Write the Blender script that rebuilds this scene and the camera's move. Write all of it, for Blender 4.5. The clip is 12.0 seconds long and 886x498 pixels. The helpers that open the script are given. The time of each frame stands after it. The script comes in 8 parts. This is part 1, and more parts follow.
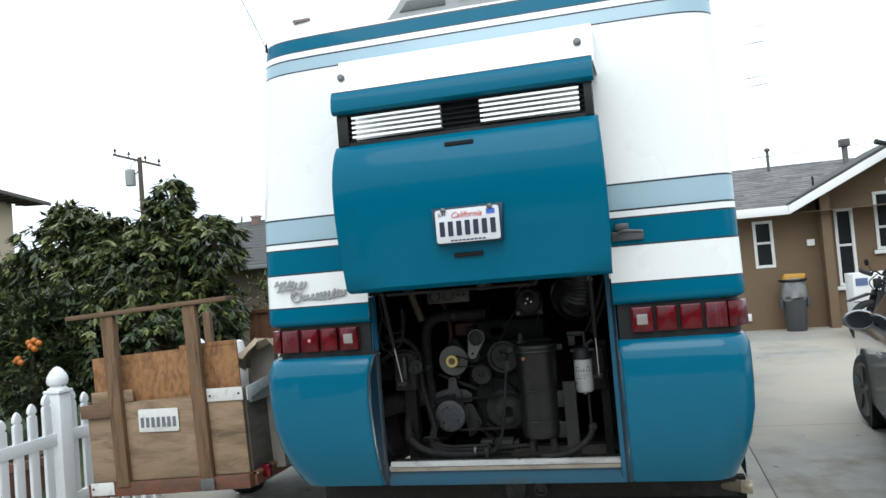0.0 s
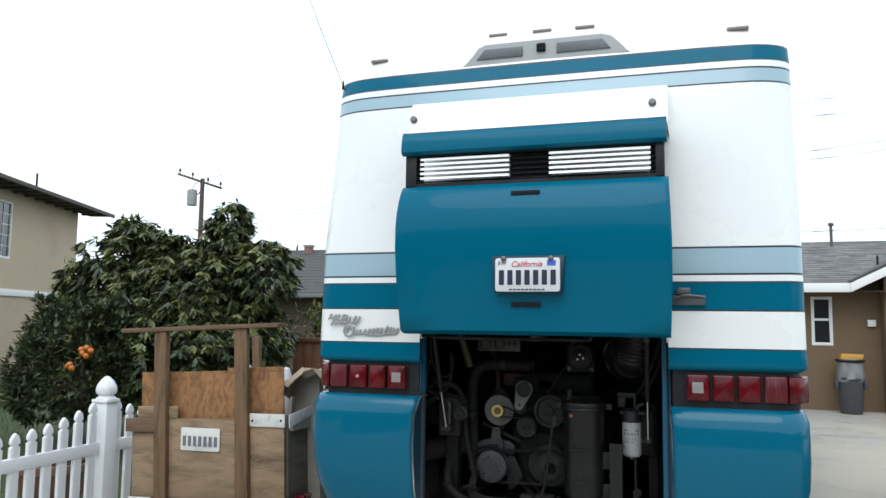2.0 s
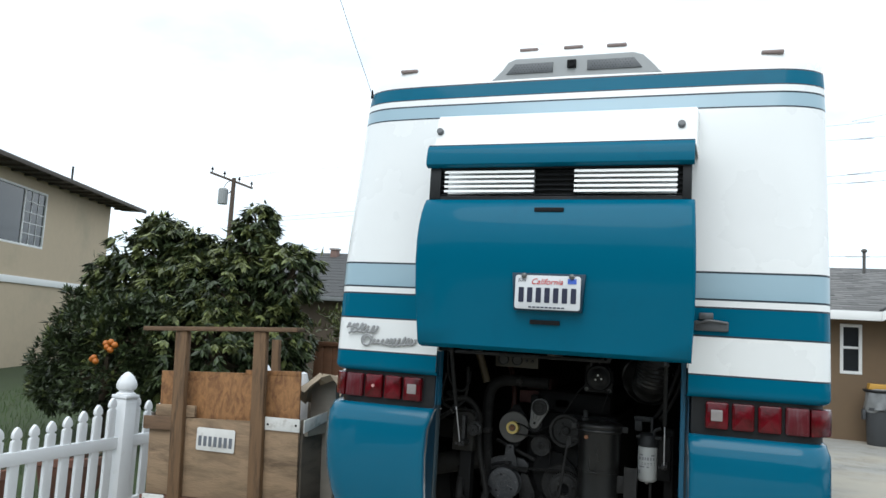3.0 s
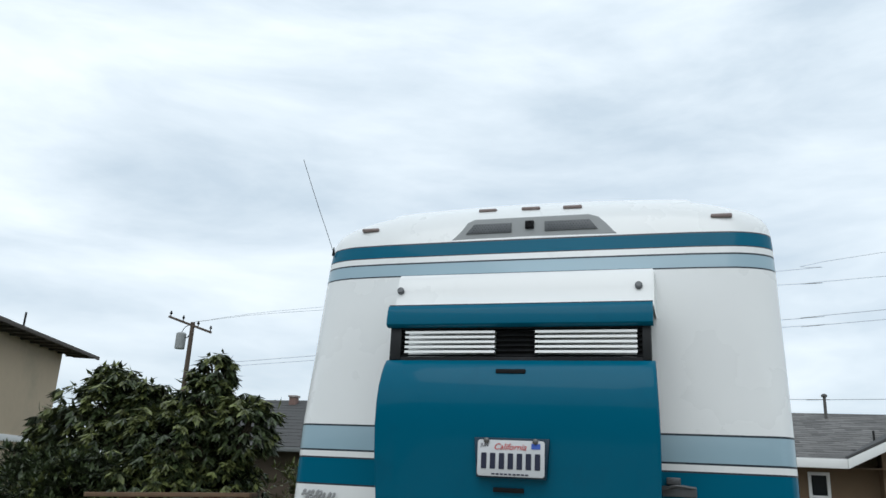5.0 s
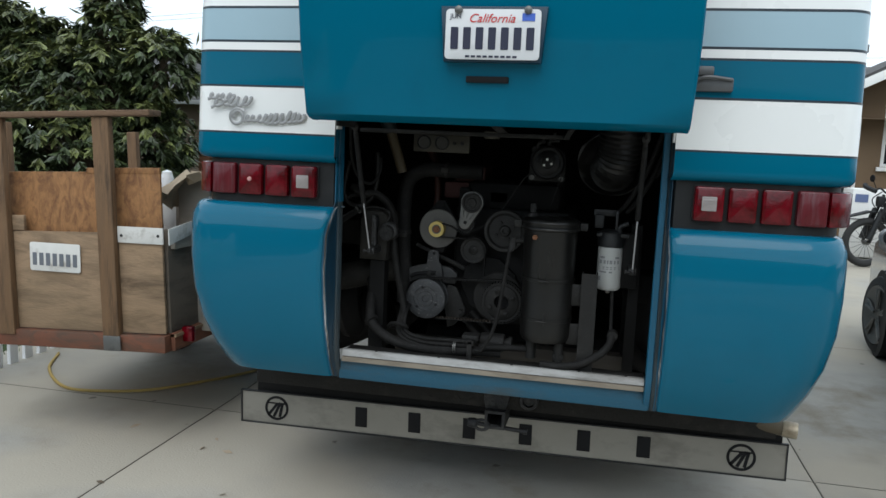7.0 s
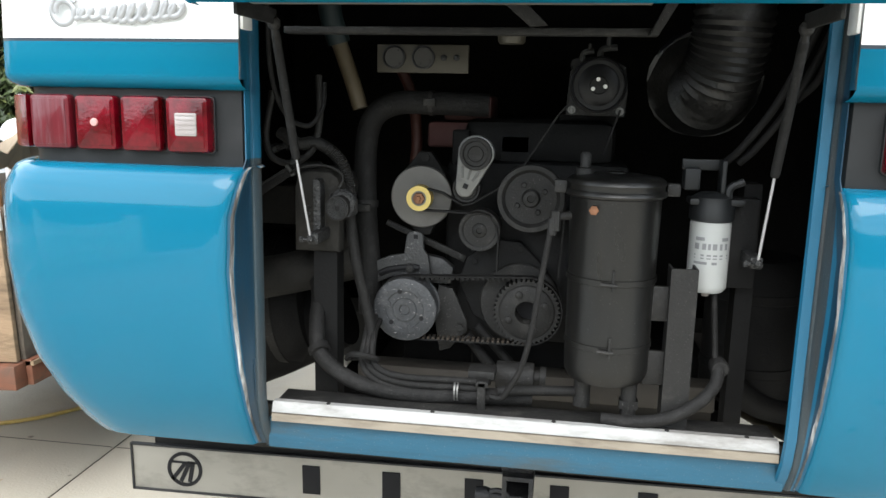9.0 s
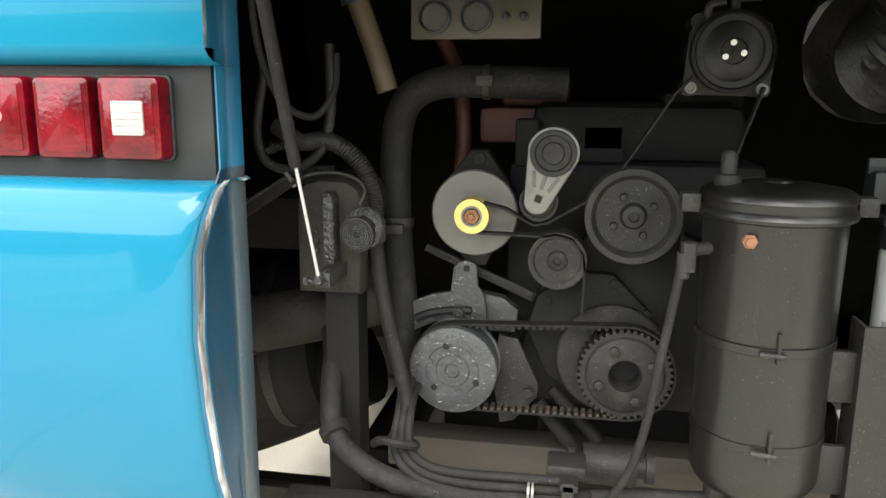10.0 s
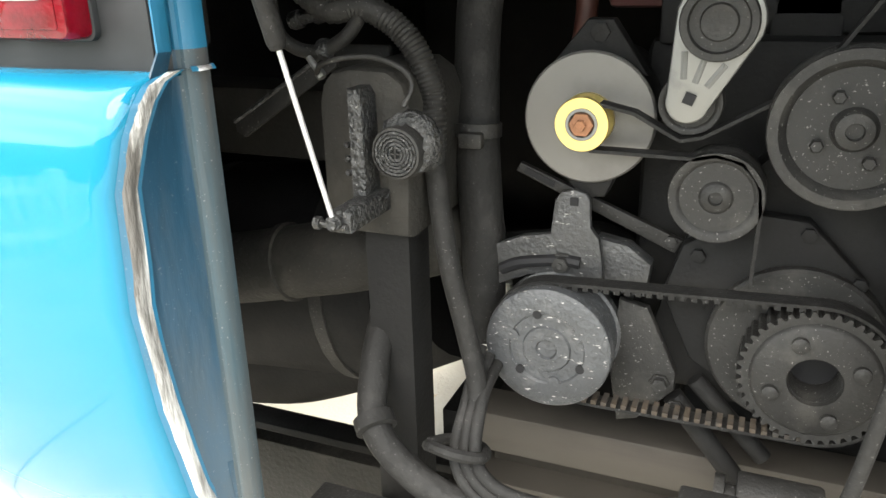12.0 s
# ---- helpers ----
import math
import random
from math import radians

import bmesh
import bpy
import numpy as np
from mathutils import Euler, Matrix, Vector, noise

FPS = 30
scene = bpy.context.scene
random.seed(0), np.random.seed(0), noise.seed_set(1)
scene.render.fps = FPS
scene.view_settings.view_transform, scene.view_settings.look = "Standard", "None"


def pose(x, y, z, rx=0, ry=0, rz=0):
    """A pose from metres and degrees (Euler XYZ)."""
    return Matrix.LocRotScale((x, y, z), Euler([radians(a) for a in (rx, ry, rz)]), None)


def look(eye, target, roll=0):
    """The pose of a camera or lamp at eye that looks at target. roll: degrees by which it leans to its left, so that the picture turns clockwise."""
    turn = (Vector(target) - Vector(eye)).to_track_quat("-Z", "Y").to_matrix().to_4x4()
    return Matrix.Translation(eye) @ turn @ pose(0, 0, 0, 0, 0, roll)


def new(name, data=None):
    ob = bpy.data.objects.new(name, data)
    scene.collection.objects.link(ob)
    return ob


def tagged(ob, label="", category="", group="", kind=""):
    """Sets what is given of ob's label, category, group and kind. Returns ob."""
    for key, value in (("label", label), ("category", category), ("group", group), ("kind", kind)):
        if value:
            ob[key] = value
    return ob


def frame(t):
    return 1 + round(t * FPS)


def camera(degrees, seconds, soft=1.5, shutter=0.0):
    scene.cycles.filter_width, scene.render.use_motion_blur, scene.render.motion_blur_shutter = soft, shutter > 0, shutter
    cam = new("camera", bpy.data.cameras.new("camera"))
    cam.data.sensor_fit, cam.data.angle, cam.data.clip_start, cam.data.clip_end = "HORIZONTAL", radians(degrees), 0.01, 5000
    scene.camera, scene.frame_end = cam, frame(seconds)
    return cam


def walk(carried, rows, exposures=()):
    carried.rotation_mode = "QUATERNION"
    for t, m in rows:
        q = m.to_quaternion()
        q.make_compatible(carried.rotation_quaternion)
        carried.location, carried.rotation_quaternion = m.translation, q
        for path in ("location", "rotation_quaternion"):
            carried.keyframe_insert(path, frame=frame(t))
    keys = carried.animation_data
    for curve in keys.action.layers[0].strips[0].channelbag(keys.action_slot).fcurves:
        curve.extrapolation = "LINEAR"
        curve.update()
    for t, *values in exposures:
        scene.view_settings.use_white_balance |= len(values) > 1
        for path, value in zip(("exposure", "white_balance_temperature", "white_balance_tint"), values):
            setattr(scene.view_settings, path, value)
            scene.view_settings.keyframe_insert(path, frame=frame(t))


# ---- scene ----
cam = camera(59.6, 12.0)
PATH = [
    (0, (0.743, -3.684, 1.689), (0.251, -1.747, 1.768), -4.7),
    (0.5, (0.676, -3.703, 1.693), (0.167, -1.772, 1.812), -4.3),
    (1, (0.662, -3.699, 1.699), (0.127, -1.778, 1.86), -3.5),
    (1.5, (0.671, -3.702, 1.7), (0.123, -1.788, 1.891), -2.6),
    (2, (0.693, -3.7, 1.699), (0.089, -1.803, 1.894), 0.7),
    (2.5, (0.708, -3.687, 1.71), (0.067, -1.803, 1.913), 3),
    (3, (0.712, -3.679, 1.726), (0.043, -1.806, 1.939), 3.4),
    (3.2, (0.709, -3.679, 1.758), (0.035, -1.822, 2.07), 3.4),
    (3.5, (0.696, -3.681, 1.826), (0.038, -1.854, 2.307), 3.4),
    (3.7, (0.69, -3.704, 1.85), (0.043, -1.9, 2.422), 3.6),
    (5.3, (0.716, -3.638, 1.784), (0.161, -1.803, 2.354), 3.2),
    (5.5, (0.708, -3.602, 1.756), (0.158, -1.724, 2.171), 2.8),
    (6, (0.58, -3.385, 1.667), (-0.047, -1.497, 1.875), 3.2),
    (6.2, (0.521, -3.283, 1.654), (0.008, -1.352, 1.725), 3.3),
    (6.5, (0.448, -3.113, 1.622), (-0.011, -1.168, 1.541), 3.4),
    (6.8, (0.404, -2.888, 1.564), (-0.017, -0.942, 1.374), 2.7),
    (7, (0.391, -2.719, 1.578), (-0.016, -0.778, 1.32), 2.5),
    (7.2, (0.372, -2.616, 1.567), (-0.036, -0.675, 1.317), 3.4),
    (8.8, (0.111, -1.676, 1.508), (-0.189, 0.263, 1.12), 1.7),
    (9, (0.069, -1.567, 1.491), (-0.223, 0.376, 1.117), 1.2),
    (9.5, (-0.051, -1.294, 1.495), (-0.169, 0.672, 1.151), 1.5),
    (9.7, (-0.075, -1.179, 1.493), (-0.197, 0.78, 1.116), 1),
    (10, (-0.09, -1.013, 1.478), (-0.437, 0.913, 1.067), 0.3),
    (10.2, (-0.108, -0.917, 1.456), (-0.483, 0.96, 0.883), 0.1),
    (10.5, (-0.141, -0.802, 1.419), (-0.533, 1.035, 0.731), -0.3),
    (10.7, (-0.164, -0.743, 1.407), (-0.538, 1.058, 0.622), -0.4),
    (11, (-0.186, -0.66, 1.405), (-0.63, 1.123, 0.614), -0.5),
    (11.2, (-0.169, -0.602, 1.414), (-0.754, 1.203, 0.771), -0.9),
    (11.5, (-0.119, -0.545, 1.435), (-0.817, 1.207, 0.768), -1.5),
    (11.7, (-0.1, -0.538, 1.435), (-0.789, 1.199, 0.724), -1.5),
    (12, (-0.083, -0.538, 1.433), (-0.821, 1.184, 0.734), -1.5),
]
EXPOSURES = [(0.0, 0.47, 6250, 8), (1.2, 0.44, 6250, 8), (2.4, 0.28, 6250, 8), (3.0, 0.25, 6250, 8), (3.6, 0.18, 6250, 8), (5.3, -0.55, 6250, 8), (6.0, -0.85, 6250, 8), (6.4, -0.82, 6250, 8), (6.75, -0.35, 6250, 8), (7.0, 0.18, 6250, 8), (7.2, 0.4, 6250, 8), (8.8, 1.6, 6550, 10), (9.4, 2.14, 6700, 10), (10.0, 2.56, 7100, 10), (10.5, 2.8, 7100, 10), (11.4, 2.95, 7100, 10), (12.0, 3.06, 7100, 10)]
walk(cam, [(t, look(eye, target, roll)) for t, eye, target, roll in PATH], EXPOSURES)

# ---- world and sun ----
SUN_EL, SUN_AZ = radians(52), radians(200)
world = bpy.data.worlds.new("overcast")
scene.world = world
world.use_nodes = True
wn, wl = world.node_tree.nodes, world.node_tree.links
wn.clear()
w_out = wn.new("ShaderNodeOutputWorld")
w_bg = wn.new("ShaderNodeBackground")
w_bg.inputs["Strength"].default_value = 0.1
w_sky = wn.new("ShaderNodeTexSky")
w_sky.sky_type = "NISHITA"
w_sky.sun_disc = False
w_sky.sun_elevation, w_sky.sun_rotation = SUN_EL, SUN_AZ
w_tc = wn.new("ShaderNodeTexCoord")
w_map = wn.new("ShaderNodeMapping")
w_map.inputs["Scale"].default_value = (1.6, 1.6, 6.0)
w_noise = wn.new("ShaderNodeTexNoise")
w_noise.inputs["Scale"].default_value = 1.7
w_noise.inputs["Detail"].default_value = 7.0
w_noise.inputs["Roughness"].default_value = 0.55
w_noise.inputs["Distortion"].default_value = 0.25
w_ramp = wn.new("ShaderNodeValToRGB")
w_ramp.color_ramp.elements[0].position, w_ramp.color_ramp.elements[0].color = 0.30, (5.7, 6.5, 7.2, 1)
w_ramp.color_ramp.elements[1].position, w_ramp.color_ramp.elements[1].color = 0.68, (9.0, 9.5, 9.8, 1)
w_sep = wn.new("ShaderNodeSeparateXYZ")
w_grad = wn.new("ShaderNodeMapRange")          # overcast sky: the zenith is brighter than the horizon
for key, value in (("From Min", 0.0), ("From Max", 1.0), ("To Min", 1.5), ("To Max", 1.75)):
    w_grad.inputs[key].default_value = value
w_mul = wn.new("ShaderNodeVectorMath")
w_mul.operation = "SCALE"
w_mix = wn.new("ShaderNodeMix")
w_mix.data_type = "RGBA"
w_mix.inputs["Factor"].default_value = 0.88
wl.new(w_tc.outputs["Generated"], w_map.inputs["Vector"])
wl.new(w_map.outputs["Vector"], w_noise.inputs["Vector"])
wl.new(w_noise.outputs["Fac"], w_ramp.inputs["Fac"])
wl.new(w_tc.outputs["Generated"], w_sep.inputs["Vector"])
wl.new(w_sep.outputs["Z"], w_grad.inputs["Value"])
wl.new(w_ramp.outputs["Color"], w_mul.inputs[0])
wl.new(w_grad.outputs["Result"], w_mul.inputs["Scale"])
wl.new(w_sky.outputs["Color"], w_mix.inputs["A"])
wl.new(w_mul.outputs["Vector"], w_mix.inputs["B"])
wl.new(w_mix.outputs["Result"], w_bg.inputs["Color"])
wl.new(w_bg.outputs["Background"], w_out.inputs["Surface"])

sun = new("sun", bpy.data.lights.new("sun", "SUN"))
sun.data.energy, sun.data.angle, sun.data.color = 1.1, radians(46), (1.0, 0.97, 0.93)
sun.matrix_world = look((0, -40, 60), (0, -40 + 60 / math.tan(SUN_EL), 0))


# ---- materials ----
def mat(name, color, rough=0.6, metal=0.0, var=0.12, scale=8.0, bump=0.0, bump_scale=60.0, dark=None, dark_at=0.62,
        dark_scale=3.0, coat=0.0, stretch=(1, 1, 1), rough_var=0.1, island=0.0, obj=0.0, spec=0.5, transmission=0.0, speck=0.0, fleck=(1, 1, 1), tint=None, spots=None, warp=0.0):
    """A surface with fine and broad variation of colour and gloss, stains of a second colour, and relief."""
    m = bpy.data.materials.new(name)
    m.use_nodes = True
    n, l = m.node_tree.nodes, m.node_tree.links
    b = n["Principled BSDF"]
    b.inputs["Metallic"].default_value = metal
    b.inputs["Coat Weight"].default_value = coat
    b.inputs["Coat Roughness"].default_value = 0.06
    b.inputs["Specular IOR Level"].default_value = spec
    b.inputs["Transmission Weight"].default_value = transmission
    tc = n.new("ShaderNodeTexCoord")
    mp = n.new("ShaderNodeMapping")
    mp.inputs["Scale"].default_value = stretch
    l.new(tc.outputs["Object"], mp.inputs["Vector"])
    fine = n.new("ShaderNodeTexNoise")
    fine.inputs["Scale"].default_value = scale
    fine.inputs["Detail"].default_value = 6
    fine.inputs["Distortion"].default_value = warp
    l.new(mp.outputs["Vector"], fine.inputs["Vector"])
    low = tuple(c * (1 - var) for c in color)
    high = tuple(min(1.0, c * (1 + var)) for c in color)
    mix = n.new("ShaderNodeMix")
    mix.data_type = "RGBA"
    mix.inputs["A"].default_value, mix.inputs["B"].default_value = (*low, 1), (*high, 1)
    l.new(fine.outputs["Fac"], mix.inputs["Factor"])
    col = mix.outputs["Result"]
    if dark:
        broad = n.new("ShaderNodeTexNoise")
        broad.inputs["Scale"].default_value = dark_scale
        broad.inputs["Detail"].default_value = 8
        broad.inputs["Roughness"].default_value = 0.65
        broad.inputs["Distortion"].default_value = warp
        l.new(mp.outputs["Vector"], broad.inputs["Vector"])
        ramp = n.new("ShaderNodeMapRange")
        ramp.inputs["From Min"].default_value, ramp.inputs["From Max"].default_value = dark_at - 0.1, dark_at + 0.1
        l.new(broad.outputs["Fac"], ramp.inputs["Value"])
        stain = n.new("ShaderNodeMix")
        stain.data_type = "RGBA"
        stain.inputs["B"].default_value = (*dark, 1)
        l.new(col, stain.inputs["A"])
        l.new(ramp.outputs["Result"], stain.inputs["Factor"])
        col = stain.outputs["Result"]
    if tint:
        tn = n.new("ShaderNodeTexNoise")
        tn.inputs["Scale"].default_value = 0.55
        tn.inputs["Detail"].default_value = 5
        l.new(tc.outputs["Object"], tn.inputs["Vector"])
        tr = n.new("ShaderNodeMapRange")
        tr.inputs["From Min"].default_value, tr.inputs["From Max"].default_value = 0.43, 0.57
        l.new(tn.outputs["Fac"], tr.inputs["Value"])
        tm = n.new("ShaderNodeMix")
        tm.data_type = "RGBA"
        tm.inputs["B"].default_value = (*tint, 1)
        l.new(col, tm.inputs["A"])
        l.new(tr.outputs["Result"], tm.inputs["Factor"])
        col = tm.outputs["Result"]
    if spots:
        wob = n.new("ShaderNodeTexNoise")
        wob.inputs["Scale"].default_value = 14.0
        l.new(tc.outputs["Object"], wob.inputs["Vector"])
        add = n.new("ShaderNodeVectorMath")
        add.operation = "MULTIPLY_ADD"
        add.inputs[1].default_value = (0.06, 0.06, 0.06)
        l.new(wob.outputs["Color"], add.inputs[0])
        l.new(tc.outputs["Object"], add.inputs[2])
        vo = n.new("ShaderNodeTexVoronoi")
        vo.voronoi_dimensions = "2D"
        vo.inputs["Scale"].default_value = 2.4
        l.new(add.outputs["Vector"], vo.inputs["Vector"])
        size = n.new("ShaderNodeMath")                 # each spot has its own size, many have none
        size.operation = "MULTIPLY_ADD"
        size.inputs[1].default_value, size.inputs[2].default_value = 0.20, -0.125
        cs = n.new("ShaderNodeSeparateColor")
        l.new(vo.outputs["Color"], cs.inputs["Color"])
        l.new(cs.outputs["Red"], size.inputs[0])
        less = n.new("ShaderNodeMath")
        less.operation = "SUBTRACT"
        l.new(size.outputs["Value"], less.inputs[0])
        l.new(vo.outputs["Distance"], less.inputs[1])
        sr = n.new("ShaderNodeMapRange")
        sr.inputs["From Max"].default_value = 0.025
        sr.inputs["To Max"].default_value = 0.75
        l.new(less.outputs["Value"], sr.inputs["Value"])
        sm = n.new("ShaderNodeMix")
        sm.data_type = "RGBA"
        sm.inputs["B"].default_value = (*spots, 1)
        l.new(col, sm.inputs["A"])
        l.new(sr.outputs["Result"], sm.inputs["Factor"])
        col = sm.outputs["Result"]
    if speck:
        sp = n.new("ShaderNodeTexNoise")
        sp.inputs["Scale"].default_value = 300.0
        sp.inputs["Detail"].default_value = 2
        fl = n.new("ShaderNodeMapping")
        fl.inputs["Scale"].default_value = fleck
        l.new(tc.outputs["Object"], fl.inputs["Vector"])
        l.new(fl.outputs["Vector"], sp.inputs["Vector"])
        sr = n.new("ShaderNodeMapRange")
        sr.inputs["From Min"].default_value, sr.inputs["From Max"].default_value = 0.67, 0.74
        sr.inputs["To Max"].default_value = speck
        l.new(sp.outputs["Fac"], sr.inputs["Value"])
        sm = n.new("ShaderNodeMix")
        sm.data_type = "RGBA"
        sm.inputs["B"].default_value = (0.30, 0.29, 0.28, 1)
        l.new(col, sm.inputs["A"])
        l.new(sr.outputs["Result"], sm.inputs["Factor"])
        col = sm.outputs["Result"]
    if island or obj:
        if island:
            rnd = n.new("ShaderNodeNewGeometry").outputs["Random Per Island"]
        else:
            rnd = n.new("ShaderNodeObjectInfo").outputs["Random"]
        amount = island or obj
        rng = n.new("ShaderNodeMapRange")
        rng.inputs["To Min"].default_value, rng.inputs["To Max"].default_value = 1 - amount, 1 + amount
        l.new(rnd, rng.inputs["Value"])
        sc = n.new("ShaderNodeVectorMath")
        sc.operation = "SCALE"
        l.new(col, sc.inputs[0])
        l.new(rng.outputs["Result"], sc.inputs["Scale"])
        col = sc.outputs["Vector"]
    l.new(col, b.inputs["Base Color"])
    rr = n.new("ShaderNodeMapRange")
    rr.inputs["To Min"].default_value, rr.inputs["To Max"].default_value = max(0.02, rough - rough_var), min(1.0, rough + rough_var)
    l.new(fine.outputs["Fac"], rr.inputs["Value"])
    l.new(rr.outputs["Result"], b.inputs["Roughness"])
    if bump:
        bn = n.new("ShaderNodeTexNoise")
        bn.inputs["Scale"].default_value = bump_scale
        bn.inputs["Detail"].default_value = 4
        l.new(mp.outputs["Vector"], bn.inputs["Vector"])
        bp = n.new("ShaderNodeBump")
        bp.inputs["Strength"].default_value = bump
        bp.inputs["Distance"].default_value = 0.01
        l.new(bn.outputs["Fac"], bp.inputs["Height"])
        l.new(bp.outputs["Normal"], b.inputs["Normal"])
    return m


WHITE = mat("white_gelcoat", (0.78, 0.79, 0.78), 0.28, var=0.03, scale=2, coat=0.5, dark=(0.73, 0.74, 0.73), dark_at=0.7, rough_var=0.06)
TEAL = mat("teal_paint", (0.002, 0.109, 0.183), 0.25, var=0.05, scale=3, coat=0.16, dark=(0.0025, 0.095, 0.162), dark_at=0.66, rough_var=0.05, spec=0.05)
TEALQ = mat("polished_teal_paint", (0.003, 0.105, 0.178), 0.25, var=0.05, scale=3, coat=0.5, dark=(0.0025, 0.095, 0.162), dark_at=0.66, rough_var=0.05, spec=0.05)
TEAL.node_tree.nodes["Principled BSDF"].inputs["Coat Roughness"].default_value = 0.05
PALE = mat("pale_blue_paint", (0.2838, 0.4128, 0.4816), 0.3, var=0.05, scale=3, coat=0.5, rough_var=0.06)
PIN = mat("dark_pinstripe", (0.006, 0.016, 0.026), 0.4, var=0.1)
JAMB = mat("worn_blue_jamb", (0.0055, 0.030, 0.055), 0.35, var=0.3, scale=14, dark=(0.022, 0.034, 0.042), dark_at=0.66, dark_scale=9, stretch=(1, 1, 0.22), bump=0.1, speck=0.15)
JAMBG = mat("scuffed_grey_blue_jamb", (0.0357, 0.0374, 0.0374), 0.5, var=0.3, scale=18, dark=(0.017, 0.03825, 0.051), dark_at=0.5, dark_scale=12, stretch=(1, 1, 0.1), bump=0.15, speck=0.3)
JAMBT = mat("worn_teal_jamb_flange", (0.006, 0.085, 0.155), 0.4, var=0.2, scale=16, dark=(0.02, 0.05, 0.075), dark_at=0.63, dark_scale=10, stretch=(1, 1, 0.15), bump=0.1, speck=0.15)
CHIP = mat("chipped_white_edge", (0.085, 0.080, 0.075), 0.65, var=0.6, scale=45, dark=(0.52, 0.52, 0.51), dark_at=0.585, dark_scale=20, stretch=(1, 1, 0.2), bump=0.6, bump_scale=90)
BLACKP = mat("black_plastic", (0.010, 0.011, 0.012), 0.5, var=0.3, scale=25, spec=0.35, dark=(0.024, 0.024, 0.026), dark_at=0.6)
# soot blackened well past its own colour, to hold the closed bay's shade
SOOT_SHADE = mat("sooty_shaded_metal", (0.002621, 0.002621, 0.002683), 0.75, var=0.4, scale=18, dark=(0.007488, 0.007176, 0.006864), dark_at=0.62, dark_scale=12, bump=0.12, bump_scale=150, spec=0.25)
# dusty steel, rubber and canister: bases darkened too, for shade in the bay
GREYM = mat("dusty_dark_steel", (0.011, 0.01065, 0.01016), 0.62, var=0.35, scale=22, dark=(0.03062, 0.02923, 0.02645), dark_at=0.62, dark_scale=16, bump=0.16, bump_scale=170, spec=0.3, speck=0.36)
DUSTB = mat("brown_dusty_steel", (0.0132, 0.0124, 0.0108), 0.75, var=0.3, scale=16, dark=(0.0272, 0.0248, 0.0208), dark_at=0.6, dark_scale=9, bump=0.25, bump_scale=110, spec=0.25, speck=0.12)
GREASE = mat("greasy_speckled_steel", (0.0116, 0.012, 0.0124), 0.42, var=0.4, scale=60, dark=(0.04, 0.04, 0.04), dark_at=0.6, dark_scale=70, bump=0.8, bump_scale=150, spec=0.5, speck=0.7)
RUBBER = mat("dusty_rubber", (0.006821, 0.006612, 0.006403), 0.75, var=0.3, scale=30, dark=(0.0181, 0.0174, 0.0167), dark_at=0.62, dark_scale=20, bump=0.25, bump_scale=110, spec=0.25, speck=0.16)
SCUFF = mat("scratched_dusty_steel", (0.020, 0.0205, 0.0215), 0.5, metal=0.1, var=0.3, scale=24, dark=(0.034, 0.034, 0.034), dark_at=0.6, dark_scale=20, bump=0.3, bump_scale=140, speck=0.7, fleck=(0.3, 0.3, 1.0))
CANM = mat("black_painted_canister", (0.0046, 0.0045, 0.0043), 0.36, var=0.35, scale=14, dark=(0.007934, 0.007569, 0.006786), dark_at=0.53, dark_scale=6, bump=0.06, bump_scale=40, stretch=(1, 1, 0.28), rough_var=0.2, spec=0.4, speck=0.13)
ALT = mat("bare_grey_disc", (0.0944, 0.0912, 0.0856), 0.5, metal=0.4, var=0.15, scale=14, dark=(0.072, 0.068, 0.064), dark_at=0.62, dark_scale=10)
BRASS = mat("yellow_zinc", (0.576, 0.448, 0.16), 0.35, metal=0.8, var=0.15, scale=40)
RUST = mat("rusty_nut", (0.17, 0.075, 0.036), 0.85, var=0.4, scale=80, bump=0.5)
ALU = mat("cast_aluminium", (0.14, 0.14, 0.1344), 0.45, metal=0.6, var=0.15, scale=30, dark=(0.084, 0.084, 0.084), dark_at=0.66, dark_scale=20)
SILLM = mat("scuffed_aluminium_sill", (0.296, 0.296, 0.288), 0.6, metal=0.15, var=0.25, scale=24, dark=(0.16, 0.152, 0.14), dark_at=0.54, dark_scale=8, stretch=(0.6, 2, 2), bump=0.2)
SILLB = mat("dusty_beige_sill_lip", (0.208, 0.18, 0.14), 0.75, var=0.25, scale=16, dark=(0.12, 0.096, 0.072), dark_at=0.58, dark_scale=10, stretch=(0.5, 2, 2), bump=0.15)
CHROME = mat("polished_rod", (0.40, 0.40, 0.41), 0.3, metal=0.4, var=0.05)
REDL = mat("red_lens", (0.112, 0.00128, 0.0064), 0.14, var=0.12, scale=20, coat=0.2, rough_var=0.05, dark=(0.048, 0.00064, 0.0016), dark_at=0.52, dark_scale=16, bump=0.1, bump_scale=160, spec=0.3)
REDF = mat("scratched_red_lens", (0.088, 0.0048, 0.0096), 0.35, var=0.3, scale=40, dark=(0.104, 0.04, 0.0464), dark_at=0.57, dark_scale=30, stretch=(3, 1, 0.25), coat=0.2, spec=0.3)
CLEARL = mat("clear_lens", (0.30, 0.27, 0.26), 0.2, var=0.1, scale=40, coat=0.6)
BEAMB = mat("worn_blue_beam", (0.008, 0.068, 0.116), 0.5, var=0.25, scale=14, dark=(0.028, 0.048, 0.06), dark_at=0.56, dark_scale=7, stretch=(0.4, 1, 2), bump=0.15, speck=0.2)
GUARD = mat("brushed_guard_plate", (0.2465, 0.2338, 0.204), 0.5, metal=0.35, var=0.14, scale=12, dark=(0.1275, 0.119, 0.102), dark_at=0.58, dark_scale=5, stretch=(0.5, 1, 1))
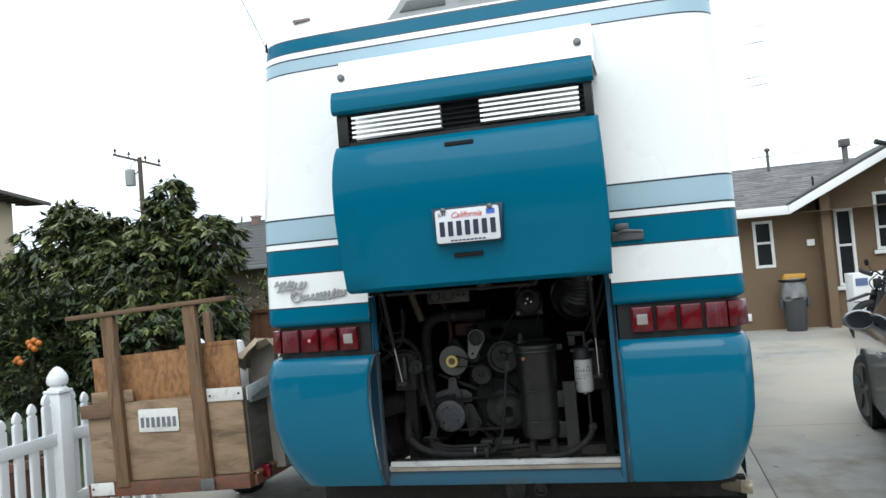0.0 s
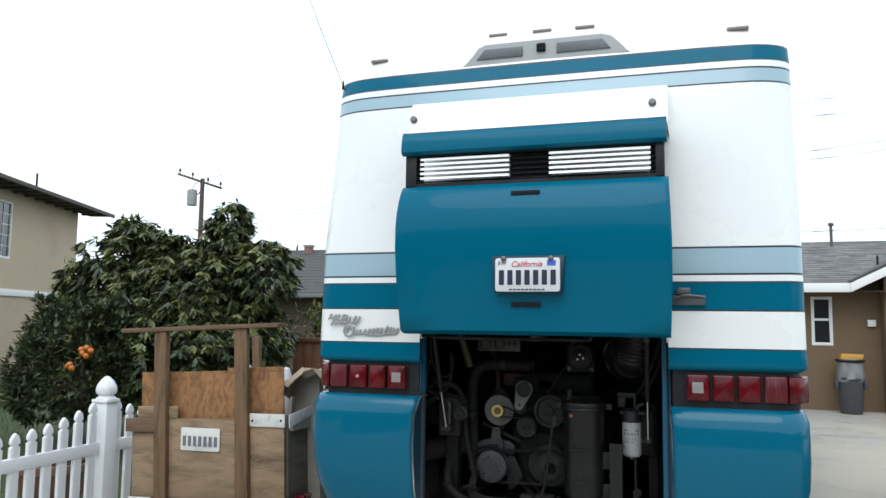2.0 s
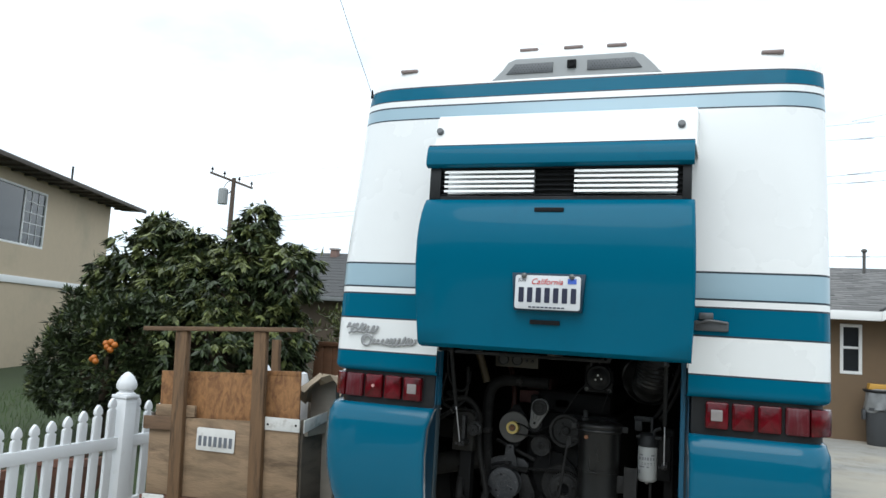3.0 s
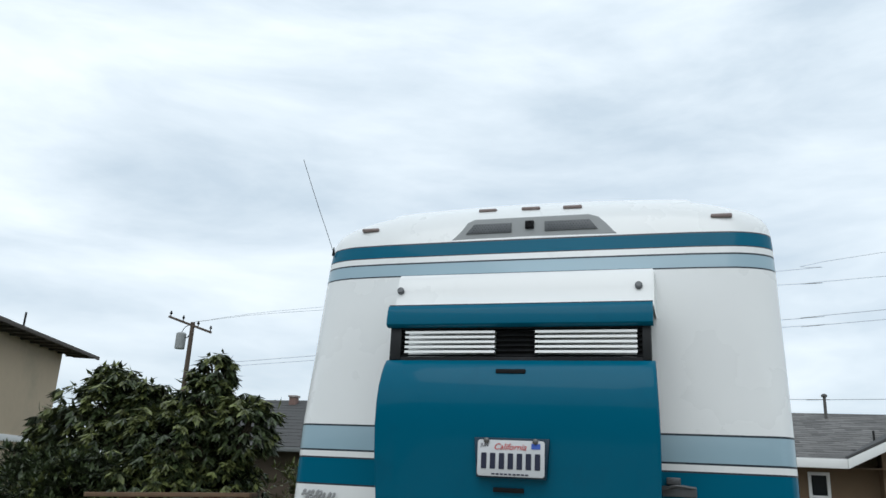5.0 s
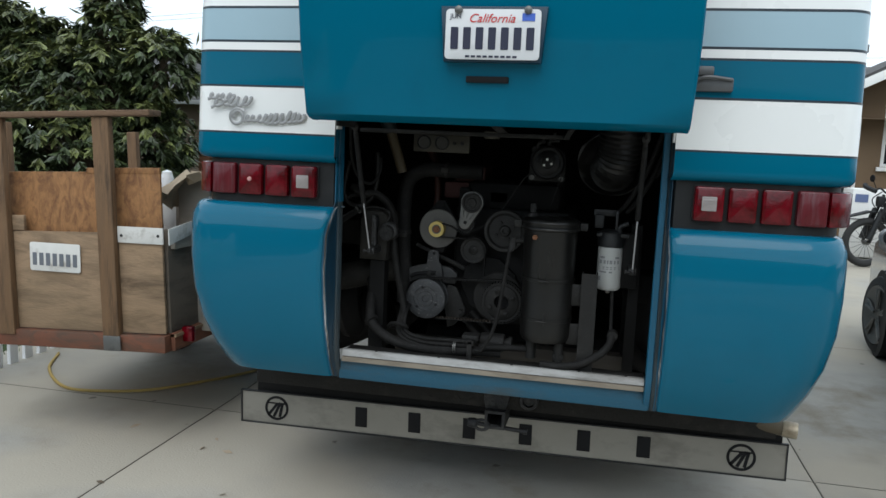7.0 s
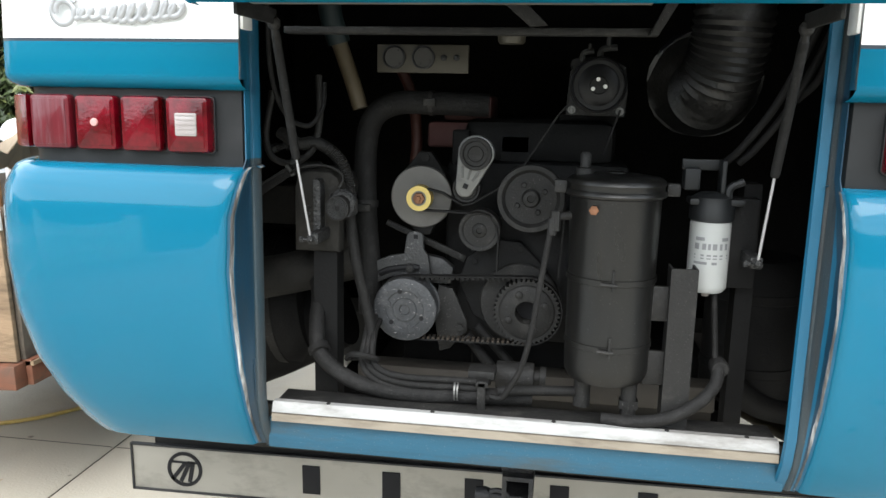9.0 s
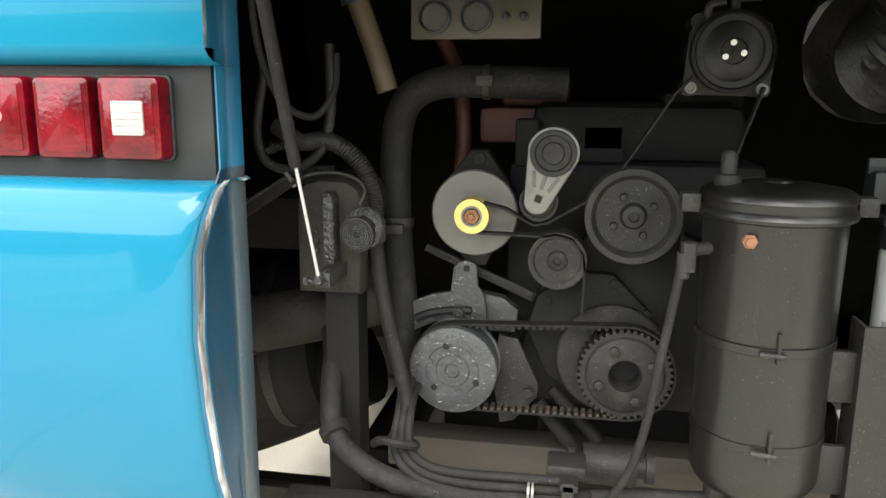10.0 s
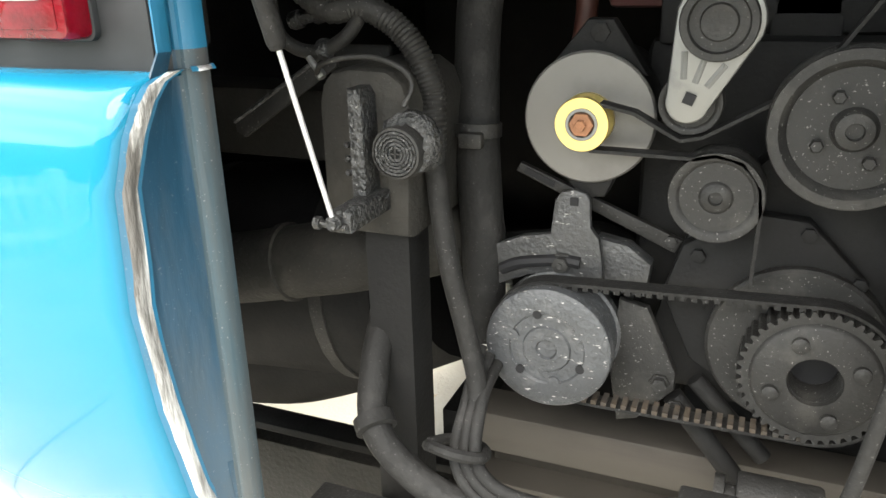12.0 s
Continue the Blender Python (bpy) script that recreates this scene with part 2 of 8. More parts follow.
# for black print and parts, and for the painted darkness of holes
INK = mat("black_ink", (0.010, 0.010, 0.011), 0.6, var=0.1, spec=0.15)
FILTERW = mat("white_filter_can", (0.357, 0.3655, 0.357), 0.35, var=0.05, scale=15, dark=(0.3825, 0.374, 0.357), dark_at=0.68)
PLATEW = mat("white_plate", (0.60, 0.61, 0.62), 0.4, var=0.05, scale=20)
REDINK = mat("red_ink", (0.55, 0.03, 0.03), 0.5, var=0.05)
BLUEINK = mat("blue_sticker", (0.05, 0.12, 0.5), 0.5, var=0.05)
PLATEINK = mat("navy_ink", (0.012, 0.015, 0.04), 0.5, var=0.05)
CONC = mat("concrete_slab", (0.295, 0.287, 0.262), 0.85, var=0.22, scale=5, dark=(0.19, 0.166, 0.126), dark_at=0.60, dark_scale=1.9, bump=0.25, bump_scale=90, obj=0.06, tint=(0.37, 0.335, 0.275), spots=(0.112, 0.096, 0.076))
JOINT = mat("slab_joint", (0.104, 0.096, 0.08), 0.95, var=0.3, scale=12, bump=0.3)
GRASS = mat("grass_blades", (0.048, 0.088, 0.02), 0.7, var=0.4, scale=9, dark=(0.08, 0.088, 0.032), dark_at=0.6)
SOIL = mat("lawn_soil", (0.030, 0.046, 0.012), 0.95, var=0.4, scale=3, bump=0.5, bump_scale=30)
VINYL = mat("white_vinyl", (0.74, 0.75, 0.76), 0.4, var=0.04, scale=4, dark=(0.6, 0.6, 0.58), dark_at=0.68)
PLY = mat("weathered_plywood", (0.275, 0.187, 0.114), 0.85, var=0.34, scale=5.5, dark=(0.115, 0.077, 0.046), dark_at=0.57, dark_scale=3.4, stretch=(0.8, 1.0, 3.6), warp=0.5, bump=0.3, bump_scale=40, tint=(0.20, 0.142, 0.084))
PLYD = mat("dark_weathered_plywood", (0.095, 0.078, 0.060), 0.85, var=0.25, scale=5, dark=(0.045, 0.037, 0.03), dark_at=0.58, dark_scale=3, stretch=(1.0, 0.8, 3.6), warp=0.5, bump=0.3, bump_scale=40)
PLYO = mat("orange_plywood", (0.289, 0.1403, 0.0527), 0.75, var=0.45, scale=22, dark=(0.1445, 0.06375, 0.0238), dark_at=0.54, dark_scale=9, warp=1.5, stretch=(1.6, 1.0, 0.8), bump=0.3, bump_scale=30)
LUMBER = mat("brown_lumber", (0.15, 0.086, 0.042), 0.78, var=0.35, scale=6, dark=(0.056, 0.032, 0.016), dark_at=0.6, dark_scale=4, stretch=(8, 8, 0.9), bump=0.35, bump_scale=30)
RAILW = mat("brown_rail_lumber", (0.136, 0.08, 0.044), 0.78, var=0.35, scale=6, dark=(0.064, 0.036, 0.02), dark_at=0.6, dark_scale=4, stretch=(0.9, 8, 8), bump=0.35, bump_scale=30)
REDWOOD = mat("red_painted_frame", (0.1445, 0.0527, 0.0272), 0.7, var=0.35, scale=10, dark=(0.0765, 0.0425, 0.0272), dark_at=0.54, dark_scale=5, stretch=(1, 1, 3), warp=1.0)
OLDWHITE = mat("old_white_paint", (0.60, 0.59, 0.56), 0.6, var=0.1, scale=14, dark=(0.25, 0.22, 0.18), dark_at=0.64, dark_scale=10)
# two leaf colours; on tree crowns the brighter one also paints light
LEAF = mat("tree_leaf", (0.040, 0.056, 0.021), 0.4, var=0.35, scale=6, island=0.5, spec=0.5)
LEAFY = mat("bright_tree_leaf", (0.115, 0.132, 0.042), 0.42, var=0.3, scale=6, island=0.45)
BARK = mat("bark", (0.10, 0.075, 0.05), 0.9, var=0.4, scale=14, bump=0.6, bump_scale=40)
ORANGE = mat("orange_fruit", (0.432, 0.126, 0.0135), 0.45, var=0.12, scale=30)
STUCCO = mat("tan_stucco", (0.164, 0.1107, 0.0656), 0.9, var=0.08, scale=6, dark=(0.1353, 0.0902, 0.05412), dark_at=0.62, dark_scale=0.8, bump=0.3, bump_scale=70)
CREAM = mat("cream_stucco", (0.50, 0.405, 0.288), 0.9, var=0.06, scale=5, dark=(0.42, 0.3528, 0.252), dark_at=0.62, dark_scale=0.6, bump=0.3, bump_scale=70)
TRIMW = mat("white_trim", (0.76, 0.76, 0.74), 0.5, var=0.04, scale=6)
SHINGLE = mat("grey_shingle", (0.138, 0.1334, 0.1288), 0.9, var=0.3, scale=10, island=0.3, bump=0.4, bump_scale=60)
SHINGLED = mat("dark_shingle", (0.064, 0.0635, 0.063), 0.9, var=0.3, scale=10, bump=0.4, bump_scale=40)
GLASSD = mat("dark_window_glass", (0.02, 0.022, 0.025), 0.06, var=0.1, coat=0.3, rough_var=0.02)
BINM = mat("grey_bin_plastic", (0.055, 0.058, 0.062), 0.5, var=0.12, scale=8)
BAGM = mat("translucent_bag", (0.20, 0.205, 0.205), 0.35, var=0.2, scale=14, bump=0.6, bump_scale=18)
YELLOW = mat("yellow_lid", (0.52, 0.28, 0.045), 0.5, var=0.08)
TERRA = mat("terracotta", (0.17, 0.07225, 0.04675), 0.85, var=0.25, scale=9, dark=(0.102, 0.0595, 0.0425), dark_at=0.56, dark_scale=5)
CARP = mat("silver_car_paint", (0.22, 0.224, 0.228), 0.3, metal=0.3, var=0.05, coat=1.0, rough_var=0.05)
TYRE = mat("tyre_rubber", (0.02, 0.02, 0.02), 0.85, var=0.2, scale=30, bump=0.3)
HOSEY = mat("yellow_hose", (0.40, 0.28, 0.08), 0.6, var=0.2, scale=20)
POLEM = mat("pole_wood", (0.09, 0.065, 0.05), 0.9, var=0.3, scale=6, stretch=(4, 4, 0.4))
WIREM = mat("wire", (0.16, 0.16, 0.165), 0.7, var=0.1)
EAVE = mat("dark_eave_wood", (0.075, 0.062, 0.052), 0.8, var=0.2, scale=6)
BADGE = mat("silver_badge_metal", (0.31, 0.3131, 0.3162), 0.35, metal=0.35, var=0.15, scale=60)
LATCH = mat("grey_latch_metal", (0.11, 0.115, 0.12), 0.45, metal=0.4, var=0.2, scale=30)
TRANSF = mat("grey_transformer", (0.30, 0.31, 0.31), 0.6, var=0.1)
BROWNP = mat("brown_fence_panel", (0.17, 0.0765, 0.03825), 0.75, var=0.25, scale=5, stretch=(1, 1, 6), bump=0.2)
REDPIPE = mat("orange_hose", (0.045, 0.011, 0.006), 0.6, var=0.2, scale=20)
TANPIPE = mat("tan_pipe", (0.08, 0.0624, 0.036), 0.55, var=0.2, scale=12, dark=(0.056, 0.044, 0.028), dark_at=0.6)
TANRAIL = mat("dusty_tan_rail", (0.12, 0.108, 0.085), 0.6, metal=0.2, var=0.25, scale=18, dark=(0.05, 0.045, 0.036), dark_at=0.58, dark_scale=9, stretch=(0.4, 2, 2))
GAUGEP = mat("tan_gauge_plate", (0.045, 0.0405, 0.0297), 0.5, metal=0.3, var=0.15, scale=20)
CARDB = mat("cardboard", (0.35, 0.28, 0.20), 0.85, var=0.12, scale=8)
GREYBOARD = mat("grey_board", (0.22, 0.20, 0.17), 0.8, var=0.2, scale=8, stretch=(1, 1, 5), bump=0.2)


# ---- mesh helpers ----
def finish(name, bm, material, parent=None, label="", sharp=38):
    me = bpy.data.meshes.new(name)
    bm.normal_update()
    bm.edges.index_update()
    rim = [e.index for e in bm.edges if e.is_boundary]
    bm.to_mesh(me)
    bm.free()
    for m in material if isinstance(material, (list, tuple)) else (material,):
        me.materials.append(m)
    me.shade_smooth()
    me.set_sharp_from_angle(angle=radians(sharp))
    for i in rim:
        me.edges[i].use_edge_sharp = True
    ob = new(name, me)
    ob.parent = parent
    return tagged(ob, label)


def part(name, bm, material, parent, label="", sharp=38):
    return finish(name, bm, material, parent, label, sharp)


def thing(name, label, category, group="", kind="", at=(0, 0, 0)):
    ob = new(name)
    ob.location = at
    ob.empty_display_size = 0.1
    return tagged(ob, label, category, group, kind)


def B():
    return bmesh.new()


def quad(bm, pts, mi=0):
    f = bm.faces.new([bm.verts.new(p) for p in pts])
    f.material_index = mi
    return f


def box(bm, x0, x1, y0, y1, z0, z1, bevel=0.0, mi=0, m=None):
    vs = [bm.verts.new(p) for p in ((x0, y0, z0), (x1, y0, z0), (x1, y1, z0), (x0, y1, z0), (x0, y0, z1), (x1, y0, z1), (x1, y1, z1), (x0, y1, z1))]
    fs = [bm.faces.new([vs[i] for i in f]) for f in ((3, 2, 1, 0), (4, 5, 6, 7), (0, 1, 5, 4), (1, 2, 6, 5), (2, 3, 7, 6), (3, 0, 4, 7))]
    for f in fs:
        f.material_index = mi
    if m is not None:
        for v in vs:
            v.co = m @ v.co
    if bevel:
        edges = list({e for f in fs for e in f.edges})
        bmesh.ops.bevel(bm, geom=edges, offset=bevel, segments=2, profile=0.5, affect="EDGES", clamp_overlap=True)
    return bm


def basis(d):
    d = Vector(d).normalized()
    a = d.cross(Vector((0, 0, 1)) if abs(d.z) < 0.9 else Vector((1, 0, 0))).normalized()
    return a, d.cross(a).normalized(), d


def lathe(bm, origin, axis, profile, n=24, mi=0, start=0.0):
    """Turns (radius, height) pairs round an axis; radius 0 closes an end."""
    a, b, d = basis(axis)
    o = Vector(origin)
    rings = []
    for r, h in profile:
        if r <= 1e-6:
            rings.append([bm.verts.new(o + d * h)])
        else:
            rings.append([bm.verts.new(o + d * h + (a * math.cos(start + 2 * math.pi * i / n) + b * math.sin(start + 2 * math.pi * i / n)) * r) for i in range(n)])
    for p, q in zip(rings, rings[1:]):
        if len(p) == 1 and len(q) == 1:
            continue
        for i in range(n):
            j = (i + 1) % n
            if len(p) == 1:
                f = bm.faces.new((p[0], q[j], q[i]))
            elif len(q) == 1:
                f = bm.faces.new((p[i], p[j], q[0]))
            else:
                f = bm.faces.new((p[i], p[j], q[j], q[i]))
            f.material_index = mi
    return bm


def rod(bm, p, q, r, r2=None, n=14, mi=0):
    p, q = Vector(p), Vector(q)
    h = (q - p).length
    r2 = r if r2 is None else r2
    return lathe(bm, p, q - p, [(0, 0), (r, 0), (r2, h), (0, h)], n, mi)


def smooth(pts, steps=6):
    pts = [Vector(p) for p in pts]
    ext = [pts[0] * 2 - pts[1]] + pts + [pts[-1] * 2 - pts[-2]]
    out = []
    for i in range(1, len(ext) - 2):
        a, b, c, d = ext[i - 1:i + 3]
        for s in range(steps):
            t = s / steps
            out.append(0.5 * (2 * b + (c - a) * t + (2 * a - 5 * b + 4 * c - d) * t * t + (3 * b - a - 3 * c + d) * t ** 3))
    out.append(pts[-1])
    return out


def tube(bm, pts, r, n=12, steps=6, rib=0.0, mi=0, closed=False):
    """A hose along a smooth line; rib makes every other ring wider."""
    line = smooth(pts, steps) if steps > 1 else [Vector(p) for p in pts]
    a = basis(line[1] - line[0])[0]
    rings = []
    for i, p in enumerate(line):
        d = (line[min(i + 1, len(line) - 1)] - line[max(i - 1, 0)]).normalized()
        a = (a - d * a.dot(d)).normalized()
        b = d.cross(a)
        rr = (r(i / (len(line) - 1)) if callable(r) else r) + (rib if i % 2 else 0.0)
        rings.append([bm.verts.new(p + (a * math.cos(2 * math.pi * k / n) + b * math.sin(2 * math.pi * k / n)) * rr) for k in range(n)])
    for p, q in zip(rings, rings[1:]):
        for k in range(n):
            f = bm.faces.new((p[k], p[(k + 1) % n], q[(k + 1) % n], q[k]))
            f.material_index = mi
    for ring, flip in ((rings[0], True), (rings[-1], False)):
        f = bm.faces.new(ring[::-1] if flip else ring)
        f.material_index = mi
    return bm


def slab(bm, outline, axis, a, b, bevel=0.0, mi=0):
    """A flat outline (pairs) drawn out along an axis from a to b. For y the pairs are x, z; for x they are y, z; for z they are x, y."""
    def at(u, v, w):
        return {"y": (u, w, v), "x": (w, u, v), "z": (u, v, w)}[axis]
    lo = [bm.verts.new(at(u, v, a)) for u, v in outline]
    hi = [bm.verts.new(at(u, v, b)) for u, v in outline]
    n = len(outline)
    fs = [bm.faces.new(lo), bm.faces.new(hi[::-1])]
    fs += [bm.faces.new((lo[i], hi[i], hi[(i + 1) % n], lo[(i + 1) % n])) for i in range(n)]
    for f in fs:
        f.material_index = mi
    bmesh.ops.recalc_face_normals(bm, faces=fs)
    if bevel:
        bmesh.ops.bevel(bm, geom=list({e for f in fs[:2] for e in f.edges}), offset=bevel, segments=2, profile=0.5, affect="EDGES", clamp_overlap=True)
    return bm


def rounded(x0, x1, z0, z1, r, n=4):
    pts = []
    for cx, cz, a0 in ((x1 - r, z0 + r, -90), (x1 - r, z1 - r, 0), (x0 + r, z1 - r, 90), (x0 + r, z0 + r, 180)):
        for i in range(n + 1):
            a = radians(a0 + 90 * i / n)
            pts.append((cx + r * math.cos(a), cz + r * math.sin(a)))
    return pts


def sheet(bm, grid, mi=0, keep=None, thick=0.0):
    """Faces over rows of points. keep(i, j) says which cells are built; mi may be a function of the cell."""
    vs = [[bm.verts.new(p) for p in row] for row in grid]
    fs = []
    for i in range(len(vs) - 1):
        for j in range(len(vs[0]) - 1):
            if keep and not keep(i, j):
                continue
            f = bm.faces.new((vs[i][j], vs[i][j + 1], vs[i + 1][j + 1], vs[i + 1][j]))
            f.material_index = mi(i, j) if callable(mi) else mi
            fs.append(f)
    for row in vs:
        for v in row:
            if not v.link_faces:
                bm.verts.remove(v)
    if thick:
        bmesh.ops.solidify(bm, geom=fs, thickness=thick)
    return bm


def lerp_profile(table, z):
    if z <= table[0][0]:
        return table[0][1]
    for (a, u), (b, v) in zip(table, table[1:]):
        if z <= b:
            return u + (v - u) * (z - a) / (b - a)
    return table[-1][1]


def ground_z(y):
    return 0.022 * max(0.0, y - 1.5)


# ---- motorhome ----
rv = thing("motorhome", "white motorhome with teal and pale blue stripes, rear engine hatch raised", "motorhome")
HALF_W = [(0.65, 1.085), (0.72, 1.112), (0.8, 1.145), (0.9, 1.172), (1.0, 1.187), (1.15, 1.193), (1.52, 1.187), (2.05, 1.182), (2.8, 1.174), (3.0, 1.17), (3.08, 1.164), (3.12, 1.152), (3.16, 1.122), (3.185, 1.08), (3.2, 1.03), (3.25, 0.9), (3.285, 0.8), (3.31, 0.7), (3.335, 0.55), (3.35, 0.4)]
BACK_Y = [(0.65, 0.10), (0.8, 0.045), (1.0, 0.0), (1.52, 0.0), (2.05, 0.02), (2.8, 0.07), (3.0, 0.10), (3.08, 0.125), (3.14, 0.158), (3.2, 0.212), (3.25, 0.285), (3.285, 0.37), (3.31, 0.46), (3.335, 0.62), (3.35, 0.85)]
RV_END = 8.6


def rv_ring(z, push=0.0):
    """Half-section of the coach at a height: up one side, round the corner, across the back and round again."""
    w, yb = lerp_profile(HALF_W, z), lerp_profile(BACK_Y, z) + push
    f = min(1.0, max(0.0, (z - 2.1) / 0.65))
    rx, ry = 0.075 + 0.165 * f, 0.075 + 0.055 * f
    pts = [(-w, RV_END), (-w, 5.0), (-w, 2.0), (-w, yb + 0.6), (-w, yb + ry)]
    for i in range(1, 8):
        a = radians(90 * i / 7)
        pts.append((-w + rx - rx * math.cos(a), yb + ry - ry * math.sin(a) + 0.008 * math.cos(a)))
    inner = [-0.8, -0.66, -0.60, -0.3, 0.0, 0.3, 0.60, 0.66, 0.8]
    k = min(1.0, (w - 0.08) / 0.81)
    pts += [(x * k, yb - 0.015 * (1 - (x * k / w) ** 2)) for x in inner]
    pts += [(-x, y) for x, y in reversed(pts[:12])]
    crown = 0.042 * min(1.0, max(0.0, (z - 3.03) / 0.15))
    return [(x, y, z + crown * (1 - (x / 1.18) ** 2)) for x, y in pts]


# bands of the paint, from the lamps up: height of the top edge and the colour
WHT, TEA, PAL, PNS = 0, 1, 2, 3
BANDS = [(1.602, TEA), (1.609, PNS), (1.774, WHT), (1.782, PNS), (1.902, TEA), (1.910, PNS), (1.938, WHT), (1.947, PNS), (2.061, PAL), (2.070, PNS),
         (2.844, WHT), (2.852, PNS), (2.916, PAL), (2.925, PNS), (2.957, WHT), (2.963, PNS), (3.031, TEA), (3.038, PNS), (3.35, WHT)]
zs, cols = [1.535], []
for top, colour in BANDS:
    low = zs[-1]
    extra = [z for z in (1.575, 1.86, 2.3, 2.55, 3.04, 3.08, 3.11, 3.14, 3.17, 3.2, 3.23, 3.26, 3.28, 3.3, 3.32, 3.335) if low + 0.012 < z < top - 0.003]
    if low < 1.95 < top and colour == PAL:
        extra.append(1.952)
    for z in sorted(extra) + [top]:
        zs.append(z)
        cols.append(colour)
bm = B()
grid = [rv_ring(z) for z in zs]
OPEN = range(14, 18)


def cap_keep(i, j):
    return not (j in OPEN and zs[i + 1] <= 1.947)


sheet(bm, grid, mi=lambda i, j: cols[i], keep=cap_keep)
roof = [p for p in grid[-1]]
half = len(roof) // 2
for j in range(half):
    quad(bm, (roof[j], roof[j + 1], roof[-2 - j], roof[-1 - j]), WHT)
# the rolled lower lip of the teal band
for x_keep, lo, hi in ((-1, 0, 14), (1, 18, len(grid[0]) - 1)):
    rows = []
    for k in range(6):
        a = radians(90 * k / 5)
        ring = rv_ring(1.535)[lo:hi + 1]
        rows.append([(p[0] * (1 - 0.02 * (1 - math.cos(a))), p[1] + 0.035 * (1 - math.cos(a)), 1.535 - 0.03 * math.sin(a)) for p in ring])
    rows.append([(p[0] * 0.96, p[1] + 0.075, 1.505) for p in rv_ring(1.535)[lo:hi + 1]])
    sheet(bm, rows[::-1], mi=TEA)
bmesh.ops.remove_doubles(bm, verts=bm.verts, dist=0.0004)
part("rear_cap", bm, [WHITE, TEAL, PALE, PIN], rv, "white fibreglass coach shell with teal and pale blue bands")

# front end of the coach and its floor, never near the camera
bm = B()
front = [rv_ring(z)[0] for z in (0.95, 1.3, 1.6, 2.3, 2.9, 3.1, 3.2, 3.33)]
other = [rv_ring(z)[-1] for z in (0.95, 1.3, 1.6, 2.3, 2.9, 3.1, 3.2, 3.33)]
sheet(bm, [[a, ((a[0] + b[0]) / 2, a[1] + 0.3 * (1 - i / 9), a[2]), b] for i, (a, b) in enumerate(zip(front, other))])
part("front_cap", bm, WHITE, rv)
for side in (-1, 1):
    bm = B()
    rows = [[(side * lerp_profile(HALF_W, max(z, 1.1)) - side * 0.004, y, z) for y in (0.75, 1.4, 2.3, 2.31, 3.3, 3.31, 5.0, RV_END)] for z in (0.5, 0.9, 1.2, 1.5, 1.545)]
    sheet(bm, rows, keep=lambda i, j: not (j in (2, 3) and i < 2) if side else True)
    part("side_skirt", bm, TEAL, rv)

def panel_edge_x(z, side):
    """Half-width of the engine opening at a height, along the edge of the quarter panel."""
    return 0.606 + (0.025 if side < 0 else 0.010) * min(1.0, max(0.0, (1.325 - z) / 0.11))


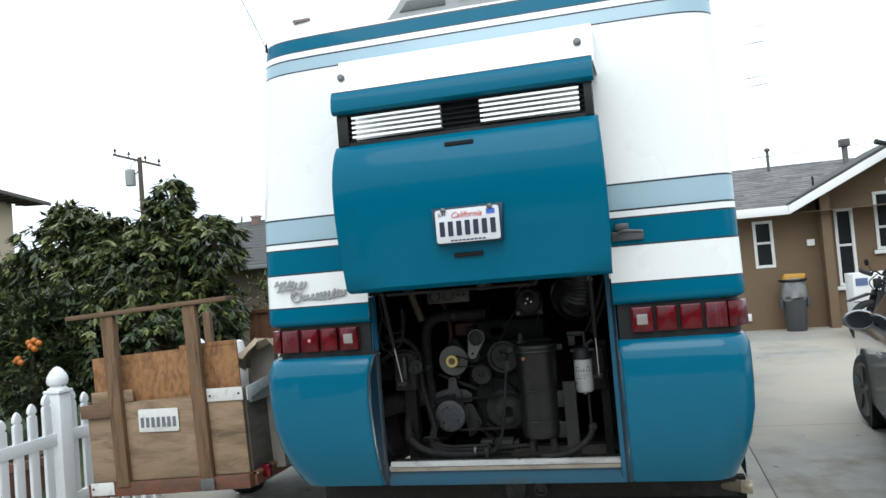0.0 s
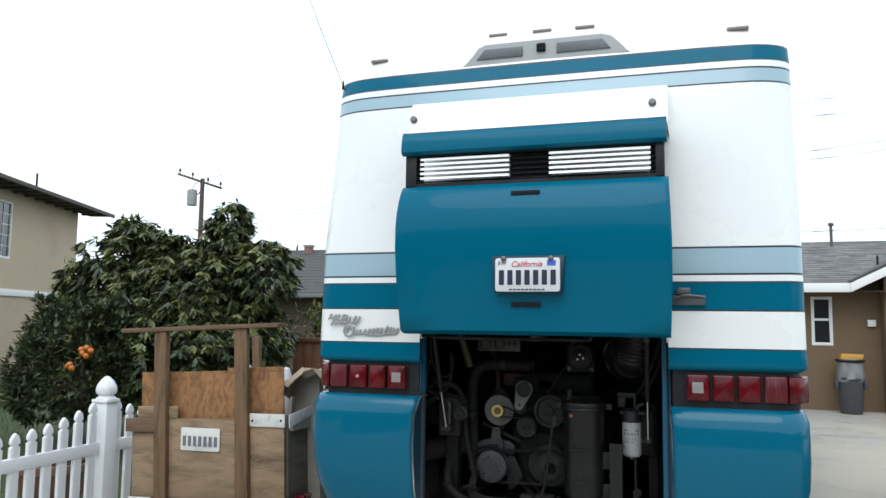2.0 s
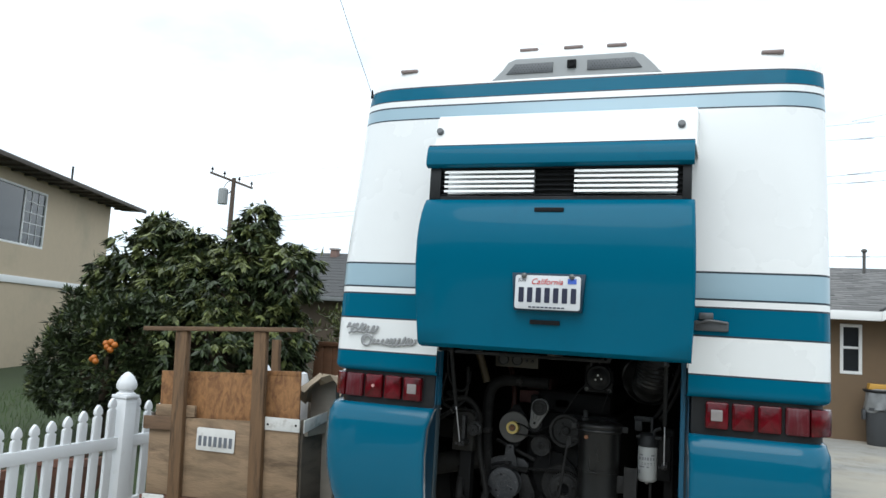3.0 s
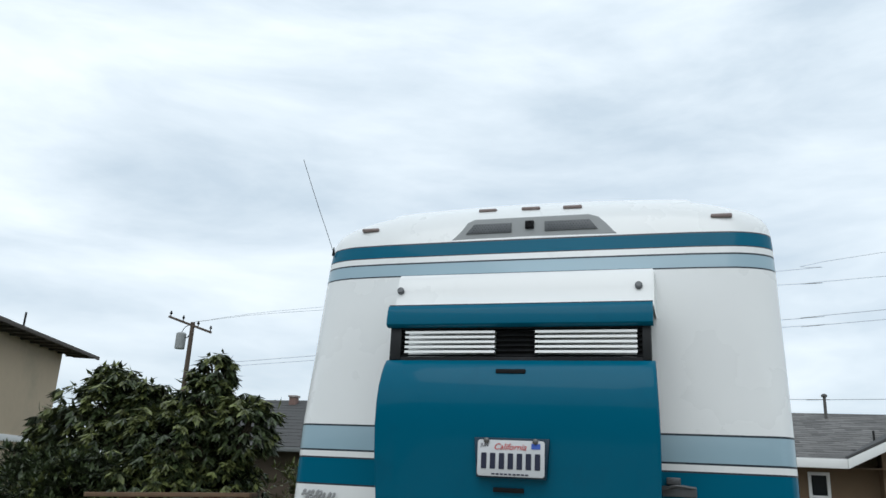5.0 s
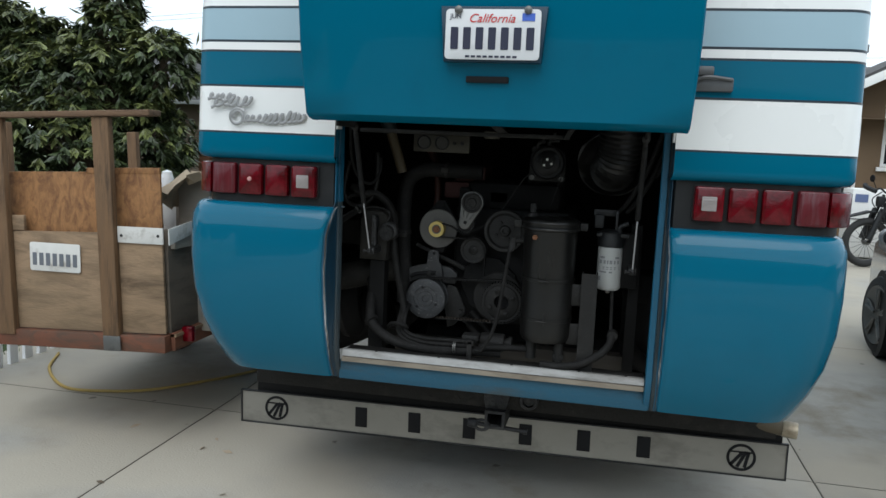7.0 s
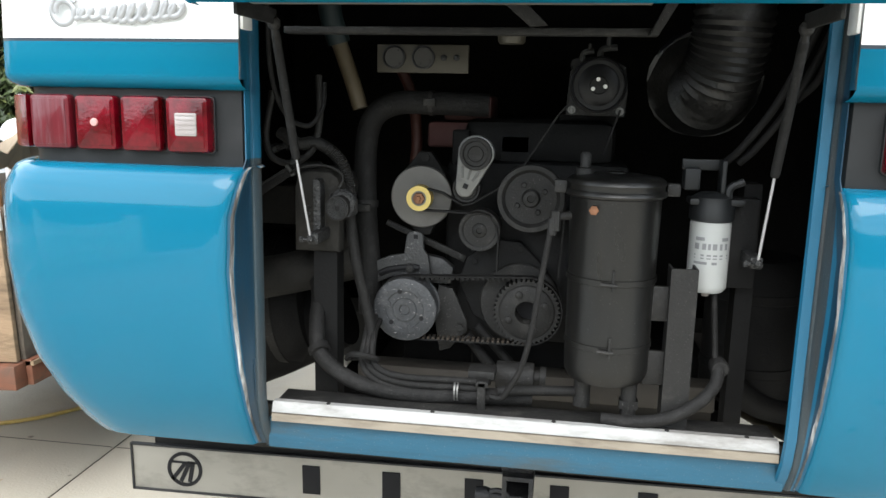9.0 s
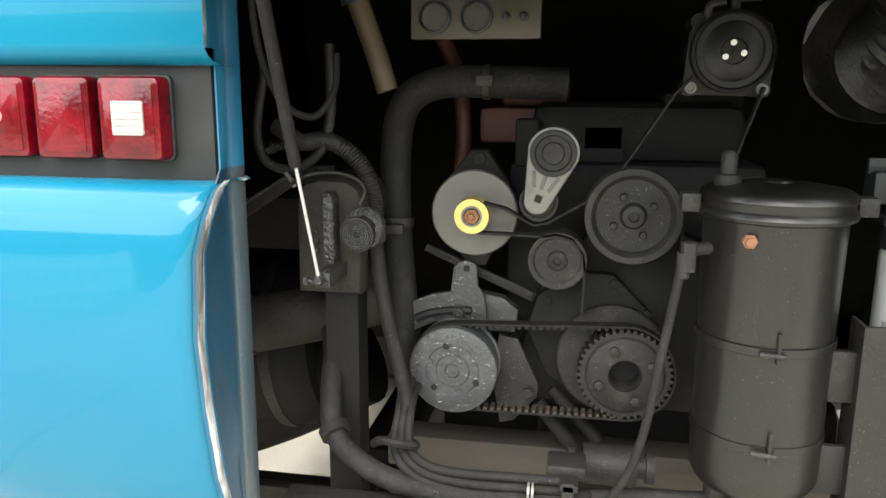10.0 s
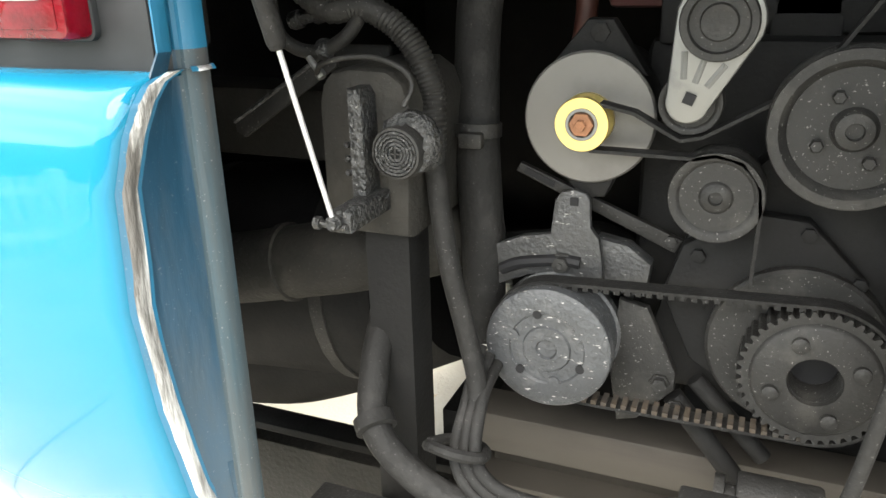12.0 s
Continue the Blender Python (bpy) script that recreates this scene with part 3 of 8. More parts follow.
# lower quarter panels either side of the engine opening
QY = [(0.665, 0.108), (0.70, 0.083), (0.78, 0.043), (0.88, 0.006), (1.0, -0.018), (1.12, -0.031), (1.24, -0.029), (1.29, -0.021), (1.318, -0.010), (1.334, 0.006), (1.342, 0.03), (1.342, 0.07)]
for side in (-1, 1):
    bm = B()
    rows = []
    for z, y in QY:
        w = lerp_profile(HALF_W, z)
        if z > 1.29:
            w = 1.18 - 1.2 * max(0, y - 0.0) * 0.35
        r = 0.14
        y -= 0.012
        e = panel_edge_x(z, side)
        row = [(e, y + 0.017, z), (e + 0.002, y + 0.009, z), (e + 0.008, y + 0.003, z), (e + 0.022, y + 0.0004, z), (e + 0.05, y - 0.0004, z), (0.75, y - 0.001, z), (0.87, y - 0.001, z), (0.95, y - 0.0008, z)]
        for i in range(8):
            a = radians(90 * i / 7)
            row.append((w - r + r * math.sin(a), y + r - r * math.cos(a), z))
        row += [(w, y + 0.3, z), (w, 0.75, z)]
        rows.append([(side * (x if side > 0 or x < 0.9 else x + 0.022 * min(1.0, (x - 0.9) / 0.2)), yy, zz) for x, yy, zz in row])
    sheet(bm, rows)
    if side < 0:
        bmesh.ops.reverse_faces(bm, faces=bm.faces)
    q = part("quarter_panel", bm, [TEALQ, SOOT_SHADE], rv, "glossy teal lower quarter panel", sharp=50)
    shell = q.modifiers.new("thick", "SOLIDIFY")
    shell.thickness, shell.material_offset = 0.006, 1
    # raw chipped edge along the opening
    bm = B()
    edge = [(side * (panel_edge_x(z, side) - 0.0025), y + 0.002, z) for z, y in QY]
    fine = []
    for a, b in zip(edge, edge[1:]):
        fine += [tuple(a[j] + (b[j] - a[j]) * i / 6 for j in range(3)) for i in range(6)]
    fine.append(edge[-1])
    random.seed(58 + side)
    jag = [random.uniform(-1, 1) for e in fine]
    tip = fine[-1]
    for k in range(1, 5):
        fine.append((tip[0] - side * (0.0045 * k), tip[1] - 0.004 * k, tip[2] + 0.002 * math.sin(k)))
    jag += [random.uniform(-1, 1) for k in range(4)]
    wide = [0.55 + 0.45 * math.sin(9.0 * e[2] + 1.0) * math.sin(31.0 * e[2]) for e in fine]
    rows = [[(e[0] + side * 0.003, e[1] - 0.002, e[2]) for e in fine], [(e[0] - side * 0.001, e[1] + 0.003 + 0.0014 * j, e[2]) for e, j in zip(fine, jag)],
            [(e[0] - side * (0.0025 + 0.0026 * q + 0.001 * j), e[1] + 0.009 + 0.0012 * j, e[2]) for e, j, q in zip(fine, jag[3:] + jag[:3], wide)],
            [(e[0] - side * (0.0015 + 0.0022 * q - 0.0008 * j), e[1] + 0.014 + 0.004 * q + 0.0016 * j, e[2]) for e, j, q in zip(fine, jag[7:] + jag[:7], wide)],
            [(e[0] - side * 0.002, e[1] + 0.020 + 0.004 * q, e[2]) for e, q in zip(fine, wide)], [(e[0] - side * 0.003, e[1] + 0.024 + 0.004 * q, e[2]) for e, q in zip(fine, wide)],
            [(e[0] + side * 0.003, e[1] + 0.03, e[2]) for e in fine]]
    sheet(bm, rows, mi=lambda i, k: 0 if i in (0, 4, 5) else 1)
    part("panel_edge", bm, [JAMBT, CHIP], rv, "chipped pale edge of the quarter panel", sharp=60)
    # channel of the jamb
    bm = B()
    rows = []
    for z in (0.66, 0.70, 0.74, 0.80, 0.9, 1.0, 1.1, 1.2, 1.3, 1.36, 1.5, 1.7, 1.95):
        yy = lerp_profile([(a, b) for a, b in QY[:10]], z) + 0.012 if z < 1.32 else 0.03
        e = panel_edge_x(z, side) - 0.001
        f = max(yy + 0.01, 0.072)
        if side < 0:
            sect = ((e, yy), (e - 0.004, yy + (f - yy) * 0.3), (0.611, yy + (f - yy) * 0.62), (0.6075, f - 0.016), (0.6055, f - 0.012), (0.602, f - 0.011), (0.594, f), (0.594, f + 0.014), (0.602, f + 0.016))
        else:
            sect = ((e, yy), (e - 0.006, yy + (f - yy) * 0.25), (0.605, yy + (f - yy) * 0.4), (0.599, f - 0.010), (0.590, f - 0.004), (0.587, f - 0.009), (0.571, f - 0.008), (0.569, f - 0.003), (0.580, f + 0.006))
        rows.append([(side * x, y, z) for x, y in sect])
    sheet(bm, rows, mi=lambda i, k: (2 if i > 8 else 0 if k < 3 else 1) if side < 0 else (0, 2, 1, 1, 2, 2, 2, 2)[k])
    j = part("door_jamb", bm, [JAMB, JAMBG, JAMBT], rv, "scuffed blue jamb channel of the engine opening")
    j.modifiers.new("thick", "SOLIDIFY").thickness = 0.003
    # return of the coach shell into the opening, its paint chipped along the corner
    bm = B()
    rows = []
    for k in range(15):
        z = 1.528 + 0.03 * k
        cx, cy, cz = rv_ring(z)[14 if side < 0 else 18]
        w = 0.003 + 0.004 * abs(math.sin(17.0 * k))
        rows.append([(cx, cy, z), (cx - side * 0.0015, cy + w, z), (cx - side * 0.001, cy + 0.02, z), (side * 0.603, 0.045, z)])
    sheet(bm, rows, mi=lambda i, k: 0 if k < 1 else 1)
    part("shell_return", bm, [CHIP, JAMBT], rv, "teal return of the shell with chipped corner")
    # white upper end of the jamb and the black lamp backing
    bm = B()
    box(bm, *sorted((side * 0.604, side * 0.592)), 0.0, 0.05, 1.63, 1.95, 0.002)
    part("jamb_trim", bm, WHITE, rv)
    bm = B()
    rows = []
    for z in (1.335, 1.345, 1.50, 1.52):
        row = [(0.607, 0.05, z), (0.615, 0.035, z), (0.8, 0.03, z), (1.02, 0.032, z)]
        for i in range(7):
            a = radians(90 * i / 6)
            row.append((1.165 - 0.13 + 0.13 * math.sin(a), 0.162 - 0.13 * math.cos(a), z))
        row.append((1.165, 0.6, z))
        rows.append([(side * x, y, z) for x, y, z in row])
    sheet(bm, rows)
    lamp = part("lamp_backing", bm, BLACKP, rv, "black tail lamp backing")
    lenses = [(0.675, 0.772), (0.786, 0.878), (0.892, 0.988), (1.002, 1.098)]
    for k, (a, b) in enumerate(lenses):
        bm = B()
        slab(bm, rounded(side * a if side > 0 else -b, side * b if side > 0 else -a, 1.372, 1.49, 0.01), "y", -0.004 + 0.004 * k, 0.045, 0.009)
        lens = part("red_lens", bm, REDF if k == 3 else REDL, lamp, "scratched faded red lens" if k == 3 else "red tail lamp lens")
        bm = B()
        slab(bm, rounded(*sorted((side * (a + 0.0095), side * (b - 0.0095))), 1.382, 1.4805, 0.004), "y", -0.0052 + 0.004 * k, 0.002 + 0.004 * k, 0.001)
        part("lens_face", bm, REDF if k == 3 else REDL, lamp)
        bm = B()
        slab(bm, rounded(*sorted((side * (a - 0.003), side * (b + 0.003))), 1.369, 1.493, 0.011), "y", 0.026 + 0.004 * k, 0.05, 0.002)
        part("lens_bezel", bm, BLACKP, lamp)
        if k == 0:
            bm = B()
            c = side * (a + b) / 2
            slab(bm, rounded(c - 0.024, c + 0.024, 1.408, 1.456, 0.003), "y", -0.009, 0.0, 0.001)
            for i in range(5):
                box(bm, c - 0.021, c + 0.021, -0.0105, -0.0085, 1.4125 + 0.0095 * i, 1.4155 + 0.0095 * i)
            part("reversing_lens", bm, CLEARL, lamp, "clear reversing lens")
        if k == 2 and side < 0:
            bm = B()
            lathe(bm, (side * (a + b) / 2, 0.003, 1.432), (0, -1, 0), [(0.009, 0), (0.008, 0.004), (0, 0.006)], 14)
            part("bulb_spot", bm, mat("pink_glass_spot", (0.5, 0.26, 0.24), 0.2) if side < 0 else bpy.data.materials["pink_glass_spot"], lamp)
    arc = [radians(18 + 74 * i / 9) for i in range(10)]
    ring = [(side * (1.062 + 0.136 * math.sin(a)), 0.148 - 0.148 * math.cos(a)) for a in arc] + [(side * (1.062 + 0.09 * math.sin(a)), 0.152 - 0.10 * math.cos(a)) for a in reversed(arc)]
    part("corner_lens", slab(B(), ring, "z", 1.373, 1.489, 0.007), REDL, lamp, "red wrap-round corner lens")

# sill and beam below the opening
bm = B()
slab(bm, [(0.091, 0.757), (0.097, 0.776), (0.102, 0.781), (0.118, 0.781), (0.118, 0.757)], "x", -0.584, 0.565, 0.0)
part("opening_sill", bm, SILLM, rv, "scuffed bare aluminium sill")
part("sill_lip", slab(B(), [(0.087, 0.736), (0.088, 0.754), (0.118, 0.7545), (0.118, 0.736)], "x", -0.584, 0.565), SILLB, rv, "dusty beige lip of the sill")
part("sill_ledge", box(B(), -0.583, 0.566, 0.1185, 0.20, 0.745, 0.776, 0.003), GREYM, rv, "dusty dark sill ledge")
bm = B()
box(bm, -0.60, 0.585, 0.105, 0.18, 0.660, 0.735, 0.004)
part("lower_beam", bm, BEAMB, rv, "worn blue lower beam")
for x, y in ((-0.45, 0.109), (-0.2, 0.110), (0.08, 0.109), (0.33, 0.11), (0.5, 0.109)):
    part("sill_screw", lathe(B(), (x, y, 0.780), (0, 0, 1), [(0.006, 0), (0.005, 0.003), (0, 0.004)], 8), GREYM, rv)

# rock guard across the back, with marks
guard = part("rock_guard", slab(B(), rounded(-1.232, 1.182, 0.258, 0.409, 0.004), "y", 0.552, 0.558), GUARD, rv, "metal rock guard with dark marks")
bm = B()
for p, q in (((-1.235, 0.255), (1.185, 0.261)), ((-1.235, 0.406), (1.185, 0.412))):
    box(bm, p[0], q[0], 0.546, 0.560, p[1], q[1])
for x in (-1.235, 1.179):
    box(bm, x, x + 0.006, 0.546, 0.560, 0.258, 0.409)
part("guard_edge", bm, BLACKP, guard)
for i in range(6):
    bm = B()
    c = -0.642 + 0.251 * i
    box(bm, c - 0.028, c + 0.028, 0.5475, 0.553, 0.288, 0.381, 0.002)
    part("plain_bar", bm, INK, guard)
for x in (-1.056, 1.006):
    bm = B()
    lathe(bm, (x, 0.553, 0.335), (0, -1, 0), [(0.058, 0), (0.058, 0.004), (0.047, 0.004), (0.047, 0)], 30)
    for dx, tilt, h in ((-0.016, 38, 0.075), (0.006, 26, 0.075), (0.026, 12, 0.07)):
        box(bm, -0.0065, 0.0065, -0.004, 0.0, -h / 2, h / 2, m=pose(x + dx - 0.004, 0.553, 0.327, 0, tilt, 0))
    box(bm, x - 0.044, x + 0.044, 0.549, 0.553, 0.355, 0.361)
    part("round_mark", bm, INK, guard)
guard.matrix_world = pose(-1.232, 0, 0.258, 0, -0.7, 0) @ pose(1.232, 0, -0.258)
part("guard_beam", box(B(), -1.16, 1.16, 0.56, 0.62, 0.40, 0.56, 0.004), SOOT_SHADE, rv, "dirty black guard beam")
for x in (-0.55, 0.55):
    part("chassis_rail", box(B(), x - 0.04, x + 0.04, 0.62, 4.5, 0.50, 0.64, 0.004), SOOT_SHADE, rv, "dirty black chassis rail")
HITCHM = mat("dusty_hitch_steel", (0.014, 0.0145, 0.016), 0.6, metal=0.2, var=0.4, scale=24, dark=(0.04, 0.038, 0.035), dark_at=0.58, dark_scale=18, bump=0.4, bump_scale=110)
bm = B()
slab(bm, [(-0.06, 0.60), (0.05, 0.60), (0.045, 0.53), (0.03, 0.50), (-0.05, 0.50), (-0.06, 0.53)], "y", 0.40, 0.44, 0.006)
hitch = part("hitch_plate", bm, HITCHM, rv, "dusty dark steel hitch plate", sharp=30)
ring = [(-0.048, 0.425), (0.036, 0.425), (0.036, 0.503), (-0.048, 0.503)]
hole = [(-0.036, 0.437), (0.024, 0.437), (0.024, 0.491), (-0.036, 0.491)]
part("receiver_tube", sheet(B(), [[(u, y, v) for u, v in pts + pts[:1]] for pts, y in ((ring, 0.62), (ring, 0.37), (hole, 0.37), (hole, 0.55))]), HITCHM, hitch, sharp=30)
# black plate paints the dark end of the tube
part("receiver_bore", box(B(), -0.036, 0.024, 0.552, 0.556, 0.437, 0.491), INK, hitch)
part("hitch_pin", lathe(B(), (0.13, 0.385, 0.425), (-1, 0, 0.06), [(0, 0), (0.012, 0), (0.014, 0.01), (0.009, 0.02), (0.009, 0.21), (0.019, 0.212), (0.022, 0.225), (0.018, 0.25), (0, 0.252)], 12), HITCHM, hitch)
part("safety_loop", tube(B(), [(-0.06 + 0.03 * math.cos(t), 0.38, 0.435 + 0.022 * math.sin(t)) for t in [2 * math.pi * i / 12 for i in range(13)]], 0.007, 8, 1), HITCHM, hitch)
part("wiring_plug", lathe(B(), (0.13, 0.43, 0.565), (0, -1, -0.15), [(0, 0), (0.036, 0), (0.04, 0.012), (0.04, 0.05), (0.036, 0.056), (0.026, 0.056), (0.024, 0.045), (0, 0.045)], 18), HITCHM, rv, "dusty round wiring plug")
bm = B()
tube(bm, [(0.5, 1.3, 0.57), (0.66, 0.85, 0.57), (0.86, 0.55, 0.56), (1.0, 0.46, 0.552), (1.13, 0.43, 0.545)], 0.03, 16)
part("exhaust_pipe", bm, TANPIPE, rv, "discoloured exhaust pipe")
bm = B()
lathe(bm, (1.172, 0.42, 0.543), (0.2, -0.03, -0.01), [(0.03, -0.05), (0.032, -0.045), (0.033, 0.0), (0.032, 0.004), (0.028, 0.0), (0.028, -0.03), (0, -0.03)], 20)
part("exhaust_tip", bm, mat("pale_scorched_steel", (0.34, 0.29, 0.21), 0.4, metal=0.4, var=0.25, scale=18, dark=(0.12, 0.085, 0.05), dark_at=0.56, dark_scale=9), rv, "pale exhaust tip")
# wheels of the coach
for side in (-1, 1):
    for yy in (2.75, 7.0):
        bm = B()
        lathe(bm, (side * 1.14, yy, 0.49), (-side, 0, 0), [(0.30, 0.0), (0.44, -0.01), (0.485, 0.03), (0.49, 0.09), (0.49, 0.2), (0.47, 0.25), (0.30, 0.26), (0.0, 0.26)], 36)
        w = part("wheel", bm, TYRE, rv, "black coach tyre")
        bm = B()
        lathe(bm, (side * 1.12, yy, 0.49), (-side, 0, 0), [(0.30, 0.0), (0.28, 0.03), (0.2, 0.06), (0.12, 0.0), (0, -0.01)], 30)
        part("rim", bm, ALU, w)

# camera housing and marker lamps on the roof edge
bm = B()
HOUSE = [(-0.46, 3.04), (-0.412, 3.062), (-0.369, 3.105), (-0.34, 3.145), (-0.30, 3.162), (0.30, 3.162), (0.349, 3.146), (0.387, 3.108), (0.425, 3.066), (0.466, 3.04)]
slab(bm, HOUSE, "y", 0.10, 0.42, 0.012)
hood = part("camera_housing", bm, TRANSF, rv, "grey roof housing with perforated speaker grilles")
for a, b in ((-0.33, -0.10), (0.075, 0.325)):
    bm = B()
    slab(bm, [(a + (0.03 if a < 0 else 0), 3.13), (a - 0.015 if a < 0 else a, 3.078), (b + (0 if a < 0 else 0.02), 3.078), (b - (0 if a < 0 else 0.02), 3.13)], "y", 0.094, 0.102, 0.002)
    part("grille", bm, LATCH, hood, "perforated dark grille")
    bm = B()
    for r in range(4):
        for c in range(int((b - a - 0.03) / 0.016)):
            x, z = a + 0.02 + 0.016 * c + (0.008 if r % 2 else 0), 3.086 + 0.0115 * r
            lathe(bm, (x, 0.0945, z), (0, -1, 0), [(0.004, 0), (0, 0.0012)], 6)
    part("perforations", bm, INK, hood)
bm = B()
box(bm, -0.027, 0.019, 0.088, 0.14, 3.093, 3.136, 0.004)
lathe(bm, (-0.004, 0.088, 3.115), (0, -1, 0), [(0.016, 0), (0.016, 0.006), (0.012, 0.006), (0.008, 0.002), (0, 0.003)], 18)
part("rear_camera", bm, INK, hood, "small black rear camera")
for x, y, z in ((-0.911, 0.152, 3.145), (-0.253, 0.204, 3.243), (-0.015, 0.196, 3.239), (0.207, 0.192, 3.234), (0.939, 0.148, 3.132)):
    bm = B()
    box(bm, x - 0.05, x + 0.05, y - 0.018, y + 0.05, z - 0.011, z + 0.007, 0.006)
    part("marker_lamp", bm, [mat("faded_marker_lens", (0.24, 0.185, 0.17), 0.4)] if x < -0.9 else bpy.data.materials["faded_marker_lens"], rv, "faded amber marker lamp")
bm = B()
tube(bm, [(-1.145, 0.17, 3.04), (-1.20, 0.17, 3.17), (-1.28, 0.16, 3.36), (-1.38, 0.15, 3.61)], 0.0016, 6)
lathe(bm, (-1.14, 0.17, 3.01), (0, 0, 1), [(0.008, 0), (0.006, 0.03), (0.003, 0.05), (0, 0.05)], 10)
part("antenna", bm, INK, rv, "thin whip antenna")
# badge on the side of the back
def flourish(line, width):
    """A flat raised ribbon along a looping line."""
    bm = tube(B(), line, width, 8, 1)
    for v in bm.verts:
        v.co.y = -0.012 + (v.co.y + 0.012) * 0.45
    part("plain_badge", bm, BADGE, rv, "silver badge of plain loops")


for x0, x1, z0, amp, turns, tilt in ((-1.10, -1.0, 1.736, 0.010, 4.5, -0.05), (-1.085, -0.93, 1.708, 0.013, 5.5, 0.09), (-0.955, -0.72, 1.657, 0.014, 10.5, 0.02)):
    line = []
    for i in range(121):
        u = i / 120
        w = 2 * math.pi * turns * u + 0.9 * math.sin(2 * math.pi * 2.3 * u)
        up = amp * (1 + 0.35 * math.sin(7.0 * u + x0 * 9)) * math.cos(w) * (1.7 if u > 0.68 and math.cos(w) < 0 and amp > 0.0135 else 1.0)
        line.append((x0 + (x1 - x0) * u + 0.008 * math.sin(w) - 0.45 * up, -0.012, z0 + tilt * (x1 - x0) * u - up))
    flourish(line, 0.0062)
flourish([(-0.985 + 0.033 * math.cos(a) * (1 - 0.05 * a), -0.012, 1.662 + 0.032 * math.sin(a) * (1 - 0.04 * a)) for a in [0.6 + 9.0 * i / 48 for i in range(49)]], 0.0065)
bm = B()
box(bm, 0.62, 0.765, -0.02, 0.02, 1.80, 1.845, 0.006)
box(bm, 0.64, 0.70, -0.03, 0.02, 1.85, 1.88, 0.005)
tube(bm, [(0.63, -0.025, 1.83), (0.68, -0.035, 1.845), (0.76, -0.025, 1.838)], 0.006, 8)
part("hatch_latch", bm, LATCH, rv, "grey metal latch bracket")

# ---- raised engine hatch ----
hatch = finish("engine_hatch", slab(B(), rounded(-0.60, 0.612, 1.70, 2.34, 0.01), "y", -0.205, -0.195), SOOT_SHADE, rv, "raised teal engine hatch with louvres")
HW0, HW1 = -0.604, 0.618
# curved teal skin of the hatch
HY = [(1.655, -0.225), (1.662, -0.262), (1.675, -0.285), (1.75, -0.297), (1.9, -0.325), (2.05, -0.345), (2.15, -0.350), (2.22, -0.343), (2.28, -0.325), (2.32, -0.305), (2.345, -0.285), (2.352, -0.262), (2.352, -0.235)]
bm = B()
rows = []
for z, y in HY:
    bulge = 0.012 * math.sin(math.pi * min(1, max(0, (z - 1.66) / 0.69)))
    row = [(HW0 - bulge, y + 0.05, z), (HW0 - bulge, y + 0.012, z), (HW0 + 0.004 - bulge, y + 0.004, z), (HW0 + 0.014 - bulge, y, z)]
    row += [(x, y, z) for x in (-0.4, -0.165, 0.0, 0.17, 0.4)]
    row += [(HW1 - 0.014 + bulge, y, z), (HW1 - 0.004 + bulge, y + 0.004, z), (HW1 + bulge, y + 0.012, z), (HW1 + bulge, y + 0.05, z)]
    rows.append(row)
sheet(bm, rows)
sk = part("hatch_skin", bm, TEAL, hatch, "glossy curved teal hatch skin", sharp=50)
sk.modifiers.new("thick", "SOLIDIFY").thickness = 0.005
# rounded teal brow above the louvres
bm = B()
BY = [(2.50, -0.275), (2.503, -0.297), (2.513, -0.308), (2.535, -0.309), (2.575, -0.302), (2.598, -0.294), (2.606, -0.282)]
sheet(bm, [[(x, y, z) for x in (-0.602, -0.2, 0.2, 0.614)] for z, y in BY])
o = part("hatch_brow", bm, TEAL, hatch, "rounded teal brow over the louvres")
o.modifiers.new("thick", "SOLIDIFY").thickness = 0.02
HEADER = ((2.602, -0.27), (2.607, -0.208), (2.64, -0.198), (2.70, -0.184), (2.77, -0.170), (2.79, -0.15), (2.80, -0.06), (2.82, 0.055))
bm = B()
sheet(bm, [[(x, y, z) for x in (-0.602, -0.2, 0.2, 0.614)] for z, y in HEADER])
for x in (-0.602, 0.614):
    bm.faces.new([bm.verts.new((x, y, z)) for z, y in HEADER] + [bm.verts.new((x, 0.075, 2.82)), bm.verts.new((x, 0.075, 2.602))])
bmesh.ops.remove_doubles(bm, verts=bm.verts, dist=0.0002)
o = part("header_panel", bm, WHITE, hatch, "white header panel above the louvres", sharp=40)
o.modifiers.new("thick", "SOLIDIFY").thickness = 0.006
part("header_line", box(B(), -0.602, 0.614, -0.2835, -0.279, 2.604, 2.610), PIN, hatch)
for x in (-0.584, 0.552):
    bm = B()
    lathe(bm, (x, -0.178, 2.700), (0, -1, 0.3), [(0.017, 0), (0.017, 0.018), (0.014, 0.024), (0.006, 0.026), (0, 0.024)], 18)
    part("rubber_stop", bm, LATCH, hatch, "dark rubber stop")
# louvre frame and slats
bm = B()
for x0, x1 in ((-0.59, -0.535), (0.565, 0.602)):
    box(bm, x0, x1, -0.275, -0.20, 2.352, 2.512, 0.003)
box(bm, -0.59, 0.602, -0.27, -0.215, 2.350, 2.366)
box(bm, -0.59, 0.602, -0.27, -0.215, 2.494, 2.512)
box(bm, -0.085, 0.105, -0.24, -0.23, 2.36, 2.50)
for x0, x1 in ((-0.535, -0.51), (0.54, 0.565)):
    box(bm, x0, x1, -0.245, -0.235, 2.36, 2.50)
part("louvre_frame", bm, BLACKP, hatch, "black louvre frame")
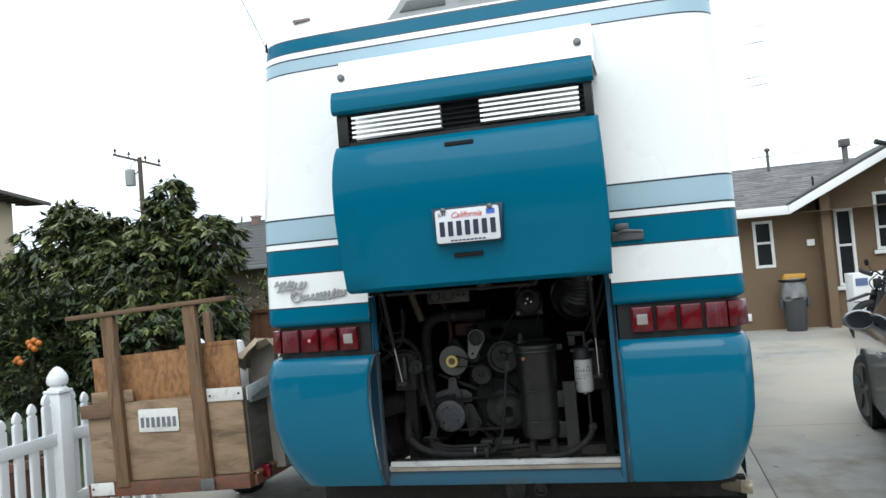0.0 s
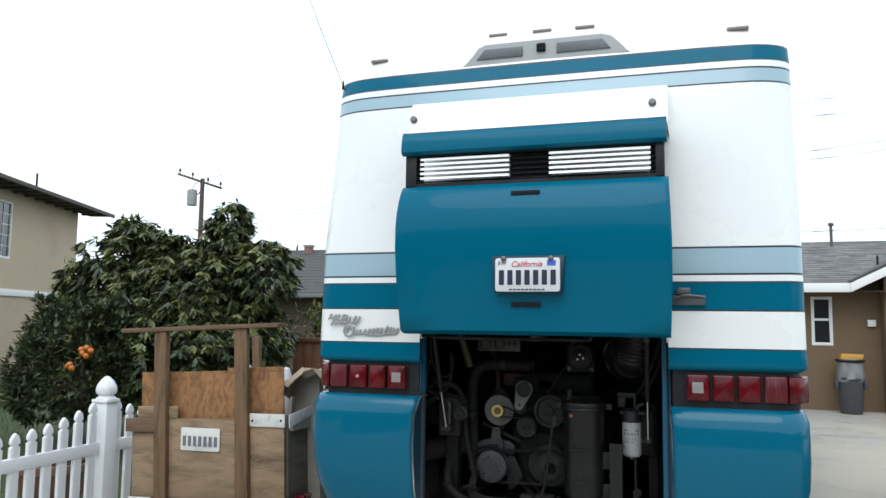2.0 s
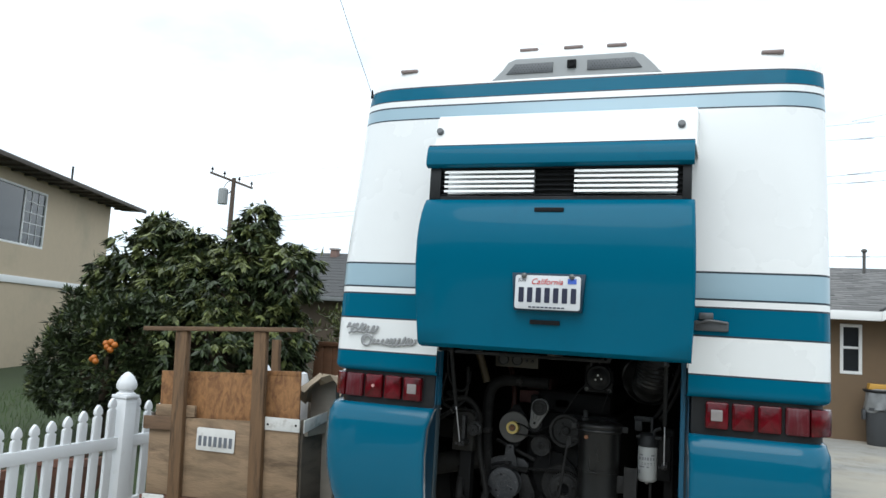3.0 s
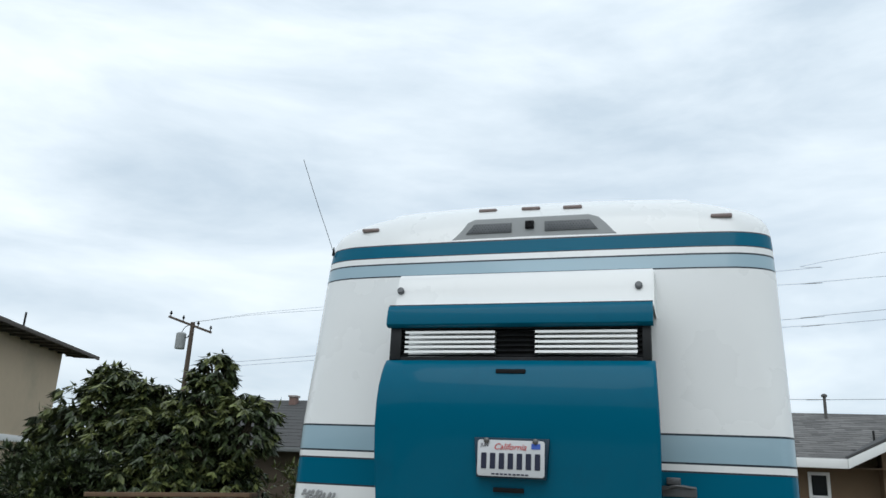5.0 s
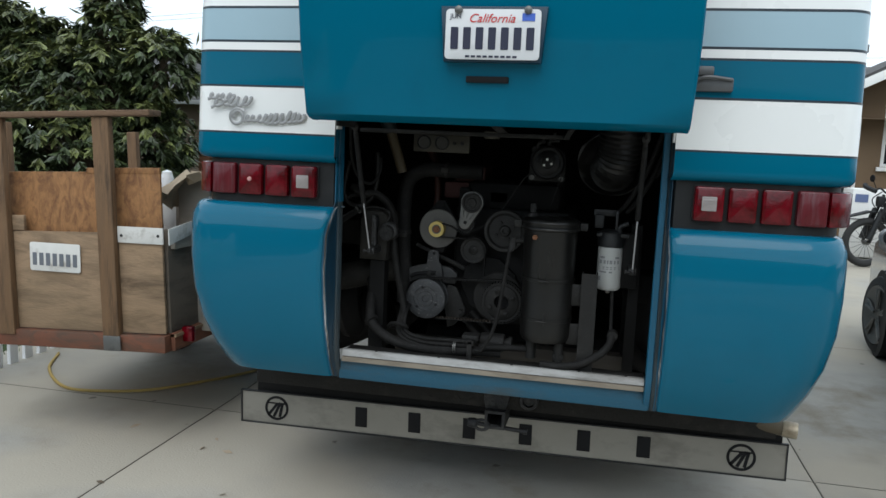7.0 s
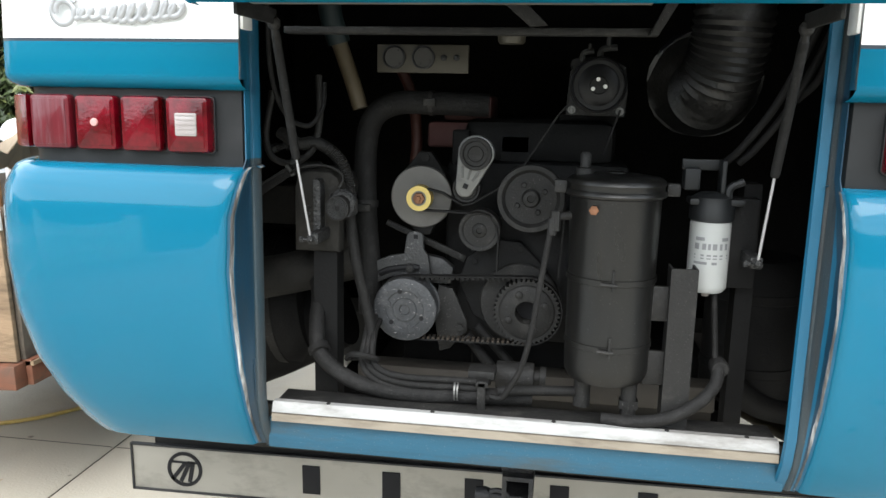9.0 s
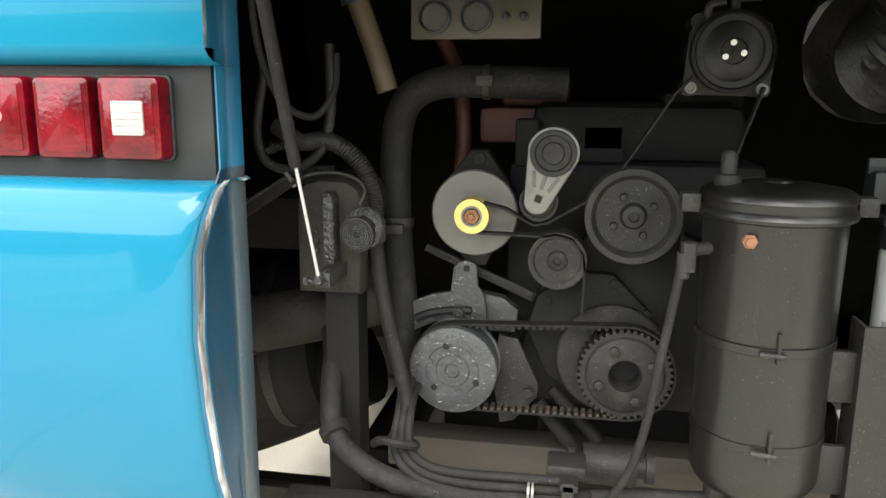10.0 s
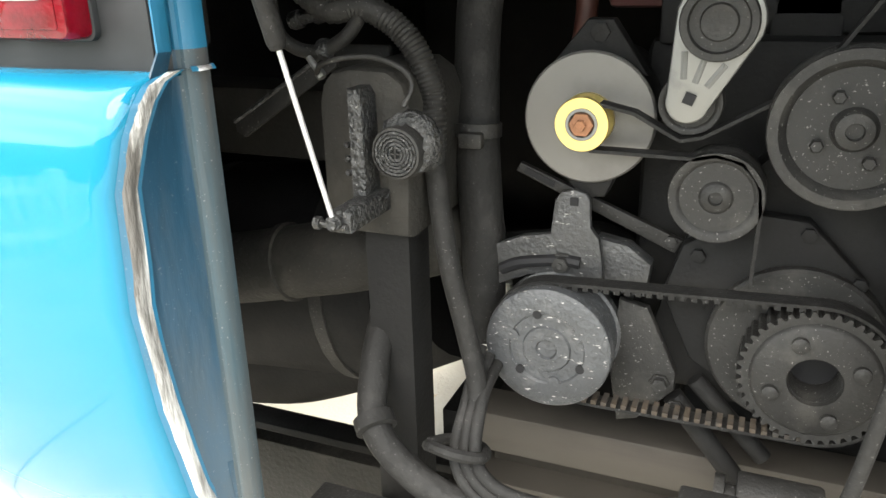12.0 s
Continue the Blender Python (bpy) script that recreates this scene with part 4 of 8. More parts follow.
for i in range(6):
    z = 2.376 + 0.0225 * i
    bm = B()
    slab(bm, [(-0.268, z - 0.005), (-0.262, z + 0.001), (-0.235, z + 0.006), (-0.23, z + 0.003), (-0.258, z - 0.007)], "x", -0.54, 0.568)
    part("slat", bm, BLACKP, hatch)
for i in range(5):
    z = 2.376 + 0.0225 * (i + 0.5)
    for x0, x1 in ((-0.512, -0.082), (0.102, 0.545)):
        bm = B()
        slab(bm, [(-0.287, z - 0.006), (-0.284, z + 0.006), (-0.262, z + 0.007), (-0.262, z - 0.002)], "x", x0, x1)
        part("white_slat", bm, WHITE, hatch, "white louvre slat")
# handle slots
for z, y in ((2.30, -0.322), (1.80, -0.311)):
    bm = B()
    slab(bm, rounded(-0.064, 0.068, z - 0.016, z + 0.003, 0.003), "y", y - 0.006, y + 0.02, 0.001)
    part("handle_slot", bm, INK, hatch, "black recessed handle slot")
# number plate on a dark blue slab that stands for shadow round it
bm = B()
slab(bm, [(-0.143, 2.006), (0.181, 2.006), (0.168, 1.842), (-0.130, 1.842)], "y", -0.353, -0.32, 0.002)
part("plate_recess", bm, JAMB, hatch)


def number_plate(m, parent, w=0.305, h=0.158, fade=False):
    bm = B()
    slab(bm, rounded(-w / 2, w / 2, -h / 2, h / 2, 0.012), "y", -0.004, 0.0, 0.0015)
    bm.transform(m)
    part("number_plate", bm, OLDWHITE if fade else PLATEW, parent, "white number plate with plain dark bars")
    for i in range(7):
        x = -w * 0.40 + i * w * 0.133
        bm = B()
        slab(bm, rounded(x - w * 0.04, x + w * 0.04, -h * 0.30, h * 0.14, 0.003), "y", -0.0062, -0.003)
        bm.transform(m)
        part("plain_bar", bm, mat("faded_plate_ink", (0.12, 0.13, 0.15), 0.6) if fade and i == 0 else bpy.data.materials["faded_plate_ink"] if fade else PLATEINK, parent)
    return m


m = number_plate(pose(0.019, -0.360, 1.922), hatch, 0.288, 0.148)
bm = B()
for i in range(9):
    box(bm, -0.08 + 0.018 * i, -0.067 + 0.018 * i, -0.006, -0.003, -0.068, -0.062)
bm.transform(m)
tagged(part("plain_marks", bm, PLATEINK, hatch), kind="stuff")
bm = B()
box(bm, 0.088, 0.126, -0.006, -0.003, 0.040, 0.062)
bm.transform(m)
part("date_sticker", bm, BLUEINK, hatch)
for x in (-0.105, 0.105):
    bm = lathe(B(), (x, -0.004, 0.071), (0, -1, 0), [(0.012, 0), (0.012, 0.008), (0.006, 0.012), (0, 0.012)], 12)
    bm.transform(m)
    part("plate_bolt", bm, ALU, hatch)


def lettering(text, size, m, material, parent, name="lettering", shear=0.0):
    cu = bpy.data.curves.new(name, "FONT")
    cu.body, cu.size, cu.align_x, cu.align_y, cu.shear, cu.extrude = text, size, "CENTER", "CENTER", shear, 0.0006
    tmp = bpy.data.objects.new(name, cu)
    scene.collection.objects.link(tmp)
    me = bpy.data.meshes.new_from_object(tmp.evaluated_get(bpy.context.evaluated_depsgraph_get()))
    bpy.data.objects.remove(tmp)
    me.materials.clear()
    me.materials.append(material)
    me.transform(m @ pose(0, 0, 0, 90, 0, 0))
    ob = new(name, me)
    ob.parent = parent
    return ob


lettering("California", 0.036, m @ pose(-0.004, -0.0055, 0.046), REDINK, hatch, "state_name", 0.35)
lettering("JUN", 0.020, m @ pose(-0.113, -0.0055, 0.052), PLATEINK, hatch, "month_tag")
# hinge arms that hold the hatch off the body, and gas struts
for x in (-0.56, 0.575):
    bm = B()
    box(bm, x - 0.012, x + 0.012, -0.20, 0.06, 2.16, 2.19, 0.003)
    box(bm, x - 0.012, x + 0.012, -0.20, 0.02, 1.84, 1.87, 0.003)
    part("hinge_arm", bm, SOOT_SHADE, hatch)
for side, bot, mid, top in ((-1, (-0.500, 0.14, 1.172), (-0.513, 0.085, 1.366), (-0.522, 0.0, 1.618)), (1, (0.497, 0.15, 1.163), (0.499, 0.09, 1.360), (0.503, 0.0, 1.614))):
    bm = B()
    rod(bm, mid, top, 0.0098)
    lathe(bm, mid, Vector(mid) - Vector(top), [(0.0098, 0), (0.008, 0.006), (0, 0.006)], 14)
    strut = part("gas_strut", bm, RUBBER, rv, "black gas strut with bright rod")
    part("strut_rod", rod(B(), bot, mid, 0.0029), CHROME, strut, "bright steel rod")
    bm = B()
    lathe(bm, bot, (0, 1, 0), [(0, -0.009), (0.006, -0.008), (0.0088, -0.004), (0.0088, 0.005), (0.005, 0.008), (0.005, 0.02), (0, 0.03)], 14)
    rod(bm, (bot[0] - 0.022, bot[1] + 0.006, bot[2] - 0.004), (bot[0] + 0.012, bot[1] + 0.006, bot[2] - 0.006), 0.0042, n=8)
    lathe(bm, (bot[0] - 0.022, bot[1] + 0.006, bot[2] - 0.004), (-1, 0, 0), [(0, 0.005), (0.0075, 0.005), (0.0075, -0.002), (0, -0.002)], 6)
    box(bm, bot[0] - 0.012, bot[0] + 0.014, bot[1] + 0.012, bot[1] + 0.11, bot[2] - 0.016, bot[2] + 0.010, 0.003)
    part("strut_joint", bm, GREASE, strut)
    bm = B()
    lathe(bm, top, Vector(top) - Vector(mid), [(0.0098, -0.004), (0.008, 0.006), (0.008, 0.012), (0.013, 0.018), (0.014, 0.028), (0.009, 0.036), (0, 0.038)], 14)
    box(bm, top[0] - 0.004, top[0] + 0.004, -0.20, top[1] - 0.002, top[2] + 0.02, top[2] + 0.05, 0.002)
    part("strut_socket", bm, GREYM, strut)

# ---- ground ----
def build_ground():
    bm = B()
    xs = [-900, -60, -16, -3.9, 9.0, 30, 80, 900]
    ys = [-900, -60, -12, 1.5, 6, 14, 30, 80, 900]
    sheet(bm, [[(x, y, ground_z(min(y, 30)) - 0.03) for x in xs] for y in ys])
    return tagged(finish("ground", bm, SOIL), "dry lawn soil reaching to the horizon", "ground", kind="structure")


build_ground()
# unseen plain wall, added across the street for a dark band in reflections
bm = B()
box(bm, -34, 34, -21.0, -20.6, -0.05, 5.2)
box(bm, 33.6, 34, -20.6, -2.0, -0.05, 5.2)
box(bm, -34, -33.6, -20.6, -2.0, -0.05, 5.2)
tagged(finish("backdrop", bm, mat("dull_unseen_wall", (0.11, 0.11, 0.095), 0.9, var=0.3, scale=0.6, dark=(0.05, 0.06, 0.04), dark_at=0.52, dark_scale=0.4)), "unseen dull wall added to darken reflections at the horizon", "wall", kind="structure")
drive = tagged(finish("driveway", sheet(B(), [[(x, y, ground_z(y) - 0.012) for x in (-3.75, 9.5)] for y in (-12, 1.5, 13.2)]), JOINT), "pale concrete driveway with open joints", "driveway", kind="structure")

# concrete slabs, each with its own edges
CUT_X = [-3.75, -1.78, 1.5, 4.6, 9.5]
CUT_Y = [-12, -7.0, -3.2, 1.3, 4.2, 9.0, 13.2]
random.seed(11)
for i in range(len(CUT_X) - 1):
    for j in range(len(CUT_Y) - 1):
        x0, x1, y0, y1 = CUT_X[i] + 0.004, CUT_X[i + 1] - 0.004, CUT_Y[j] + 0.004, CUT_Y[j + 1] - 0.004
        ys = [y0] + ([1.5] if y0 < 1.5 < y1 else []) + [y1]
        bm = B()
        rows = []
        for y in ys:
            rows.append([(x, y, ground_z(y) - (0.006 if x in (x0, x1) else 0.0)) for x in (x0, x0 + 0.012, x1 - 0.012, x1)])
        sheet(bm, rows)
        sheet(bm, [[(x, y0, ground_z(y0) - d) for x in (x0, x1)] for d in (0.012, 0.004)])
        part("slab", bm, CONC, drive)

# ---- picket fence ----
FX = -3.49


def picket_mesh():
    bm = B()
    w, t = 0.037, 0.013
    TOP = [(w * a, b) for a, b in ((1.0, 0.992), (0.95, 1.002), (0.6, 1.008), (0.58, 1.016), (0.9, 1.022), (0.97, 1.034), (0.84, 1.056), (0.46, 1.077))]
    slab(bm, [(-w, 0.05), (w, 0.05), *TOP, (0, 1.09), *[(-a, b) for a, b in reversed(TOP)]], "x", -t, t, 0.003)
    return bm


fence = thing("picket_fence", "white vinyl picket fence with scalloped top", "fence")
shape = finish("picket", picket_mesh(), VINYL, fence)
pk_mesh = shape.data
POSTS = [-4.55, -2.65, -0.75, 1.15, 3.05, 4.95, 6.85]
first = True
for a, b in zip(POSTS, POSTS[1:]):
    n = 13
    for i in range(n):
        f = (i + 0.5) / n
        y = a + 0.06 + (b - a - 0.12) * f
        dip = 0.16 * (1 - (2 * f - 1) ** 2)
        if first:
            o, first = shape, False
        else:
            o = new("picket", pk_mesh)
            o.parent = fence
        o.location = (FX, y, ground_z(y) + 0.03 - dip)
    for z in (0.25, 0.72):
        bm = B()
        box(bm, FX - 0.02, FX + 0.02, a + 0.05, b - 0.05, z + ground_z(a), z + 0.085 + ground_z(a), 0.004)
        part("rail", bm, VINYL, fence)
for y in POSTS:
    bm = B()
    g = ground_z(y)
    box(bm, FX - 0.06, FX + 0.06, y - 0.06, y + 0.06, g - 0.01, g + 1.09, 0.006)
    post = part("post", bm, VINYL, fence)
    bm = B()
    box(bm, FX - 0.072, FX + 0.072, y - 0.072, y + 0.072, g + 1.09, g + 1.115, 0.006)
    lathe(bm, (FX, y, g + 1.115), (0, 0, 1), [(0.072, 0), (0.070, 0.010), (0.054, 0.020), (0.053, 0.030), (0.070, 0.042), (0.076, 0.066), (0.069, 0.100), (0.046, 0.138), (0.02, 0.163), (0, 0.170)], 24)
    part("finial", bm, VINYL, post)

# ---- wooden utility trailer ----
trailer = thing("utility_trailer", "weathered plywood utility trailer with raised post frame", "trailer")
TM = pose(-2.25, 0.66, 0.58, 0, -2.6, 0)


def tpart(name, bm, material, label="", parent=None):
    bm.transform(TM)
    return part(name, bm, material, parent or trailer, label)


tpart("tailboard", box(B(), -0.575, 0.552, 0.0, 0.02, 0.0, 0.50, 0.002), PLY, "weathered grey-brown plywood tailboard")
tpart("tail_strip", box(B(), -0.53, -0.22, -0.002, 0.018, 0.505, 0.58, 0.002), PLY)
tpart("inner_board", box(B(), -0.54, 0.525, 0.05, 0.065, 0.30, 0.80, 0.002), PLYO, "orange-brown plywood inner board")
for x0, x1, z in ((0.07, 0.12, 0.8), (0.12, 0.525, 0.82)):
    tpart("inner_strip", box(B(), x0, x1, 0.048, 0.063, 0.79, z, 0.001), PLYO)
for x in (-0.33, 0.272):
    tpart("tail_post", box(B(), x - 0.045, x + 0.045, -0.042, -0.002, -0.03, 1.068, 0.004), LUMBER, "brown lumber post")
tpart("top_rail", box(B(), -0.63, 0.548, -0.055, 0.05, 1.068, 1.096, 0.004), RAILW, "brown lumber top rail")
for x, y, h, w in ((-0.515, 0.22, 1.06, 0.038), (-0.12, 0.79, 1.02, 0.03)):
    tpart("inner_post", box(B(), x - w, x + w, y, y + 0.04, -0.02, h, 0.004), LUMBER, "brown lumber post")
tpart("bottom_rail", box(B(), -0.60, 0.562, -0.03, 0.03, -0.09, -0.005, 0.004), REDWOOD, "red-brown painted bottom rail")
for side, x in ((-1, -0.58), (1, 0.552)):
    tpart("side_board", box(B(), x - 0.012, x + 0.012, 0.03, 2.3, 0.0, 0.52, 0.002), PLYD, "dark weathered plywood side board")
    tpart("side_frame", box(B(), x - 0.03, x + 0.03, 0.03, 2.4, -0.09, 0.0, 0.004), REDWOOD)
tpart("side_rail", box(B(), 0.566, 0.592, 0.05, 2.3, 0.42, 0.52, 0.003), GREYBOARD, "grey wooden side rail")
tpart("front_board", box(B(), -0.58, 0.6, 2.28, 2.3, 0.0, 0.55, 0.002), PLY)
tpart("bed", box(B(), -0.57, 0.59, 0.03, 2.28, -0.02, -0.005, 0.0), PLY)
tpart("corner_bracket", slab(B(), [(0.318, 0.455), (0.565, 0.448), (0.565, 0.528), (0.318, 0.535)], "y", -0.012, -0.001, 0.002), OLDWHITE, "old white painted corner bracket")
tpart("side_bracket", slab(B(), [(-0.012, 0.445), (0.32, 0.50), (0.32, 0.56), (-0.012, 0.525)], "x", 0.594, 0.600, 0.002), OLDWHITE)
tpart("stake_bracket", box(B(), -0.60, -0.30, -0.035, -0.003, 0.42, 0.505, 0.003), RAILW)
tpart("white_plate_strip", box(B(), -0.57, -0.40, -0.04, -0.031, -0.075, 0.005, 0.002), OLDWHITE)
tpart("post_foot", box(B(), 0.235, 0.33, -0.052, -0.043, -0.085, -0.01, 0.002), ALU)
bm = B()
for x, z in ((0.34, 0.49), (0.54, 0.49), (-0.55, -0.03), (0.28, -0.045)):
    lathe(bm, (x, -0.013 if z > 0 else -0.045, z), (0, -1, 0), [(0.008, 0), (0.006, 0.004), (0, 0.005)], 8)
tpart("bolts", bm, GREYM)
for s in (-1, 1):
    bm = B()
    lathe(bm, (s * 0.46, 1.75, -0.27), (s, 0, 0), [(0, -0.08), (0.18, -0.08), (0.28, -0.07), (0.29, 0.0), (0.28, 0.07), (0.18, 0.08), (0.1, 0.05), (0, 0.05)], 28)
    tpart("wheel", bm, TYRE, "small black trailer wheel")
bm = B()
rod(bm, (-0.46, 1.75, -0.27), (0.46, 1.75, -0.27), 0.03)
box(bm, -0.03, 0.03, 2.3, 3.4, -0.1, -0.03, 0.004)
rod(bm, (0, 3.3, -0.05), (0, 3.3, -0.56), 0.03)
for s in (-0.45, 0.45):
    box(bm, s - 0.02, s + 0.02, 1.3, 2.2, -0.16, -0.09, 0.004)
tpart("axle", bm, SOOT_SHADE)
tpart("tail_lamp", box(B(), 0.575, 0.635, 0.10, 0.14, -0.06, 0.02, 0.01), REDL, "red trailer lamp")
number_plate(TM @ pose(-0.045, -0.006, 0.37, 0, 2.0, 0), trailer, 0.29, 0.145, fade=True)
# load in the trailer
bm = B()
box(bm, -1.76, -1.58, 0.95, 1.4, 0.62, 1.42, 0.004, m=pose(0, 0, 0, 0, -2, 0))
tagged(finish("scrap_board", bm, GREYBOARD), "grey weathered board standing in the trailer", "board")
random.seed(31)
bm = B()
rows = []
for i in range(9):
    rows.append([(-1.86 + 0.045 * i + random.uniform(-0.025, 0.025), 0.80 + 0.05 * k + random.uniform(-0.03, 0.03), 1.33 + 0.09 * abs(noise.noise(Vector((i * 0.6, k * 0.7, 2)))) + random.uniform(0, 0.07) - 0.006 * (i - 5) ** 2) for k in range(7)])
sheet(bm, rows)
o = tagged(finish("crumpled_cardboard", bm, CARDB, sharp=10), "crumpled brown cardboard on the trailer load", "cardboard")
o.modifiers.new("thick", "SOLIDIFY").thickness = 0.004
bm = B()
lathe(bm, (-1.93, 1.05, 0.6), (0, 0, 1), [(0, 0), (0.045, 0), (0.045, 0.72), (0.03, 0.77), (0.025, 0.79), (0, 0.80)], 28)
tagged(finish("white_bottle", bm, VINYL), "white plastic bottle among the trailer load", "bottle")
bm = B()
tube(bm, [(-3.34, 1.95, 0.02), (-3.15, 1.62, 0.015), (-2.81, 1.34, 0.012), (-2.52, 1.36, 0.012), (-2.3, 1.47, 0.012), (-2.11, 1.68, 0.016), (-1.9, 1.98, 0.022), (-1.6, 2.6, 0.036)], 0.0095, 8, 10)
tagged(finish("garden_hose", bm, HOSEY), "dirty yellow hose lying on the concrete", "hose")

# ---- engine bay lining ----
# the lining's near-black colour carries the bay's shade as well as soot
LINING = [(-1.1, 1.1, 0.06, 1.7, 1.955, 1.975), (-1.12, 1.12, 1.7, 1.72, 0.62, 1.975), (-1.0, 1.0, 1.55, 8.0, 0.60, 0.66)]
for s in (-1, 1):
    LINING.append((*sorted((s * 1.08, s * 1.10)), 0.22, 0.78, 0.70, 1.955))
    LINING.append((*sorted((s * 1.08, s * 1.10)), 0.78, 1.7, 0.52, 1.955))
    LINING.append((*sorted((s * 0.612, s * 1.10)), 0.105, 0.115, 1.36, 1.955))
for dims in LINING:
    part("bay_panel", box(B(), *dims), SOOT_SHADE, rv, "sooty engine bay panel, blackened further for shade")

# ---- engine in the bay ----
def pulley(bm, x, y, z, r, depth=0.045, hub=0.35, dish=0.008, bolts=0, groove=True, n=40):
    """A wheel on a shaft along y: rim, dished face, hub; its face is at y."""
    prof = [(r * 0.6, depth), (r, depth)]
    if groove:
        for k in range(4):
            prof += [(r, depth * (0.85 - 0.17 * k)), (r * 0.965, depth * (0.77 - 0.17 * k))]
    prof += [(r, depth * 0.1), (r, 0.003), (r * 0.985, 0.0), (r * 0.86, 0.0), (r * 0.80, dish * 0.5), (r * 0.76, dish), (r * (hub + 0.06), dish), (r * (hub + 0.03), dish * 0.4), (r * hub, 0.0), (r * hub * 0.5, -0.002), (r * hub * 0.45, 0.004), (0, 0.004)]
    lathe(bm, (x, y, z), (0, 1, 0), prof[::-1], n)
    return bm


def hull_line(c1, r1, c2, r2, n=40):
    """The line of a belt round two wheels in the x, z plane."""
    (x1, z1), (x2, z2) = c1, c2
    d = math.hypot(x2 - x1, z2 - z1)
    base, off = math.atan2(z2 - z1, x2 - x1), math.acos((r1 - r2) / d)
    pts = []
    for k in range(n + 1):
        a = base + off + (2 * math.pi - 2 * off) * k / n
        pts.append((x1 + r1 * math.cos(a), z1 + r1 * math.sin(a)))
    for k in range(n + 1):
        a = base - off + 2 * off * k / n
        pts.append((x2 + r2 * math.cos(a), z2 + r2 * math.sin(a)))
    return pts


def band(bm, pts, y0, y1, thick, closed=True):
    n = len(pts)
    ring = []
    for i, (x, z) in enumerate(pts):
        px, pz = pts[(i - 1) % n] if closed or i else pts[0]
        qx, qz = pts[(i + 1) % n] if closed or i < n - 1 else pts[-1]
        l = math.hypot(qx - px, qz - pz) or 1
        nx, nz = (qz - pz) / l, -(qx - px) / l
        ring.append([bm.verts.new(p) for p in ((x, y0, z), (x, y1, z), (x + nx * thick, y1, z + nz * thick), (x + nx * thick, y0, z + nz * thick))])
    for i in range(n if closed else n - 1):
        a, b = ring[i], ring[(i + 1) % n]
        for k in range(4):
            bm.faces.new((a[k], a[(k + 1) % 4], b[(k + 1) % 4], b[k]))
    bmesh.ops.recalc_face_normals(bm, faces=bm.faces)
    return bm


BAY = (0.006, 0.0, 0.009)


def bay(ob):
    ob.location = BAY
    return ob


engine = thing("diesel_engine", "sooty rear diesel engine with pulleys and belts", "engine", at=BAY)
ALTC, TENC, TENT, IDLC, WPC, CLU, CRK = (-0.290, 1.240), (-0.173, 1.272), (-0.147, 1.357), (-0.134, 1.164), (-0.007, 1.252), (-0.318, 0.954), (-0.006, 0.962)

# block and masses behind the pulleys
bm = B()
part("cylinder_head", box(B(), -0.20, 0.20, 0.50, 1.45, 1.325, 1.44, 0.03), SOOT_SHADE, engine)
part("oil_pan", box(B(), -0.17, 0.17, 0.55, 1.4, 0.70, 0.845, 0.03), SOOT_SHADE, engine)
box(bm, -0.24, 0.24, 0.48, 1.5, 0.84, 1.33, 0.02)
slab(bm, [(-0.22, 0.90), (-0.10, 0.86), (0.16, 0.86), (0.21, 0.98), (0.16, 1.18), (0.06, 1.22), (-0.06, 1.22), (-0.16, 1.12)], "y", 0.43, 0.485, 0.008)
part("engine_block", bm, SOOT_SHADE, engine, "sooty engine block, blackened further for shade")
part("bell_housing", box(B(), -0.42, 0.52, 0.78, 1.5, 0.48, 0.75, 0.04), SOOT_SHADE, engine)
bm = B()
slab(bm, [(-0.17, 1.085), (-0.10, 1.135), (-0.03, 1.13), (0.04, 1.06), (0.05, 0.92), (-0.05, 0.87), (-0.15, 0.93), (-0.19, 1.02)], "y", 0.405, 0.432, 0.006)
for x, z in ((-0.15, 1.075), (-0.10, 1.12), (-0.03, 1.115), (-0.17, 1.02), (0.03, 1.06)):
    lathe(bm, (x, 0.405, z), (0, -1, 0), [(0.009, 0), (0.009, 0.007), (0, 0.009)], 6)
part("front_cover", bm, SOOT_SHADE, engine, "dusty timing cover with bolts")
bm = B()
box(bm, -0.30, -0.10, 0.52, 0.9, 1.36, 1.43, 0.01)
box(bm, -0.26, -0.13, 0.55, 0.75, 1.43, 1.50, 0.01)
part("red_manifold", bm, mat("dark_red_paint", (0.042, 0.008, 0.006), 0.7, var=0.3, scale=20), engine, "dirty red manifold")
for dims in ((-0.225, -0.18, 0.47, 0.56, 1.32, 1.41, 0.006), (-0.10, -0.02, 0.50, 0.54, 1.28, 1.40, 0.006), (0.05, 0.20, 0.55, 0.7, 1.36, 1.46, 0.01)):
    part("manifold_bracket", box(B(), *dims), SOOT_SHADE, engine)

# alternator
bm = B()
x, z = ALTC
lathe(bm, (x, 0.40, z), (0, 1, 0), [(0, 0), (0.05, 0), (0.07, 0.01), (0.076, 0.04), (0.076, 0.15), (0.06, 0.19), (0, 0.2)], 28)
slab(bm, [(x - 0.062, z + 0.05), (x - 0.01, z + 0.115), (x + 0.02, z + 0.115), (x + 0.065, z + 0.05)], "y", 0.41, 0.44, 0.004)
slab(bm, [(x - 0.035, z - 0.07), (x + 0.035, z - 0.07), (x + 0.022, z - 0.10), (x - 0.01, z - 0.105)], "y", 0.40, 0.44, 0.004)
lathe(bm, (x + 0.006, 0.41, z + 0.1), (0, -1, 0), [(0.012, 0), (0.012, 0.006), (0, 0.008)], 6)
alt = part("alternator", bm, SOOT_SHADE, engine, "black alternator with bare grey cooling disc")
bm = B()
lathe(bm, (x, 0.388, z), (0, 1, 0), [(0, -0.002), (0.03, -0.002), (0.078, 0.0), (0.0805, 0.003), (0.0805, 0.008), (0.07, 0.010), (0, 0.010)], 56)
